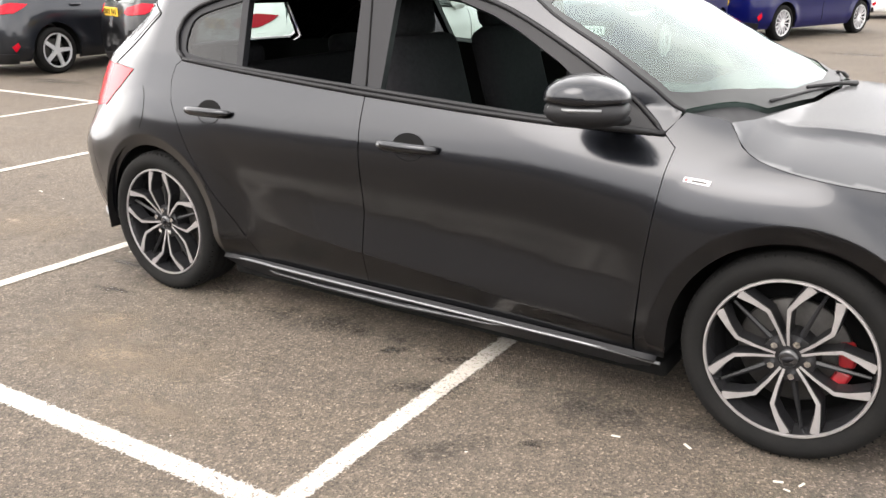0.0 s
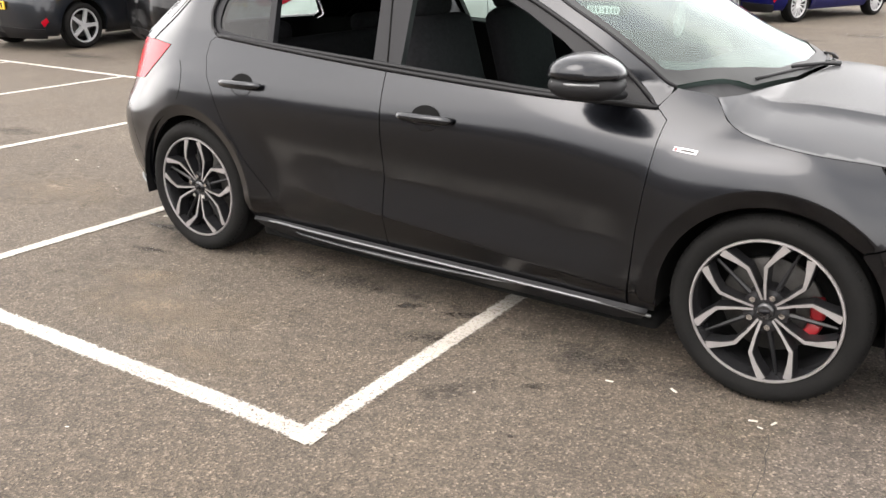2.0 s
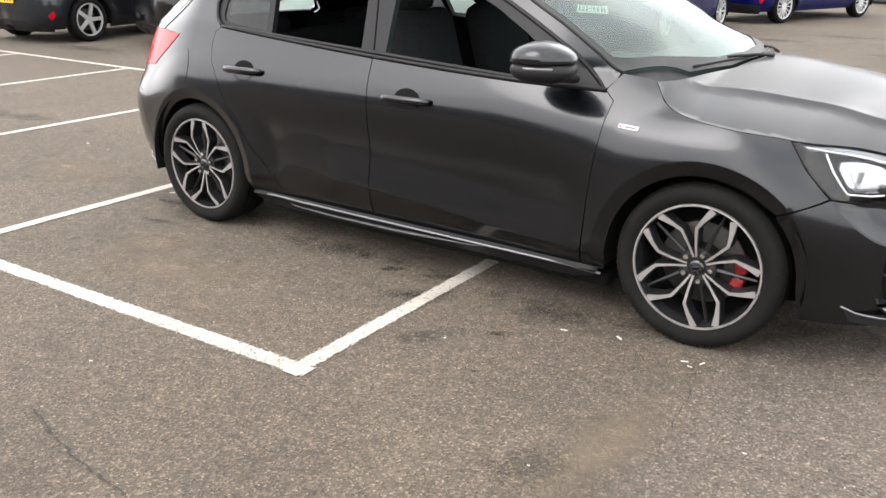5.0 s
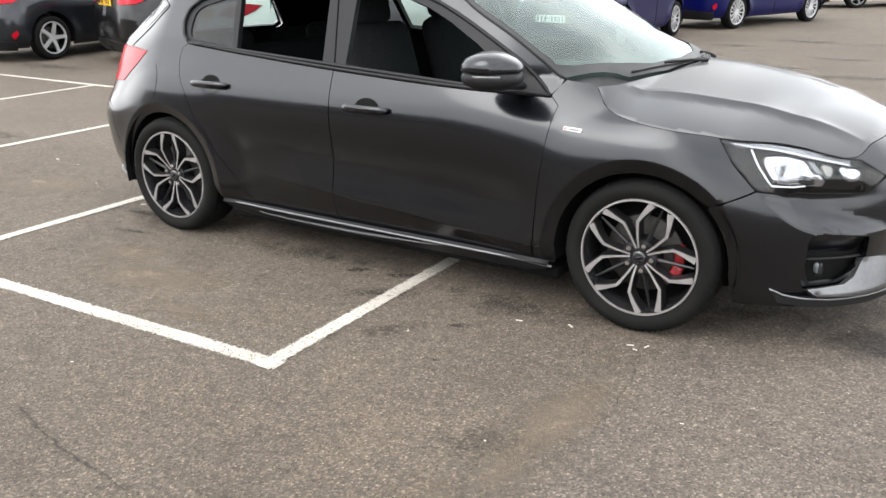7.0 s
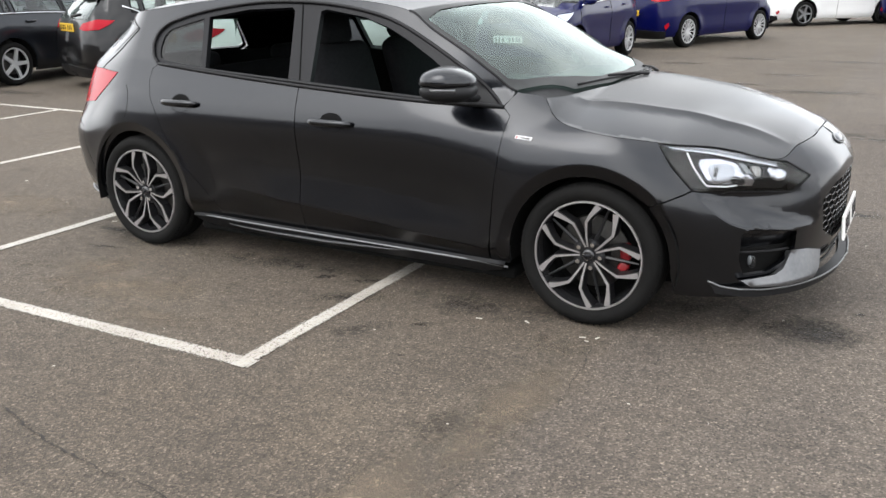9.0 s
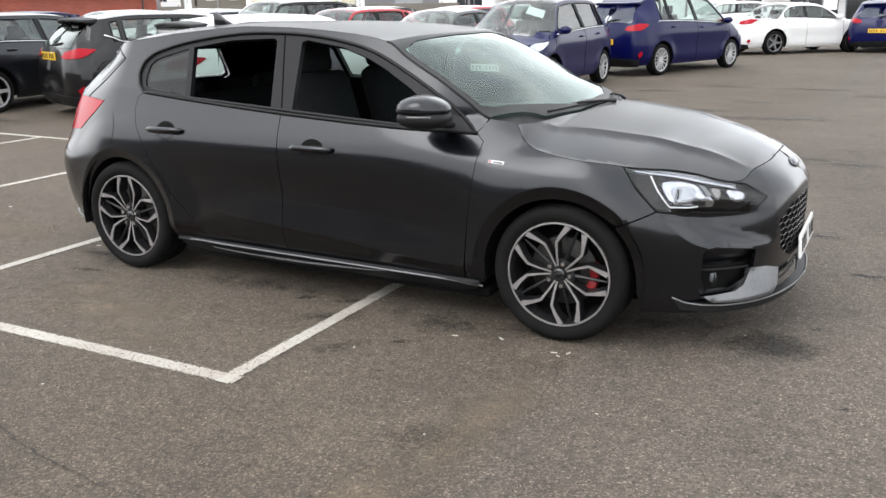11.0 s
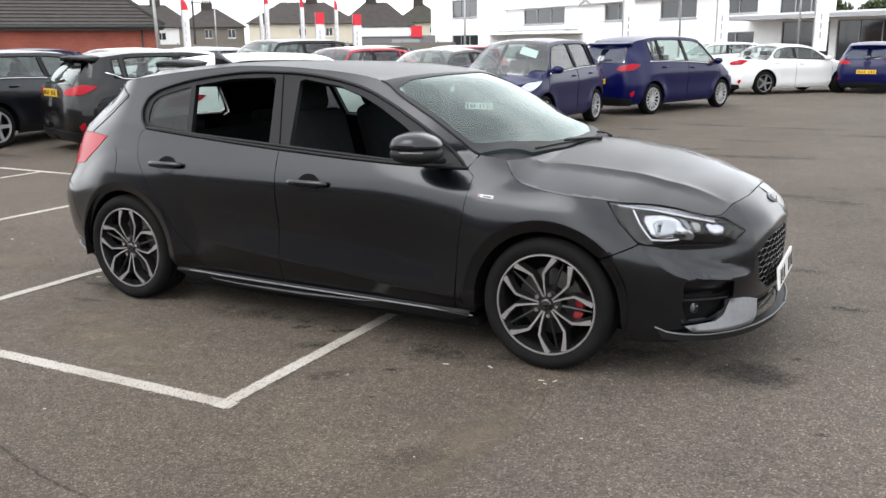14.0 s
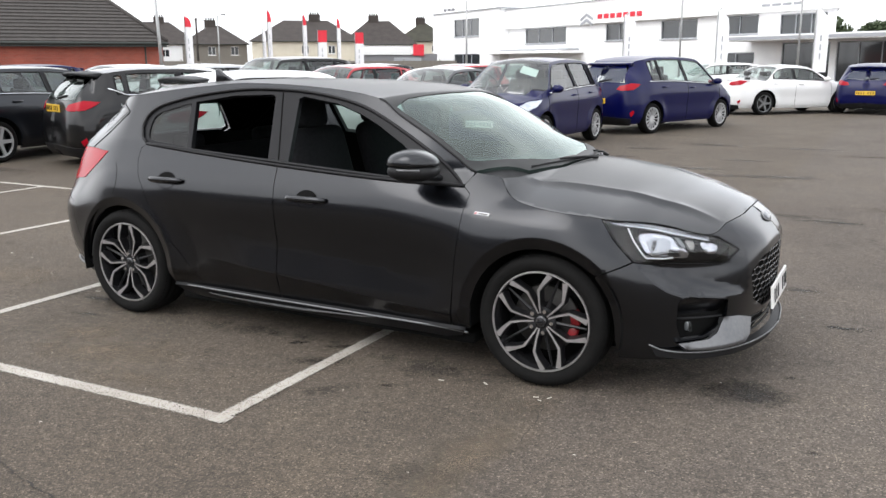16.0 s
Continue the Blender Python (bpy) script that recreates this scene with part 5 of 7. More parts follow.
FAR_OIL = [(0.11, 10.83, 0.45, 0.2, 4), (0.11, 9.35, 0.35, 0.12, 0), (1.43, 8.22, 0.5, 0.14, 6), (1.04, 12.02, 0.6, 0.2, 0), (2.02, 9.59, 0.5, 0.12, 3), (1.25, 6.93, 0.35, 0.08, 0), (2.81, 7.74, 0.4, 0.1, 8), (2.67, 11.91, 0.7, 0.2, 0), (3.95, 0.8, 0.16, 0.06, 5), (2.46, 6.11, 0.3, 0.07, 0), (3.62, 4.44, 0.35, 0.08, 5)]
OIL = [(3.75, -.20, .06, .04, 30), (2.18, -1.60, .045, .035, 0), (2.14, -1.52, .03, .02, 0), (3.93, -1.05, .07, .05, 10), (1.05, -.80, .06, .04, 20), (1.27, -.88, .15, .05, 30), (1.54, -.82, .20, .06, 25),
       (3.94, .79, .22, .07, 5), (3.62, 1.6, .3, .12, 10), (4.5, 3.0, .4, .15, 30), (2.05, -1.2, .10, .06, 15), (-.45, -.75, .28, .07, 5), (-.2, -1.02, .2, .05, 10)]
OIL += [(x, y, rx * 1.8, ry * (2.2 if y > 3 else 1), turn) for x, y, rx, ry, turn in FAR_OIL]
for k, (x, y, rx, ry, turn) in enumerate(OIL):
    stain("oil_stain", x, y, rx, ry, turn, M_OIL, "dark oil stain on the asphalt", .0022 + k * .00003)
# long dark strips among these follow the car's near sill
DARK_PATCHES = [(2.60, -1.94, .24, .17, 30), (1.0, -.78, 1.2, .22, 3), (-.2, -.72, .9, .25, 0), (2.2, -.88, .8, .26, 5), (1.56, -1.07, .35, .12, 30), (1.81, -1.37, .30, .12, 50), (-1.6, 1.0, .9, .35, 20), (-3.6, .2, .9, .3, 10), 
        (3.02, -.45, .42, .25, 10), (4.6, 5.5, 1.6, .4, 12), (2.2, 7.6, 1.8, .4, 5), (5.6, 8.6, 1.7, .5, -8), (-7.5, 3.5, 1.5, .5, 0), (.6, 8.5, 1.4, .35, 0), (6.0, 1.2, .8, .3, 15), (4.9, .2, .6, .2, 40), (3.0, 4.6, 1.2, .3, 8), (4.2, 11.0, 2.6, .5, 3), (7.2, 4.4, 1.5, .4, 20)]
for k, (x, y, rx, ry, turn) in enumerate(DARK_PATCHES):
    stain("dark_patch", x, y, rx, ry, turn, M_DARKPATCH, "dark patch on the asphalt", .0028 + k * .00003)
SILT = [(2.74, -1.75, .85, .20, 86), (2.55, -2.5, .7, .28, 80), (.45, -1.45, 1.0, .34, 12), (.02, -1.3, .6, .22, 20), (.85, -1.68, .5, .2, 0), (-1.6, -.6, .9, .5, 0)]
for k, (x, y, rx, ry, turn) in enumerate(SILT):
    stain("silt_stain", x, y, rx, ry, turn, M_SILT, "pale brown silt dried on the asphalt", .0016 + k * .00003)
stain("soaked_stain", 3.605, -.505, .25, .21, 25, M_SPILL, "round dark spill soaked into the asphalt", .0034)
for k, (x, y, rx, ry, turn) in enumerate([(2.675, -1.155, .19, .12, 20), (2.69, -1.62, .24, .16, 25)]):
    stain("dried_puddle", x, y, rx, ry, turn, M_DUST, "pale brown silt of a dried puddle", .0019 + k * .00003)
# an old trench joint and a crack in the surface
for pts in ([(2.80, -1.05), (2.845, -1.28), (2.86, -1.48), (2.885, -1.68)], [(1.10, -2.58), (1.28, -2.63), (1.45, -2.67), (1.64, -2.69), (1.80, -2.71), (1.96, -2.70), (2.15, -2.74)], [(2.35, -.93), (2.45, -1.02), (2.58, -1.05), (2.64, -1.12)]):
    rngj = random.Random(len(pts))
    fine = []
    for a, b in zip(pts, pts[1:]):
        for q in range(8):
            fine.append((a[0] + (b[0] - a[0]) * q / 8 + rngj.gauss(0, .004), a[1] + (b[1] - a[1]) * q / 8 + rngj.gauss(0, .004)))
    bm = bmesh.new()
    row = [[bm.verts.new((x - w, y - w * .3, .0038)), bm.verts.new((x + w, y + w * .3, .0038))] for x, y in fine for w in [rngj.uniform(.001, .0045) * (1.9 if len(pts) > 5 else .5)]]
    for a, b in zip(row, row[1:]):
        bm.faces.new((a[0], a[1], b[1], b[0]))
    tagged(part("ground_crack", bm, M_CRACK, None, "", False), "thin dark crack in the asphalt", "crack", "ground cracks", "structure")
M_CHIP = material("pale_litter", (0.465, 0.435, 0.375), 0.8)
rng = random.Random(4)
LITTER = [(2.25, -1.02, 12, .030), (2.46, -.96, -35, .034), (2.74, -1.01, 20, .03), (2.80, -.99, 70, .028), (2.77, -1.04, -10, .02), (-.60, -.62, 30, .035), (-2.2, -.1, 0, .03), (-2.0, 1.1, 10, .035), (1.9, -1.35, 50, .012), (3.1, -1.5, 0, .014)]
LITTER += [(rng.uniform(-3.5, 5.5), rng.uniform(-2.8, 3.0), rng.uniform(0, 180), rng.uniform(.006, .014)) for _ in range(46)]
for x, y, turn, ln in LITTER:
    ob = part("litter", box(bmesh.new(), (0, 0, .003), (ln * .95, ln * .26, .003), .001), M_CHIP, None, "", False)
    ob.matrix_world = pose(x, y, .0, 0, 0, turn)
    tagged(ob, "tiny pale scrap of litter on the asphalt", "litter", "litter scraps")


# ---------- other cars ----------
def spec(wb=2.49, ro=.75, fo=.80, hw=.86, roof=1.46, belt=(1.02, .93), rear=1.25, head=1.65, cowl=2.25, bonnet=.98, nose=.76, wheel=.31, roof_end=-.42, boot=None, crown=.05):
    """The shell of an everyday car from a few lengths."""
    k = roof / 1.46
    z = lambda tab: [(a * k, b) for a, b in tab]
    L = wb + fo
    plan = [(-ro, 0), (-ro + .02, -.55 * hw), (-ro + .10, -.80 * hw), (-ro + .30, -.94 * hw), (-.30, -.975 * hw), (.3, -hw), (wb * .5, -hw), (wb - .1, -.99 * hw),
            (wb + .30, -.95 * hw), (L - .24, -.84 * hw), (L - .10, -.62 * hw), (L - .03, -.34 * hw), (L, 0)]
    plan = [p for i, p in enumerate(plan) if i == 0 or p[0] > plan[i - 1][0]]
    rail = roof - crown
    if boot:
        top = [(-2.5, boot - .03), (-ro, boot - .02), (-.15, boot), (.02, boot + .03), (.55, rail - .05), (1.0, rail), (head, rail - .04), (cowl, bonnet), (wb + .1, bonnet - .10), (L - .25, nose + .03), (L + .3, nose), (L + 1.5, nose + .03)]
        ridge = [(-ro, boot - .02), (-.20, boot + .04), (.05, boot + .10), (.62, roof - .03), (1.1, roof), (head + .12, roof - .03), (cowl + .32, bonnet + .06), (wb + .1, bonnet - .02), (L - .1, nose + .05), (L, nose + .02)]
    else:
        top = [(-2.5, rear), (roof_end - .15, rear), (roof_end + .25, rail - .06), (.5, rail), (1.1, rail), (head, rail - .04), (cowl, bonnet), (cowl + .25, bonnet - .06), (wb + .1, bonnet - .13), (L - .25, nose + .03), (L + .3, nose), (L + 1.5, nose + .03)]
        ridge = [(-ro, .8), (roof_end - .08, rear - .02), (roof_end + .05, rear + .05), (.3, roof - .02), (.9, roof), (head + .12, roof - .03), (cowl + .30, bonnet + .06), (wb + .1, bonnet - .04), (L - .1, nose + .05), (L, nose + .02)]
    tail = [(a * k, b) for a, b in TAIL] if not boot else [(0.10, .20), (.16, .12), (.24, .05), (.36, .01), (.55, 0), (.68, .01), (.85, .03), (.98, .08), (1.2, .2)]
    sh = Shell(plan, [(-2.6, tail, False), (-.55, tail, False), (-.02, z(SIDE), True), (cowl - .12, z(SIDE), True), (cowl + .28, z(FENDER), False), (wb + .2, z(FENDER), False), (wb + .5, z(NOSE), False), (L + 2, z(NOSE), False)],
               [(-.7, belt[0]), (.3, belt[0]), (cowl, belt[1]), (wb + .5, belt[1] - .03)], top, ridge, (0.0, wb), wheel)
    sh.info = dict(wb=wb, ro=ro, fo=fo, hw=hw, head=head, cowl=cowl, wheel=wheel, rear=rear, boot=boot, k=k, roof=roof, roof_end=roof_end, nose=nose, bonnet=bonnet)
    return sh


M_BGLASS = glass("car_window_glass", (0.70, 0.77, 0.74))
M_BGLASS2 = glass("car_windscreen_glass", (0.6, 0.7, 0.66), 0.10)
M_BSEAT = material("grey_cabin_trim", (0.05, 0.05, 0.05), 0.8)


def aperture(F, a, b, low=.025, up=.055, n=10):
    s = np.linspace(a, b, n)
    lo, hi = F.belt(s) + low, F.top(s) - up
    ok = hi > lo + .03
    s, lo, hi = s[ok], lo[ok], hi[ok]
    return [(x, y) for x, y in zip(s, lo)] + [(x, y) for x, y in zip(s[::-1], hi[::-1])]


def build_car(F, colour_mat, label, doors=(.95,), wheel_face=None, spokes=5, tail=None, plate_rear=True, chrome=False, trim=None, spoiler=False, sheet=False, name="car", group="parked cars", quarter=True):
    I = F.info
    S, D, T = F.S, F.D, F.top
    wb, cowl, head, k, r = I["wb"], I["cowl"], I["head"], I["k"], I["wheel"]
    car = empty(name, label=label, category="car", group=group)
    ar = r + .065
    h = .085
    s_a = cowl - .06
    b1 = doors[0] if len(doors) == 1 else doors[1]
    ap = []
    rear_s = .0 if not I["boot"] else .22
    if len(doors) == 2:
        ap.append(aperture(F, rear_s, doors[0] - .035))
        ap.append(aperture(F, doors[0] + .035, doors[1] - .04))
    else:
        ap.append(aperture(F, rear_s, b1 - .04))
    ap.append(aperture(F, b1 + .04, s_a))
    ap = [q for q in ap if len(q) > 4]
    Tz = lambda a, b, n: [(s, float(T(s))) for s in np.linspace(a, b, n)]
    outline = ([(F.s0, .22 * k)] + [(F.s0, float(T(F.s0)))] + Tz(F.s0 + .02, F.s1 - .02, 70) + [(F.s1, float(T(F.s1))), (F.s1, .20 * k), (wb + ar + .02, .19 * k)]
               + arc(wb, r, ar, 0, 180, 14) + [(wb - ar - .01, .19 * k), (ar + .01, .19 * k)] + arc(0, r, ar, 0, 180, 14) + [(-ar - .01, .2 * k)])
    holes = [dense(q, .2) for q in ap]
    body = part("body", skin(bmesh.new(), S, outline, holes, mirror=True, h=h, depth=.02), colour_mat, car)
    for q in ap:
        for sg in (1, -1):
            w = part("side_window", skin(bmesh.new(), S, shrink(q, -.012), only_mirror=sg < 0, h=.12, depth=0, push=-.008), M_BGLASS, car)
            p3 = S([p[0] for p in q + q[:1]], [p[1] for p in q + q[:1]], .002)
            part("window_seal", tube(bmesh.new(), [Vector((p[0], p[1] * sg, p[2])) for p in p3], .012, 4), M_BLACK, w)
    for d in ([doors[0]] if len(doors) == 2 and doors[0] > .3 else []) + [b1]:
        lo, hi = float(F.belt(d)) + .022, float(F.top(d)) - .05
        for left in (False, True):
            part("pillar_cover", skin(bmesh.new(), S, [(d - .045, lo), (d + .045, lo), (d + .045, hi), (d - .045, hi)], only_mirror=left, h=.08, depth=.004, push=.005), M_SATIN, car, "black pillar between the side windows")
    if chrome:
        for sg in (1, -1):
            ss = np.linspace(rear_s - .12, s_a, 20)
            p3 = S(ss, F.belt(ss) + .008 + (.10 if spoiler else 0) * smooth(rear_s + .16, rear_s - .12, ss), .008)
            part("belt_trim", tube(bmesh.new(), [Vector((p[0], p[1] * sg, p[2])) for p in p3], .012, 5), M_CHROME, car, "bright chrome window line")
    e = lambda a, b, n: [tuple(p[:2]) for p in S(np.linspace(a, b, n), T(np.linspace(a, b, n)))]
    mir = lambda L: [(x, -y) for x, y in L[::-1]]
    bon = e(cowl + .06, F.s1, 26)
    ctr = cowl + .34
    part("bonnet", skin(bmesh.new(), D, bon + mir(bon)[1:] + [(ctr - .05, .45), (ctr, 0), (ctr - .05, -.45)], h=h, depth=.02, gap=.003), colour_mat, car)
    wse = e(head, cowl, 9)
    ws = wse + [(ctr - .07, -.45), (ctr - .02, 0), (ctr - .07, .45)] + mir(wse) + [(head + .10, .3), (head + .13, 0), (head + .10, -.3)]
    wsc = part("windscreen", skin(bmesh.new(), D, ws, h=.1, depth=0, gap=.004), M_BGLASS2, car)
    sc = e(cowl, cowl + .06, 3) + [(ctr - .05, -.45), (ctr, 0), (ctr - .05, .45)] + mir(e(cowl, cowl + .06, 3)) + [(ctr - .07, .45), (ctr - .02, 0), (ctr - .07, -.45)]
    part("scuttle", skin(bmesh.new(), D, sc, h=.1, depth=.02, push=-.01), M_BLACK, car)
    if I["boot"]:
        rf = e(.55, head, 20)
        part("roof", skin(bmesh.new(), D, rf + [(head + .10, -.3), (head + .13, 0), (head + .10, .3)] + mir(rf) + [(.62, .3), (.64, 0), (.62, -.3)], h=h, depth=.02), colour_mat, car)
        rw = e(.02, .55, 8)
        part("rear_window", skin(bmesh.new(), D, rw + [(.62, -.3), (.64, 0), (.62, .3)] + mir(rw) + [(-.10, .3), (-.12, 0), (-.10, -.3)], h=.1, depth=0, gap=.005), M_BGLASS, car)
        bt = [(x, y) for x, y in e(F.s0, .02, 24)]
        part("boot_lid", skin(bmesh.new(), D, bt + [(-.10, -.3), (-.12, 0), (-.10, .3)] + mir(bt)[:-1], h=h, depth=.02, gap=.003), colour_mat, car)
    else:
        rf = e(I["roof_end"] - .16, head, 30)
        part("roof", skin(bmesh.new(), D, rf + [(head + .10, -.3), (head + .13, 0), (head + .10, .3)] + mir(rf), h=h, depth=.02), colour_mat, car)
        zt, zb = I["rear"] - .03, I["rear"] - .29 * k
        s_c = F.s0 + I["hw"] * .72
        part("rear_window", skin(bmesh.new(), S, rounded([(s_c, zb), (s_c - .06, zt), (F.s0, zt), (F.s0, zb)], 0), mirror=True, h=.09, depth=.01, push=.012), M_BGLASS, car, "dark rear window")
        bm = bmesh.new()
        y1 = I["hw"] * (.66 if spoiler else .60)
        back = .05 if spoiler else 0.0
        x0 = float(S(F.s0, I["rear"])[0])
        rows = []
        for t in np.linspace(-1, 1, 13):
            y, out = y1 * t, 1 - abs(t) ** 3 * .85
            zc = float(D(x0 + .17, y)[2])
            rows.append([bm.verts.new(q) for q in ((x0 + .17, y, zc + .004), (x0 + .03 - (.05 + back) * out, y, zc - .012), (x0 + .02 - (.08 + back) * out, y, zc - .026), (x0 + .03 - (.06 + back) * out, y, zc - .058), (x0 + .12, y, zc - .075))])
        for a, b in zip(rows, rows[1:]):
            for i in range(5):
                bm.faces.new((a[i], a[(i + 1) % 5], b[(i + 1) % 5], b[i]))
        bm.faces.new(rows[0])
        bm.faces.new(rows[-1][::-1])
        bmesh.ops.recalc_face_normals(bm, faces=bm.faces)
        part("roof_spoiler", bm, M_BLACK if spoiler else colour_mat, car)
        x1 = float(S(F.s0, zb + .02)[0])
        part("rear_wiper", tube(bmesh.new(), [(x1 - .02, 0, zb + .02), (x1 + .02, -.30, zb + .06)], .014, 5), M_BLACK, car)
    # lamps
    zt = (I["boot"] - .02) if I["boot"] else I["rear"] - .37 * k
    sc = F.s0 + I["hw"]
    if tail is None:
        tail = [(sc + .22, zt + .055), (sc - .04, zt + .075), (sc - .36, zt + .02), (sc - .42, zt - .05), (sc - .30, zt - .075), (sc - .02, zt - .06), (sc + .14, zt + .01)]
    for left in (False, True):
        part("tail_lamp", skin(bmesh.new(), S, tail, only_mirror=left, h=.06, depth=.01, push=.012), M_TAIL, car, "red tail lamp")
        rl = [(sc - .10, .40 * k), (sc - .02, .46 * k), (sc, .40 * k), (sc - .06, .33 * k)]
        part("rear_reflector", skin(bmesh.new(), S, rl, only_mirror=left, h=.06, depth=.01, push=.012), M_TAIL, car)
        f1 = F.s1 - I["hw"]
        zn = I["nose"]
        hl = [(f1 - .42, zn + .075), (f1 - .10, zn + .055), (f1 + .30, zn - .045), (f1 + .28, zn - .12), (f1 + .02, zn - .13), (f1 - .22, zn - .06)]
        lampo = part("headlamp", skin(bmesh.new(), S, hl, only_mirror=left, h=.06, depth=.01, push=.010), M_LENS, car)
        part("reflector", skin(bmesh.new(), S, shrink(hl, .012), only_mirror=left, h=.06, depth=0, push=.004), M_CHROME, lampo)
    gr = [(F.s1 - .42, .56 * k), (F.s1, .58 * k), (F.s1, .36 * k), (F.s1 - .36, .38 * k)]
    part("front_grille", skin(bmesh.new(), S, gr, mirror=True, h=.08, depth=.01, push=.006), M_BLACK, car)
    lo = [(sc - .05, .30 * k), (F.s0, .34 * k), (F.s0, .17 * k), (sc - .02, .17 * k)]
    part("rear_valance", skin(bmesh.new(), S, lo, mirror=True, h=.08, depth=.02, push=.008), trim or M_BLACK, car)
    xf = float(S(F.s1, .45 * k)[0])
    pf = part("number_plate", box(bmesh.new(), (xf + .015, 0, .45 * k), (.02, .52, .112), .004), M_PLATE, car, "white front number plate", False)
    for j, y in enumerate((-.20, -.135, -.07, .045, .11, .175, .225)):
        part("plate_bar", box(bmesh.new(), (xf + .027, y - .01, .45 * k), (.004, .024, .066)), M_BLACK, pf, "", False)
    if plate_rear:
        zp = (.62 if not I["boot"] else .55) * k if not spoiler else .86 * k
        x1 = float(S(F.s0, zp)[0])
        pl = part("number_plate", box(bmesh.new(), (x1 - .02, 0, zp), (.02, .52, .112), .004), M_YELLOW, car, "yellow rear number plate", False)
        for j, y in enumerate((-.20, -.135, -.07, .045, .11, .175, .225)):
            part("plate_bar", box(bmesh.new(), (x1 - .032, y - .01, zp), (.004, .024, .066)), M_BLACK, pl, "", False)
    # door shut lines, handles, mirrors
    for sg in (1, -1):
        for s in [b1] + ([doors[0]] if len(doors) == 2 and doors[0] > .5 else []) + [cowl + .02]:
            p3 = S(s, np.linspace(.24 * k, float(F.belt(s)), 8), .001)
            part("door_gap", tube(bmesh.new(), [Vector((p[0], p[1] * sg, p[2])) for p in p3], .005, 4), M_DARK, car)
    for sg in (1, -1):
        for s in [b1 + .10] + ([.30] if len(doors) == 2 or doors[0] < 1.3 else []):
            z = float(F.belt(s)) - .11
            p3 = S([s, s + .03, s + .15, s + .18], z, [.005, .03, .03, .005])
            part("door_handle", tube(bmesh.new(), [Vector((p[0], p[1] * sg, p[2])) for p in p3], .014, 6), colour_mat, car)
        p = S(cowl - .22, float(F.belt(cowl - .22)) + .07)
        bm = bmesh.new()
        bmesh.ops.create_uvsphere(bm, u_segments=12, v_segments=8, radius=1, matrix=Matrix.Translation((p[0] + .02, (p[1] - .12) * sg, p[2])) @ Matrix.Diagonal((.085, .11, .07, 1)))
        tube(bm, [(p[0] + .04, (p[1] - .08) * sg, p[2] - .04), (p[0] + .06, (p[1] + .02) * sg, p[2] - .05)], .03, 6)
        part("door_mirror", bm, colour_mat, car)
    # cabin, underside, arches
    for x in ((1.0, .15) if not I["boot"] else (1.1, .35)):
        for y in (-.36, .36):
            seat = part("seat", box(bmesh.new(), (x, y, I["roof"] * .56), (.14, .44, .62), .05, Matrix.Rotation(radians(-14), 4, "Y")), M_BSEAT, car)
            part("headrest", box(bmesh.new(), (x - .09, y, I["roof"] * .80), (.09, .24, .17), .03), M_BSEAT, seat)
    bm = bmesh.new()
    box(bm, (wb / 2 + .05, 0, .36), (wb + 1.0, I["hw"] * 1.3, .32), .05)
    box(bm, (cowl + .05, 0, .72), (.5, I["hw"] * 1.6, .34), .06)
    part("inner_floor", bm, M_DARK, car)
    for wx in (0, wb):
        for sg in (1, -1):
            bm = bmesh.new()
            ring = arc(0, 0, ar + .01, -12, 192, 16)
            a = [bm.verts.new((wx + x, -sg * (I["hw"] - .03), r + z)) for x, z in ring]
            b = [bm.verts.new((wx + x, -sg * .42, r + z)) for x, z in ring]
            for i in range(len(ring) - 1):
                bm.faces.new((a[i], a[i + 1], b[i + 1], b[i]))
            bm.faces.new(b)
            part("arch_liner", bm, M_DARK, car)
            make_wheel("wheel", car, pose(wx, -sg * (I["hw"] - .035), r, 0, 17, 0 if sg > 0 else 180), radius=r, rim=r * .75, width=.19, style="plain", caliper=False, spokes=spokes, n=28, face=wheel_face)
    if sheet:
        p = [D(cowl - .16 + dx, y, -.012) for dx, y in ((.0, .20), (.0, .52), (-.16, .50), (-.16, .20))]
        bm = bmesh.new()
        bm.faces.new([bm.verts.new(q) for q in p])
        part("price_sheet", bm, M_WHITE, car, "white sheet behind the windscreen", False)
    return car


P_BLACK = paint("black_car_paint", (0.003, 0.003, 0.0034), 0.0, 0.3, 0.003, 0.8)
P_BLACK.node_tree.nodes["Principled BSDF"].inputs["Specular IOR Level"].default_value = 0.15
P_SLATE = paint("slate_blue_car_paint", (0.007, 0.009, 0.013), 0.5, 0.3, 0.003, 0.7)
P_BLUE = paint("deep_blue_car_paint", (0.0010, 0.0022, 0.042), 0.0, 0.3, 0.002, 0.34)
P_BLUE.node_tree.nodes["Principled BSDF"].inputs["Specular IOR Level"].default_value = 0.15
P_WHITE = paint("white_car_paint", (0.64, 0.64, 0.64), 0.0, 0.4, 0.02)
P_SILVER = paint("silver_car_paint", (0.42, 0.43, 0.44), 0.6, 0.35)
P_RED = paint("red_car_paint", (0.40, 0.012, 0.02), 0.1, 0.35)
P_GREY = paint("mid_grey_car_paint", (0.10, 0.10, 0.105), 0.5, 0.35)
M_BRIGHT = grained("painted_silver_alloy", (0.416, 0.416, 0.424), (0.496, 0.496, 0.504), 20, 0.35, 0.35)

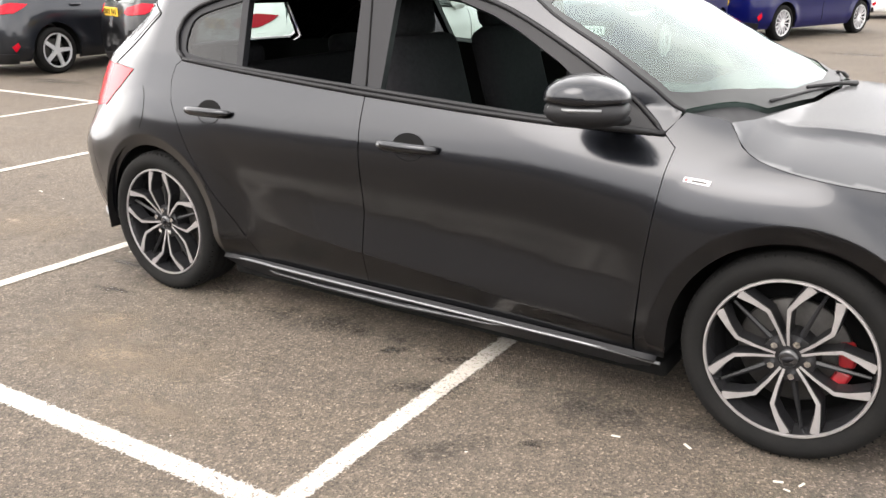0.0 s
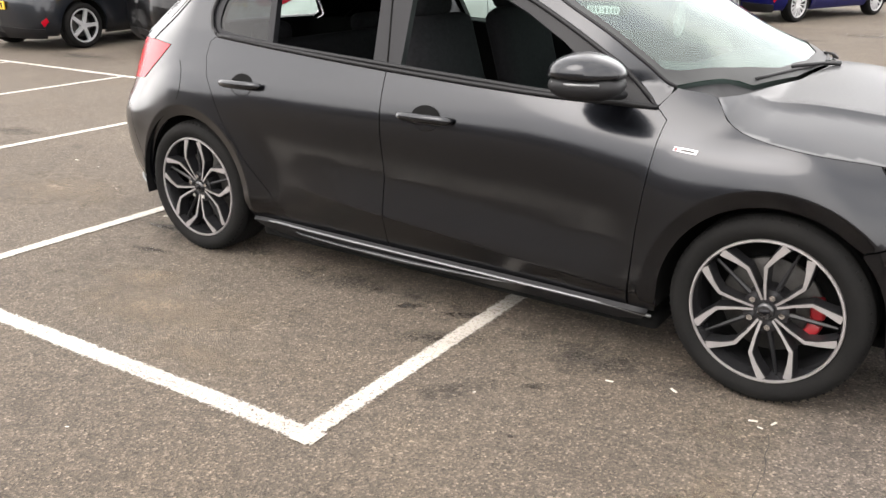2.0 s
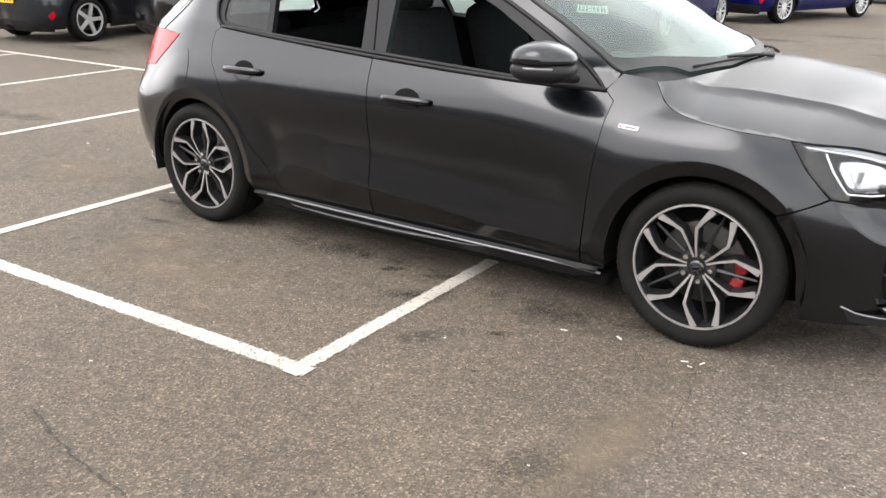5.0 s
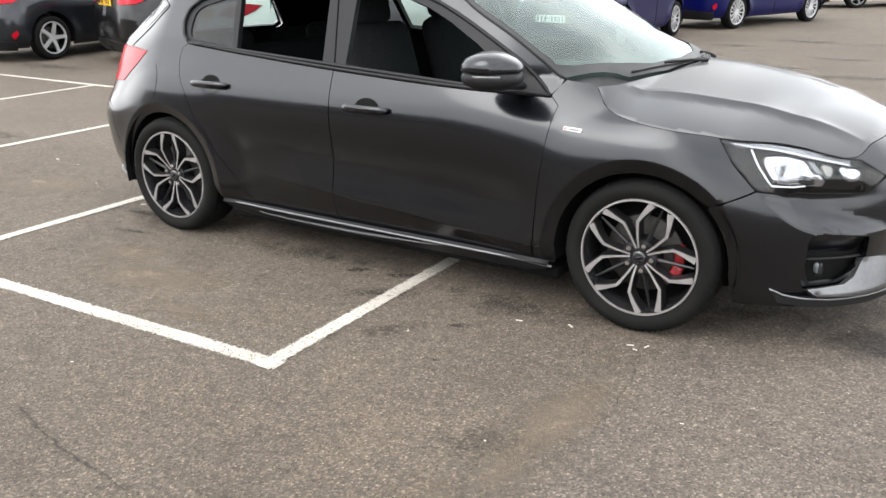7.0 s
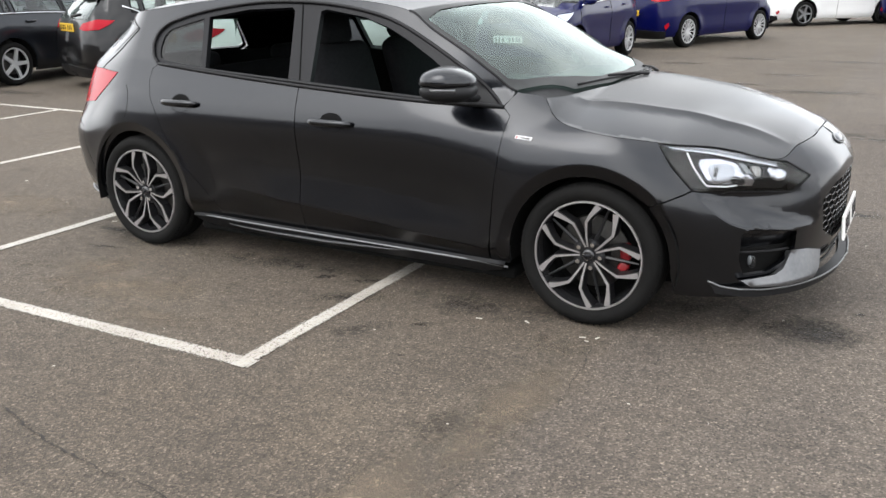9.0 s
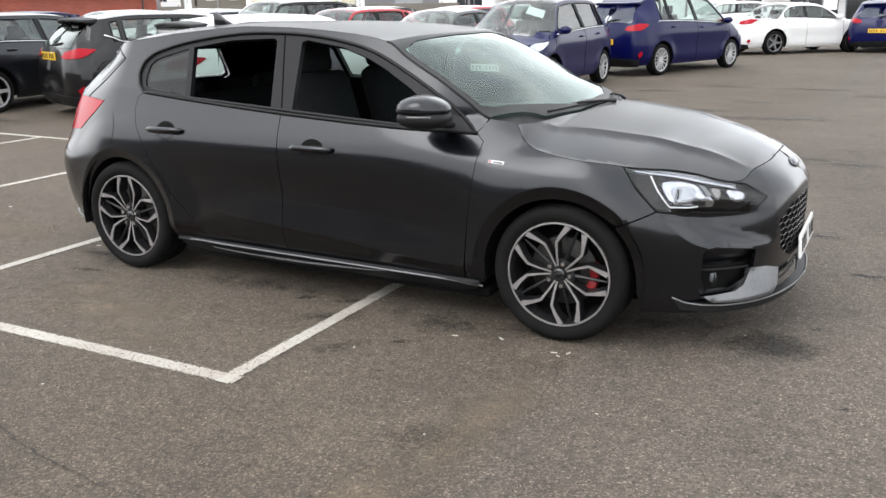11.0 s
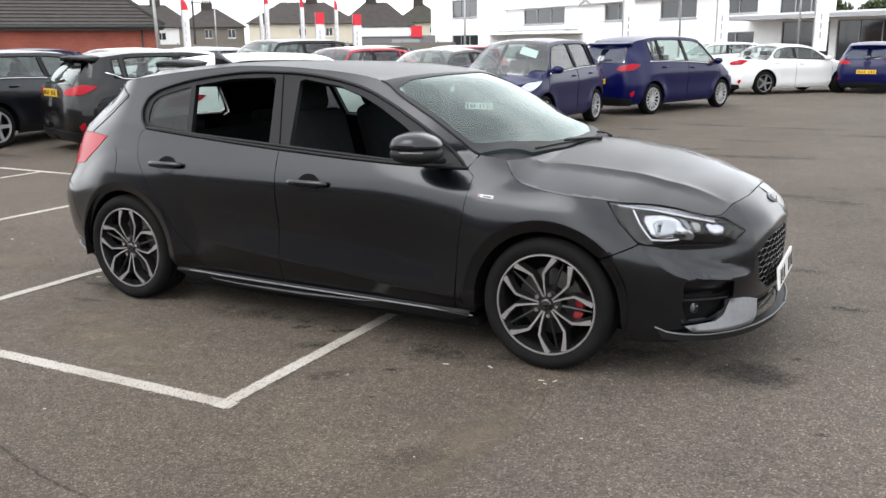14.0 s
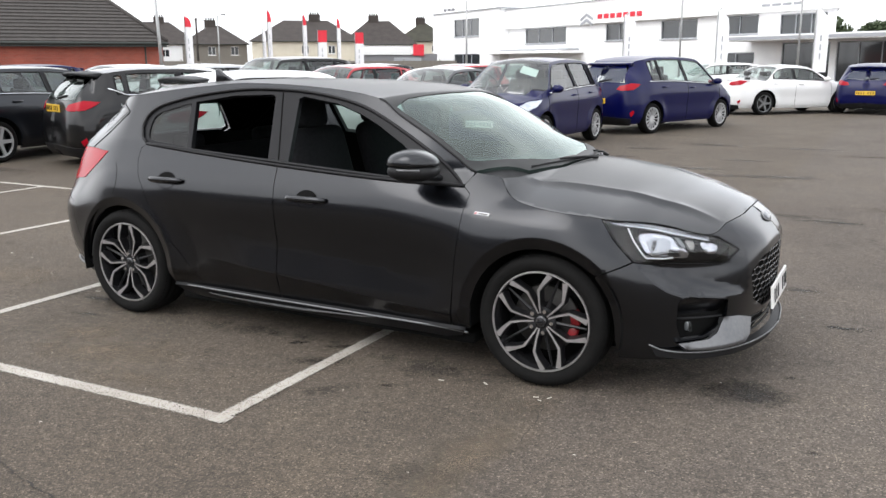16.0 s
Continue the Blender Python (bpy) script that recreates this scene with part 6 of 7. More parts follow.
SMALL = dict(wb=2.49, ro=.72, fo=.83, hw=.87, roof=1.47, belt=(1.04, .93), rear=1.28, head=1.60, cowl=2.20, bonnet=.97, nose=.74, wheel=.315)
HATCH = dict(wb=2.65, ro=.78, fo=.88, hw=.90, roof=1.48, belt=(1.04, .95), rear=1.28, head=1.70, cowl=2.35, bonnet=.98, nose=.75, wheel=.32)
LOW = dict(wb=2.49, ro=.72, fo=.83, hw=.85, roof=1.42, belt=(1.01, .91), rear=1.24, head=1.60, cowl=2.20, bonnet=.95, nose=.73, wheel=.315)
TALL = dict(wb=2.49, ro=.73, fo=.86, hw=.875, roof=1.60, belt=(1.06, .98), rear=1.36, head=1.72, cowl=2.38, bonnet=1.04, nose=.82, wheel=.315)
LONG = dict(wb=2.79, ro=.86, fo=.87, hw=.915, roof=1.66, belt=(1.10, 1.00), rear=1.42, head=1.95, cowl=2.62, bonnet=1.04, nose=.80, wheel=.325)
COUPE = dict(wb=2.70, ro=1.02, fo=.92, hw=.89, roof=1.43, belt=(1.0, .93), head=1.60, cowl=2.30, bonnet=.96, nose=.72, wheel=.33, boot=.94)

# (shell, paint, label, pose, options); the pose is that of the rear axle's middle
CARS = [
    (SMALL, P_BLACK, "black small hatchback with yellow rear plate parked in the row", (-6.78, 4.83, 70), dict(doors=(.15, 1.02), spoiler=True, chrome=True)),
    (HATCH, P_SLATE, "slate blue hatchback with chrome window line and silver alloys", (-9.03, 4.03, 95), dict(doors=(.15, 1.1), chrome=True, wheel_face=M_BRIGHT)),
    (LOW, P_WHITE, "white hatchback with black rear spoiler parked behind the grey hatchback", (-3.99, 4.04, 70), dict(doors=(.15, 1.1), spoiler=True)),
    (TALL, P_BLUE, "deep blue compact people carrier with sheets behind its windscreen", (-2.06, 12.05, 268), dict(doors=(.15, 1.05), chrome=True, wheel_face=M_BRIGHT, spokes=10, sheet=True)),
    (LONG, P_BLUE, "deep blue long people carrier with bright multi-spoke alloys", (-1.46, 14.40, 70.5), dict(doors=(.35, 1.30), chrome=True, wheel_face=M_BRIGHT, spokes=14)),
    (COUPE, P_WHITE, "white four-door coupe with dark alloys", (-.07, 22.7, 46), dict(doors=(1.05,), wheel_face=M_SILVER)),
    (SMALL, P_BLUE, "dark blue small hatchback with yellow rear plate", (3.16, 24.1, 85), dict(doors=(.15, 1.02))),
    (COUPE, P_GREY, "grey saloon with chrome window line", (-4.55, 13.6, 258), dict(doors=(1.1,), chrome=True)),
    (SMALL, P_RED, "bright red small hatchback", (-7.0, 13.6, 256), dict(doors=(.15, 1.02))),
    (LONG, P_BLACK, "black people carrier in the second row", (-9.1, 14.2, 256), dict(doors=(.35, 1.30))),
    (HATCH, P_SILVER, "silver hatchback in the second row", (-11.6, 13.8, 256), dict(doors=(.15, 1.1))),
    (HATCH, P_WHITE, "white hatchback in the second row", (-14.6, 13.9, 256), dict(doors=(.15, 1.1))),
    (SMALL, P_GREY, "grey small hatchback at the end of the first row", (-12.5, 6.6, 90), dict(doors=(.15, 1.02))),
    (HATCH, P_BLUE, "bright blue hatchback at the end of the second row", (-18.6, 13.8, 256), dict(doors=(.15, 1.1))),
    (SMALL, P_RED, "red small hatchback in the third row", (-7.3, 19.6, 258), dict(doors=(.15, 1.02))),
    (HATCH, P_BLACK, "black hatchback in the third row", (-11.2, 21.0, 256), dict(doors=(.15, 1.1))),
    (LONG, P_BLACK, "black estate in the third row", (-14.6, 21.8, 256), dict(doors=(.35, 1.3))),
    (HATCH, P_WHITE, "white hatchback in the third row", (-7.3, 24.6, 262), dict(doors=(.15, 1.1))),
    (HATCH, P_WHITE, "white hatchback parked beyond the coupe", (-1.3, 32.0, 200), dict(doors=(.15, 1.1))),
    (HATCH, P_SILVER, "silver hatchback in the third row", (-18.6, 20.9, 256), dict(doors=(.15, 1.1))),
]
shells = {}
for kind, mat, label, (x, y, turn), opts in CARS:
    key = id(kind)
    shells.setdefault(key, spec(**kind))
    c = build_car(shells[key], mat, label, **opts)
    c.matrix_world = pose(x, y, 0, 0, 0, turn)
build_focus()


# ---------- buildings ----------
def render_wall(name, a, b, scale=0.8, rough=0.75):
    m = grained(name, a, b, scale, rough, relief=0.08)
    return m


def brick_wall():
    m = material("red_brickwork", (0.3, 0.1, 0.06), 0.85)
    t = node(m, "ShaderNodeTexBrick", Scale=1.0)
    t.inputs["Color1"].default_value, t.inputs["Color2"].default_value = (0.40, 0.085, 0.05, 1), (0.28, 0.055, 0.035, 1)
    t.inputs["Mortar"].default_value = (0.26, 0.17, 0.14, 1)
    t.inputs["Brick Width"].default_value, t.inputs["Row Height"].default_value, t.inputs["Mortar Size"].default_value = 0.225, 0.075, 0.008
    c = m.node_tree.nodes.new("ShaderNodeTexCoord")
    mp = m.node_tree.nodes.new("ShaderNodeMapping")
    mp.inputs["Rotation"].default_value = (radians(90), 0, 0)
    m.node_tree.links.new(c.outputs["Object"], mp.inputs["Vector"])
    m.node_tree.links.new(mp.outputs[0], t.inputs["Vector"])
    stain = noise_tex(m, 0.7, 5)
    feed(m, "Base Color", mixed(m, 0.35, t.outputs["Color"], ramp(m, stain.outputs["Fac"], [(0.3, (0.14, 0.035, 0.025)), (0.7, (0.40, 0.10, 0.065))]).outputs[0]))
    bump(m, t.outputs["Fac"], -0.4, 0.01)
    return m


M_BRICK = brick_wall()
M_TILE = grained("brown_roof_tile", (0.02471, 0.02111, 0.01905), (0.04736, 0.04118, 0.03707), 2.5, 0.8, relief=0.3)
M_SLATE = grained("dark_roof_slate", (0.024, 0.0185, 0.0165), (0.046, 0.037, 0.033), 1.2, 0.75, relief=0.2)
M_MOSS = grained("mossy_roof", (0.0272, 0.0272, 0.0192), (0.0496, 0.0464, 0.0336), 1.0, 0.9, relief=0.2)
M_WALLW = render_wall("white_render", (0.78, 0.78, 0.78), (0.86, 0.86, 0.86))
M_SOOT = grained("sooty_brick", (0.030, 0.024, 0.021), (0.055, 0.045, 0.040), 3, 0.9, relief=0.2)
M_CREAM = render_wall("cream_render", (0.54, 0.486, 0.378), (0.63, 0.585, 0.486))
M_PEBBLE = grained("brown_pebbledash", (0.136, 0.1232, 0.1062), (0.204, 0.187, 0.1615), 6, 0.9, relief=0.3)
M_PANE = material("building_window_glass", (0.02, 0.024, 0.028), 0.06, coat=0.5)
M_FRAME = material("grey_window_frame", (0.30, 0.31, 0.33), 0.45)
M_WFRAME = material("white_window_frame", (0.72, 0.72, 0.71), 0.45)
M_GUTTER = material("dark_gutter", (0.03, 0.036, 0.032), 0.5)
M_POST = grained("galvanised_steel", (0.30, 0.31, 0.31), (0.42, 0.42, 0.42), 12, 0.5, 0.5)
M_FLAGW = grained("white_flag_cloth", (0.70, 0.70, 0.72), (0.80, 0.80, 0.82), 3, 0.85)
M_FLAGR = material("red_flag_cloth", (0.62, 0.03, 0.05), 0.8)
M_GREYPANEL = material("grey_cladding", (0.17, 0.17, 0.18), 0.6)


def pierced(bm, x0, x1, z0, z1, holes, y=0.0, deep=0.25):
    """A wall face in x, z at y, with openings (x0, x1, z0, z1) that have reveals deep metres deep."""
    xs = sorted({x0, x1, *[v for h in holes for v in h[:2]]})
    zs = sorted({z0, z1, *[v for h in holes for v in h[2:]]})
    quad = lambda p: bm.faces.new([bm.verts.new(q) for q in p])
    for a, b in zip(xs, xs[1:]):
        for c, d in zip(zs, zs[1:]):
            if not any(h[0] <= a and b <= h[1] and h[2] <= c and d <= h[3] for h in holes):
                quad([(a, y, c), (b, y, c), (b, y, d), (a, y, d)])
    for a, b, c, d in holes:
        quad([(a, y, c), (b, y, c), (b, y + deep, c), (a, y + deep, c)])
        quad([(a, y, d), (a, y + deep, d), (b, y + deep, d), (b, y, d)])
        quad([(a, y, c), (a, y + deep, c), (a, y + deep, d), (a, y, d)])
        quad([(b, y, c), (b, y, d), (b, y + deep, d), (b, y + deep, c)])
    return bm


def prism(bm, plan, z0, z1):
    """A plan outline drawn up from z0 to z1."""
    lo, hi = [bm.verts.new((x, y, z0)) for x, y in plan], [bm.verts.new((x, y, z1)) for x, y in plan]
    bm.faces.new(lo[::-1])
    bm.faces.new(hi)
    for i in range(len(plan)):
        j = (i + 1) % len(plan)
        bm.faces.new((lo[i], lo[j], hi[j], hi[i]))
    return bm


def window(parent, a, b, c, d, y, frame=M_FRAME, panes=3, bar=0.07, sill=True):
    cuts = [(a + (b - a) * k / panes + bar / 2, a + (b - a) * (k + 1) / panes - bar / 2, c + bar, d - bar) for k in range(panes)]
    bm = pierced(bmesh.new(), a, b, c, d, cuts, y + .08, .08)
    bmesh.ops.remove_doubles(bm, verts=bm.verts, dist=.001)
    w = part("window", bm, frame, parent, "", False)
    for k in range(panes):
        p0, p1 = a + (b - a) * k / panes + bar / 2, a + (b - a) * (k + 1) / panes - bar / 2
        part("pane", box(bmesh.new(), ((p0 + p1) / 2, y + .14, (c + d) / 2), (p1 - p0, .02, d - c - bar)), M_PANE, w, "", False)
    if sill:
        part("sill", box(bmesh.new(), ((a + b) / 2, y + .02, c - .05), (b - a + .2, .22, .08), .01), frame, w, "", False)
    return w


def showroom():
    b = empty("showroom_building", pose(-32.2, 79.0, 0, 0, 0, -35.44), label="long white two-storey car showroom with flat roof", category="building")
    ups = [(2.2, 9.3, 3.25, 4.72, 3), (15.3, 19.0, 3.3, 4.72, 2), (22.5, 26.6, 3.25, 4.70, 2), (29.0, 32.6, 3.4, 4.72, 2), (34.5, 38.3, 3.27, 4.62, 3)]
    downs = [(28.8, 32.4, .9, 2.15, 2), (34.8, 38.7, .2, 2.75, 3), (39.2, 45.6, .2, 2.75, 4)]
    part("wall", pierced(bmesh.new(), -1.0, 39.0, 0, 4.8, [h[:4] for h in ups + downs[:2]], .45), M_WALLW, b, "", False)
    plan = [(-1.0, 0), (39.6, 0), (30.6, 10.4), (-1.0, 10.4)]
    part("parapet", prism(bmesh.new(), plan, 4.8, 6.7), M_WALLW, b, "white parapet band above the windows", False)
    part("side_wall", prism(bmesh.new(), [(38.7, .46), (39.0, .46), (30.6, 10.2), (30.3, 10.2)], 0, 4.79), M_WALLW, b, "", False)
    part("wall", pierced(bmesh.new(), 39.0, 46.0, 0, 3.2, [downs[2][:4]], .45), M_WALLW, b, "", False)
    part("side_wall", box(bmesh.new(), (45.85, 5.2, 1.6), (.3, 9.4, 3.2)), M_WALLW, b, "", False)
    part("roof", box(bmesh.new(), (42.6, 5.2, 3.26), (7.0, 9.8, .10)), M_FRAME, b, "", False)
    part("coping", prism(bmesh.new(), [(-1.1, -.1), (39.75, -.1), (30.7, 10.5), (-1.1, 10.5)], 6.7, 6.78), M_FRAME, b, "", False)
    for h in ups + downs:
        window(b, *h[:4], .45, panes=h[4])
    lows = [(-11.3, -5.5, 4.25, 6.15, 3), (-11.3, -5.3, .9, 2.4, 3)]
    part("wall", pierced(bmesh.new(), -16.7, -1.0, 0, 6.95, [h[:4] for h in lows], -.6), M_WALLW, b, "", False)
    for h in lows:
        window(b, *h[:4], -.6, panes=h[4])
    for x in (-1.15, -16.55):
        part("side_wall", box(bmesh.new(), (x, 4.0, 3.47), (.3, 9.19, 6.95)), M_WALLW, b, "", False)
    part("roof", box(bmesh.new(), (-8.85, 4.2, 6.98), (16.0, 9.9, .10)), M_FRAME, b, "", False)
    cn = part("canopy", box(bmesh.new(), (4.8, -.9, 2.42), (14.8, 2.8, .26), .02), M_WALLW, b, "white flat entrance canopy", False)
    part("canopy_edge", box(bmesh.new(), (5.5, -.3, 2.66), (12.0, 1.4, .12)), M_FRAME, cn, "", False)
    cn = part("canopy", box(bmesh.new(), (39.0, -.9, 3.02), (14.0, 2.8, .34), .02), M_WALLW, b, "white flat entrance canopy", False)
    part("canopy_edge", box(bmesh.new(), (39.0, -2.32, 3.02), (14.1, .06, .20)), M_FRAME, cn, "", False)
    # emblem and name as plain shapes
    bm = bmesh.new()
    for dz in (0, .46):
        slab(bm, [(12.2, 4.62 + dz), (13.1, 5.02 + dz), (14.0, 4.62 + dz), (14.0, 4.84 + dz), (13.1, 5.26 + dz), (12.2, 4.84 + dz)], -.06, .0)
    part("sign_emblem", bm, M_FRAME, b, "grey chevron shaped emblem", False)
    for k in range(7):
        part("sign_bar", box(bmesh.new(), (15.05 + k * .88, -.03, 5.36), (.62, .08, .40), .02), M_FLAGR, b, "red sign shape", False)
    for k in range(4):
        part("sign_bar", box(bmesh.new(), (33.6 + k * .9, -.02, 5.25), (.7, .06, .16), .01), M_FRAME, b, "", False)
    for k in range(3):
        part("sign_bar", box(bmesh.new(), (-14.3 + k * 1.0, -.2, 7.35), (.8, .06, .34), .01), M_GREYPANEL, b, "", False)


def hip_roof(bm, x0, x1, y0, y1, z0, z1, over=.4, run=None):
    x0, x1, y0, y1 = x0 - over, x1 + over, y0 - over, y1 + over
    r = run or min((y1 - y0) / 2, (x1 - x0) / 2 - .3)
    ym = (y0 + y1) / 2
    v = [bm.verts.new(p) for p in ((x0, y0, z0), (x1, y0, z0), (x1, y1, z0), (x0, y1, z0), (x0 + r, ym, z1), (x1 - r, ym, z1))]
    for f in ((0, 1, 5, 4), (1, 2, 5), (2, 3, 4, 5), (3, 0, 4), (3, 2, 1, 0)):
        bm.faces.new([v[i] for i in f])
    return bm


def brick_hall():
    b = empty("brick_hall", pose(-35.05, 34.1, 0, 0, 0, 50.0), label="low red brick building with brown tiled hipped roof", category="building")
    # local x runs along the front, its right corner at 0
    part("wall", box(bmesh.new(), (-14, 6.0, 1.28), (28, 12, 2.56)), M_BRICK, b, "", False)
    roof = part("roof", hip_roof(bmesh.new(), -28, -.3, 0, 12, 2.66, 6.55, .55, 4.65), M_TILE, b, "brown tiled hipped roof", False)
    n = 19
    for k in range(n):
        t0, t1 = k / n, (k + 1) / n
        # one course of tiles, its lower edge proud of the slope
        y0, y1 = -.55 + 6.55 * t0, -.55 + 6.55 * t1
        z0, z1 = 2.66 + 3.89 * t0, 2.66 + 3.89 * t1
        xr0, xr1 = .25 - 4.65 * t0, .25 - 4.65 * t1
        xl0, xl1 = -28.55 + 4.65 * t0, -28.55 + 4.65 * t1
        bm = bmesh.new()
        v = [bm.verts.new(p) for p in ((xl0, y0 - .02, z0 + .03), (xr0, y0 - .02, z0 + .03), (xr1, y1, z1 + .025), (xl1, y1, z1 + .025), (xl0, y0 - .02, z0 + .085), (xr0, y0 - .02, z0 + .085))]
        bm.faces.new((v[0], v[1], v[5], v[4]))
        bm.faces.new((v[4], v[5], v[2], v[3]))
        part("tile_course", bm, M_TILE, roof, "", False)
    part("gutter", tube(bmesh.new(), [(-28.6, -.62, 2.60), (.3, -.62, 2.60)], .085, 8), M_GUTTER, b, "dark gutter along the eaves")
    part("fascia", box(bmesh.new(), (-14.2, -.50, 2.50), (28.8, .05, .18)), M_GUTTER, b, "", False)
    part("downpipe", tube(bmesh.new(), [(-1.0, -.12, 2.5), (-1.0, -.12, 0)], .05, 8), M_GUTTER, b)
    part("ridge", tube(bmesh.new(), [(-23.9, 6, 6.6), (-4.4, 6, 6.6)], .14, 6), M_TILE, b)
    bm = tube(bmesh.new(), [(-4.4, 6, 6.6), (-2.27, 3, 4.83), (.2, -.5, 2.75)], .13, 6)
    part("hip_tiles", bm, M_TILE, b)


def house(x, y, turn, w, depth, eave, top, wall, roofm, wins, chimney=(), label=""):
    b = empty("house", pose(x, y, 0, 0, 0, turn), label=label, category="house", group="houses")
    part("wall", pierced(bmesh.new(), -w / 2, w / 2, 0, eave, wins, 0, .15), wall, b, "", False)
    for x in (-w / 2 + .1, w / 2 - .1):
        part("side_wall", box(bmesh.new(), (x, depth / 2 + .01, eave / 2), (.2, depth - .02, eave)), wall, b, "", False)
    part("rear_wall", box(bmesh.new(), (0, depth - .1, eave / 2), (w - .41, .2, eave)), wall, b, "", False)
    part("roof", hip_roof(bmesh.new(), -w / 2, w / 2, 0, depth, eave, top), roofm, b, "", False)
    part("gutter", tube(bmesh.new(), [(-w / 2 - .4, -.45, eave - .02), (w / 2 + .4, -.45, eave - .02)], .07, 6), M_GUTTER, b)
    for cx in chimney:
        c = part("chimney", box(bmesh.new(), (cx, depth / 2, top + .1), (1.7, .7, 1.5), .03), M_SOOT, b, "", False)
        for k in (-.55, -.18, .18, .55):
            part("chimney_pot", tube(bmesh.new(), [(cx + k, depth / 2, top + .85), (cx + k, depth / 2, top + 1.2)], .12, 8), M_GUTTER, c)
    for a in wins:
        window(b, *a, 0, M_WFRAME, 2, .08)


def flag(x, y, z0, z1, w, turn, red_top=True, feather=True):
    """A feather or banner flag on a pole that stands on the ground."""
    f = empty("banner_flag", pose(x, y, 0, 0, 0, turn), label="white and red advertising flag on a thin pole" if red_top else "plain white feather flag on a thin pole", category="flag", group="advertising flags")
    part("pole", tube(bmesh.new(), [(0, 0, 0), (0, 0, z0 + (z1 - z0) * .6), (.01, 0, z1 - .1), (w * .35, 0, z1 + .06) if feather else (.01, 0, z1)], .025, 6), M_POST, f)
    part("pole_foot", box(bmesh.new(), (0, 0, .03), (.5, .5, .06), .01), M_GUTTER, f, "", False)

    def cloth(t0, t1, mat, name):
        bm = bmesh.new()
        rows = []
        for t in np.linspace(t0, t1, 8):
            z = z0 + (z1 - z0) * t
            k = w * (1 if not feather else (math.sqrt(max(0.0, 1 - max(0, (t - .72) / .28) ** 2)) * .85 + .15))
            rows.append([[bm.verts.new((.02 + k * q, .05 * math.sin(3 * t + 4 * q) + s, z)) for q in np.linspace(0, 1, 5)] for s in (-.004, .004)])
        for a, b in zip(rows, rows[1:]):
            for s in (0, 1):
                for i in range(4):
                    bm.faces.new((a[s][i], a[s][i + 1], b[s][i + 1], b[s][i]))
        bmesh.ops.recalc_face_normals(bm, faces=bm.faces)
        part(name, bm, mat, f)
    cut = (.80 if feather else .72) if red_top else 1.0
    cloth(0, cut, M_FLAGW, "cloth")
    if red_top:
        cloth(cut, 1, M_FLAGR, "red_head")
    for k in range(3):
        part("print_bar", box(bmesh.new(), (w * .5, -.07, z0 + (z1 - z0) * (.25 + .14 * k)), (w * .10, .005, (z1 - z0) * .09)), M_FRAME, f, "", False)


def timber_pole(x, y, h, turn):
    p = empty("utility_pole", pose(x, y, 0, 0, 0, turn), label="dark timber utility pole beside the houses", category="pole")
    part("shaft", tube(bmesh.new(), [(0, 0, 0), (0, 0, h)], [.15, .10], 8), M_SOOT, p)
    part("crossarm", box(bmesh.new(), (.35, 0, h - .25), (1.1, .09, .09), .01), M_SOOT, p, "", False)


def lamp_post(x, y, h, heads=2, lean=0.0, r=.07, turn=0):
    p = empty("lamp_post", pose(x, y, 0, 0, 0, turn), label="thin grey steel lighting column", category="lamp post", group="lighting columns")
    part("column", tube(bmesh.new(), [(0, 0, 0), (lean * .5, 0, h * .5), (lean, 0, h)], [r * 1.3, r, r * .75], 8), M_POST, p)
    for k in range(heads):
        sx = (-1, 1)[k] if heads == 2 else 1
        part("arm", tube(bmesh.new(), [(lean, 0, h - .02), (lean + sx * .35, 0, h + .06)], .03, 6), M_POST, p)
        part("lamp_head", box(bmesh.new(), (lean + sx * .55, 0, h + .08), (.5, .24, .12), .03), M_GREYPANEL, p, "", False)


showroom()
brick_hall()
W = lambda *xs, z=(2.9, 4.0), w=1.3: [(x - w / 2, x + w / 2, *z) for x in xs]
house(-103.96, 100.84, 44, 13, 9, 4.45, 8.1, M_WALLW, M_SLATE, W(1.2, 5.0, z=(2.4, 3.6)), (.4,), "white rendered house with slate hipped roof")
house(-89.8, 98.8, 42, 9.6, 8, 4.25, 7.1, M_PEBBLE, M_SLATE, W(-.5, 2.9, z=(2.6, 3.9), w=1.1), (-.6,), "brown pebbledashed house with slate roof")
house(-73.17, 99.59, 37, 15.5, 9, 4.5, 7.6, M_CREAM, M_SLATE, W(-.2, 3.6, z=(2.7, 3.9), w=1.0), (1.3,), "cream rendered semi-detached house with dark hipped roof")
house(-70.0, 114.2, 32, 11.5, 8, 4.25, 8.0, M_WALLW, M_SLATE, W(-3.5, 2.5, z=(2.6, 3.8), w=1.2), (-.8,), "white rendered house with hipped roof and chimney")
house(-68.77, 126.6, 30, 9, 8, 5.0, 8.1, M_CREAM, M_MOSS, W(-2, 2, z=(3.2, 4.3)), (-.5,), "house with mossy hipped roof")
house(-112.0, 96.0, 48, 12, 9, 4.5, 8.2, M_CREAM, M_SLATE, W(-2, 2), (1.2,), "cream house at the end of the terrace")
unit = empty("workshop_unit", pose(-45.5, 79.0, 0, 0, 0, 30), label="low grey workshop unit with white and red fascia", category="building")
part("wall", box(bmesh.new(), (0, 3, 1.2), (8.5, 6, 2.4)), M_GREYPANEL, unit, "", False)
part("fascia", box(bmesh.new(), (-1.6, -.08, 2.75), (6.0, .2, .9), .02), M_WFRAME, unit, "white fascia board", False)
part("fascia_end", box(bmesh.new(), (2.2, -.10, 2.8), (1.2, .24, 1.2), .02), M_FLAGR, unit, "red fascia end", False)
part("shutter", box(bmesh.new(), (1.0, -.05, 1.0), (3.0, .12, 2.0), .01), M_FRAME, unit, "", False)
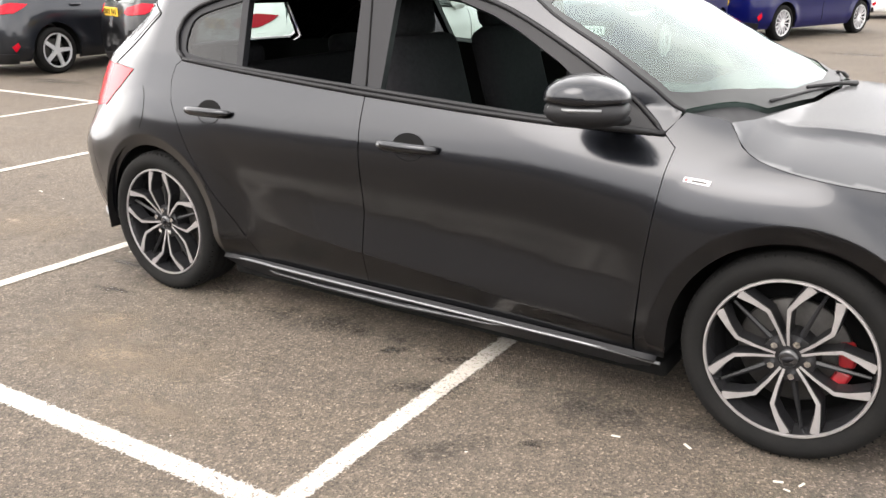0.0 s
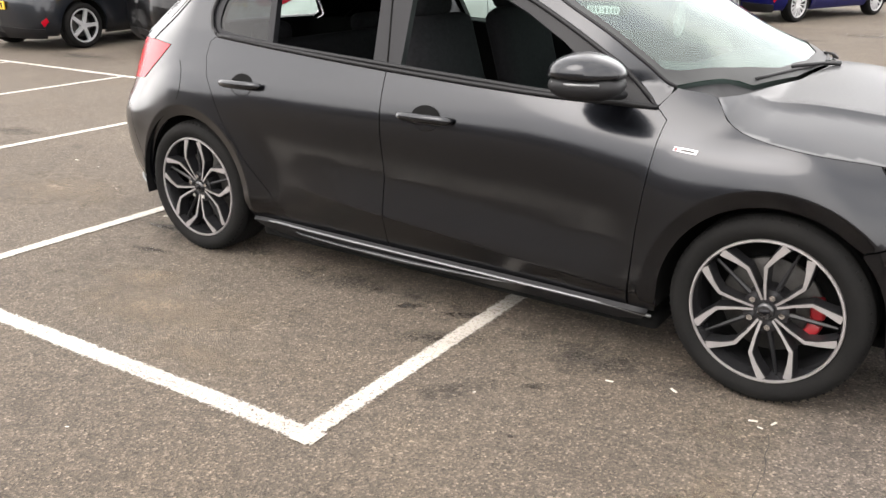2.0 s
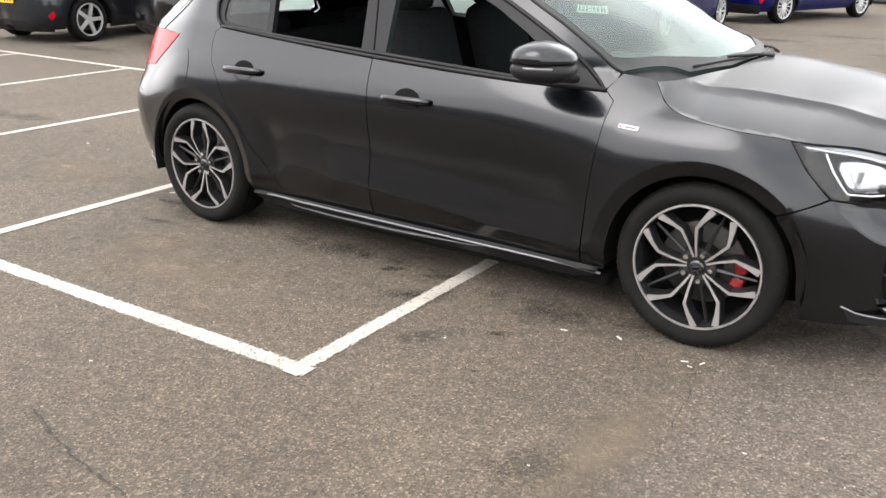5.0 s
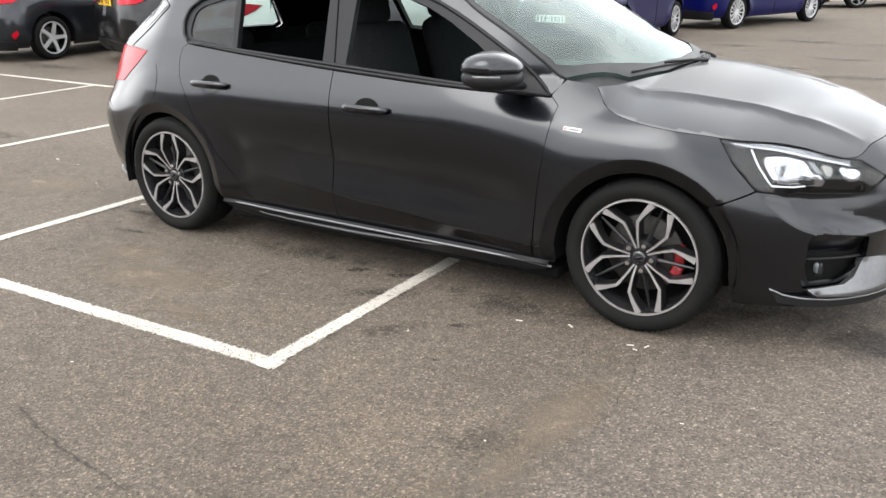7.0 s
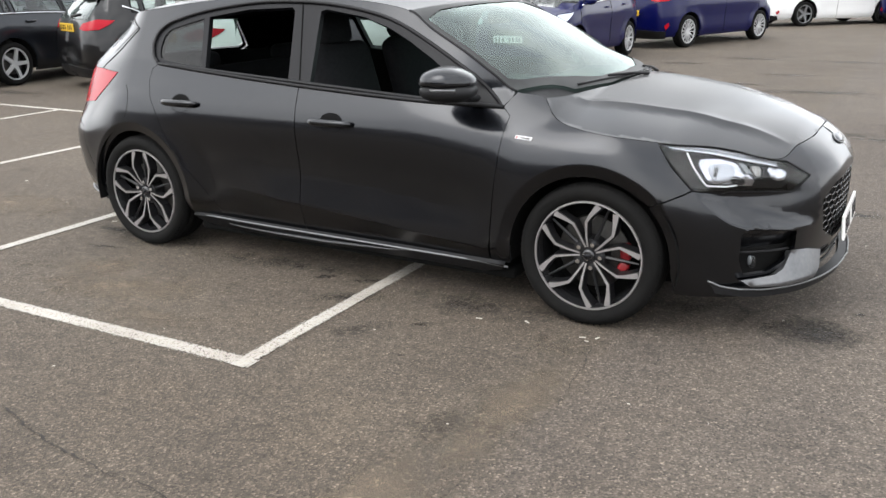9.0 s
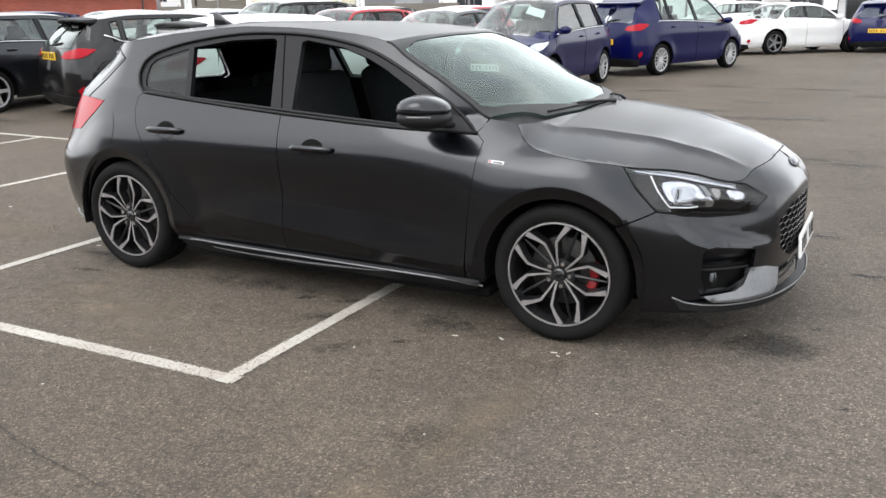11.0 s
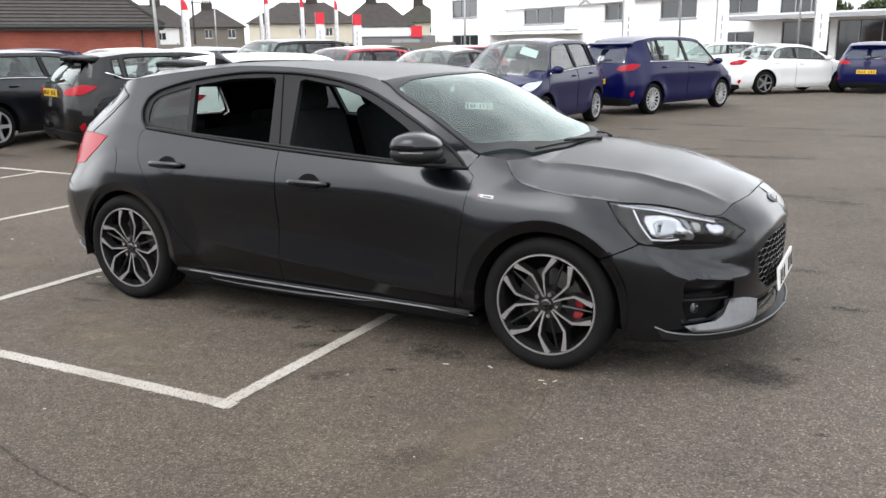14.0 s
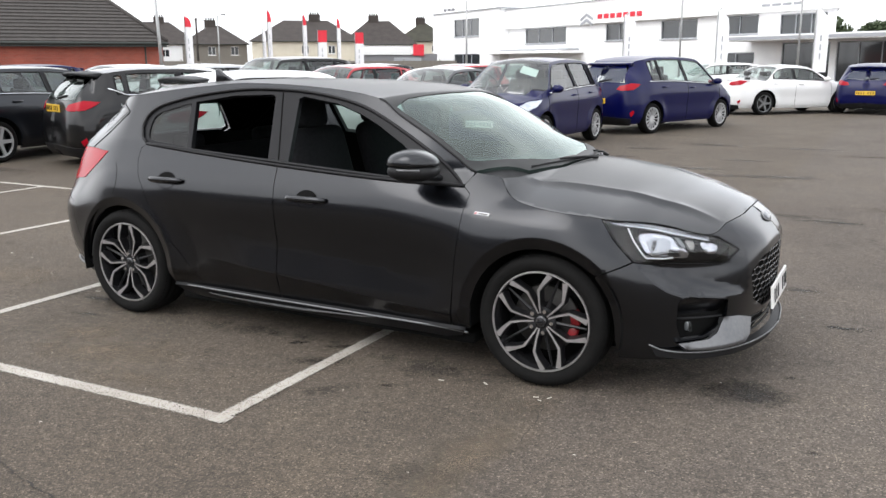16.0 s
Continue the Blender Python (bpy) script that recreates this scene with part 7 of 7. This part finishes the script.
fence = empty("yard_fence", pose(-50.5, 70.5, 0, 0, 0, 36), label="dark timber yard fence behind the rows of cars", category="fence")
for k in range(16):
    part("fence_panel", box(bmesh.new(), (-14.5 + k * 1.9, 0, .85), (1.82, .05, 1.6), .01), M_PEBBLE, fence, "", False)
    part("fence_post", box(bmesh.new(), (-15.45 + k * 1.9, 0, .9), (.1, .1, 1.8), .01), M_PEBBLE, fence, "", False)

flag(-27.2, 27.85, 1.2, 3.70, .34, 40)
for x, y, z1, w, red in ((-36.64, 45.79, 5.12, 0.3, True), (-36.02, 44.46, 3.9, 0.22, False), (-35.28, 48.14, 4.9, 0.28, True), (-33.98, 50.61, 4.72, 0.26, True)):
    flag(x, y, 1.2, z1, w, 36, red)
flag(-28.72, 40.87, .9, 3.46, .56, 34, True, False)
flag(-27.2, 42.76, .9, 3.36, .54, 33, True, False)
flag(-7.15, 33.9, 1.3, 3.55, .52, 14, False)
flag(-2.95, 32.87, 1.1, 3.60, .46, 8, False)
flag(.72, 33.35, 1.1, 3.58, .50, 4, False)
lamp_post(-31.52, 30.53, 6.2, 1, -.3, .085)
timber_pole(-65.18, 68.93, 6.3, 40)
lamp_post(-56.14, 62.32, 6.0, 1, 0, .07, 40)
lamp_post(-26.91, 58.22, 6.2, 2, 0, .08, 25)
lamp_post(-5.88, 39.35, 7.0, 2, 0, .045, 12)
lamp_post(-.54, 40.23, 7.0, 2, 0, .045, 4)
# unseen wall added behind the camera to darken reflections in the doors
bm = box(bmesh.new(), (-19, -19, 1.7), (54, .4, 3.4))
tagged(part("unseen_wall", bm, grained("dark_unseen_wall", (0.12, 0.105, 0.095), (0.18, 0.16, 0.145), 1.5, 0.9, relief=0.2), None, "", False), "plain dark unseen wall added for the car's reflections", "wall", kind="structure")


def tree(x, y, h, r, seed):
    rng = random.Random(seed)
    t = empty("tree", pose(x, y, 0), label="leafy green tree beyond the showroom", category="tree", group="trees")
    bm = tube(bmesh.new(), [(0, 0, 0), (.1, 0, h * .35), (-.05, .1, h * .7)], [.28, .2, .08], 8)
    for k in range(9):
        a = rng.uniform(0, 6.28)
        z = h * rng.uniform(.35, .6)
        tube(bm, [(0, 0, z), (math.cos(a) * r * .4, math.sin(a) * r * .4, z + h * .15), (math.cos(a) * r * .8, math.sin(a) * r * .8, z + h * .22)], [.09, .06, .02], 5)
    part("trunk", bm, M_PEBBLE, t)
    bm = bmesh.new()
    hubs = [(rng.gauss(0, r * .45), rng.gauss(0, r * .45), h * .72 + rng.gauss(0, h * .12), rng.uniform(.5, 1.0) * r * .42) for _ in range(16)]
    for cx, cy, cz, cr in hubs:
        for _ in range(170):
            d = Vector((rng.gauss(0, 1), rng.gauss(0, 1), rng.gauss(0, .8))).normalized() * cr * rng.uniform(.55, 1.08)
            c = Vector((cx, cy, cz)) + d
            s = rng.uniform(.09, .2)
            u = Vector((rng.gauss(0, 1), rng.gauss(0, 1), rng.gauss(0, 1))).normalized()
            v = u.orthogonal().normalized()
            bm.faces.new([bm.verts.new(c + q) for q in (u * s * 1.6, v * s, u * s * -1.6, v * -s)])
    part("crown", bm, M_LEAF, t, "", False)


M_LEAF = grained("tree_leaves", (0.024, 0.04, 0.0144), (0.06, 0.084, 0.032), 2, 0.7)
tree(-3.6, 120, 6.0, 2.2, 1)
tree(.6, 122, 6.5, 2.6, 2)
tree(5.0, 118, 6.3, 2.8, 3)
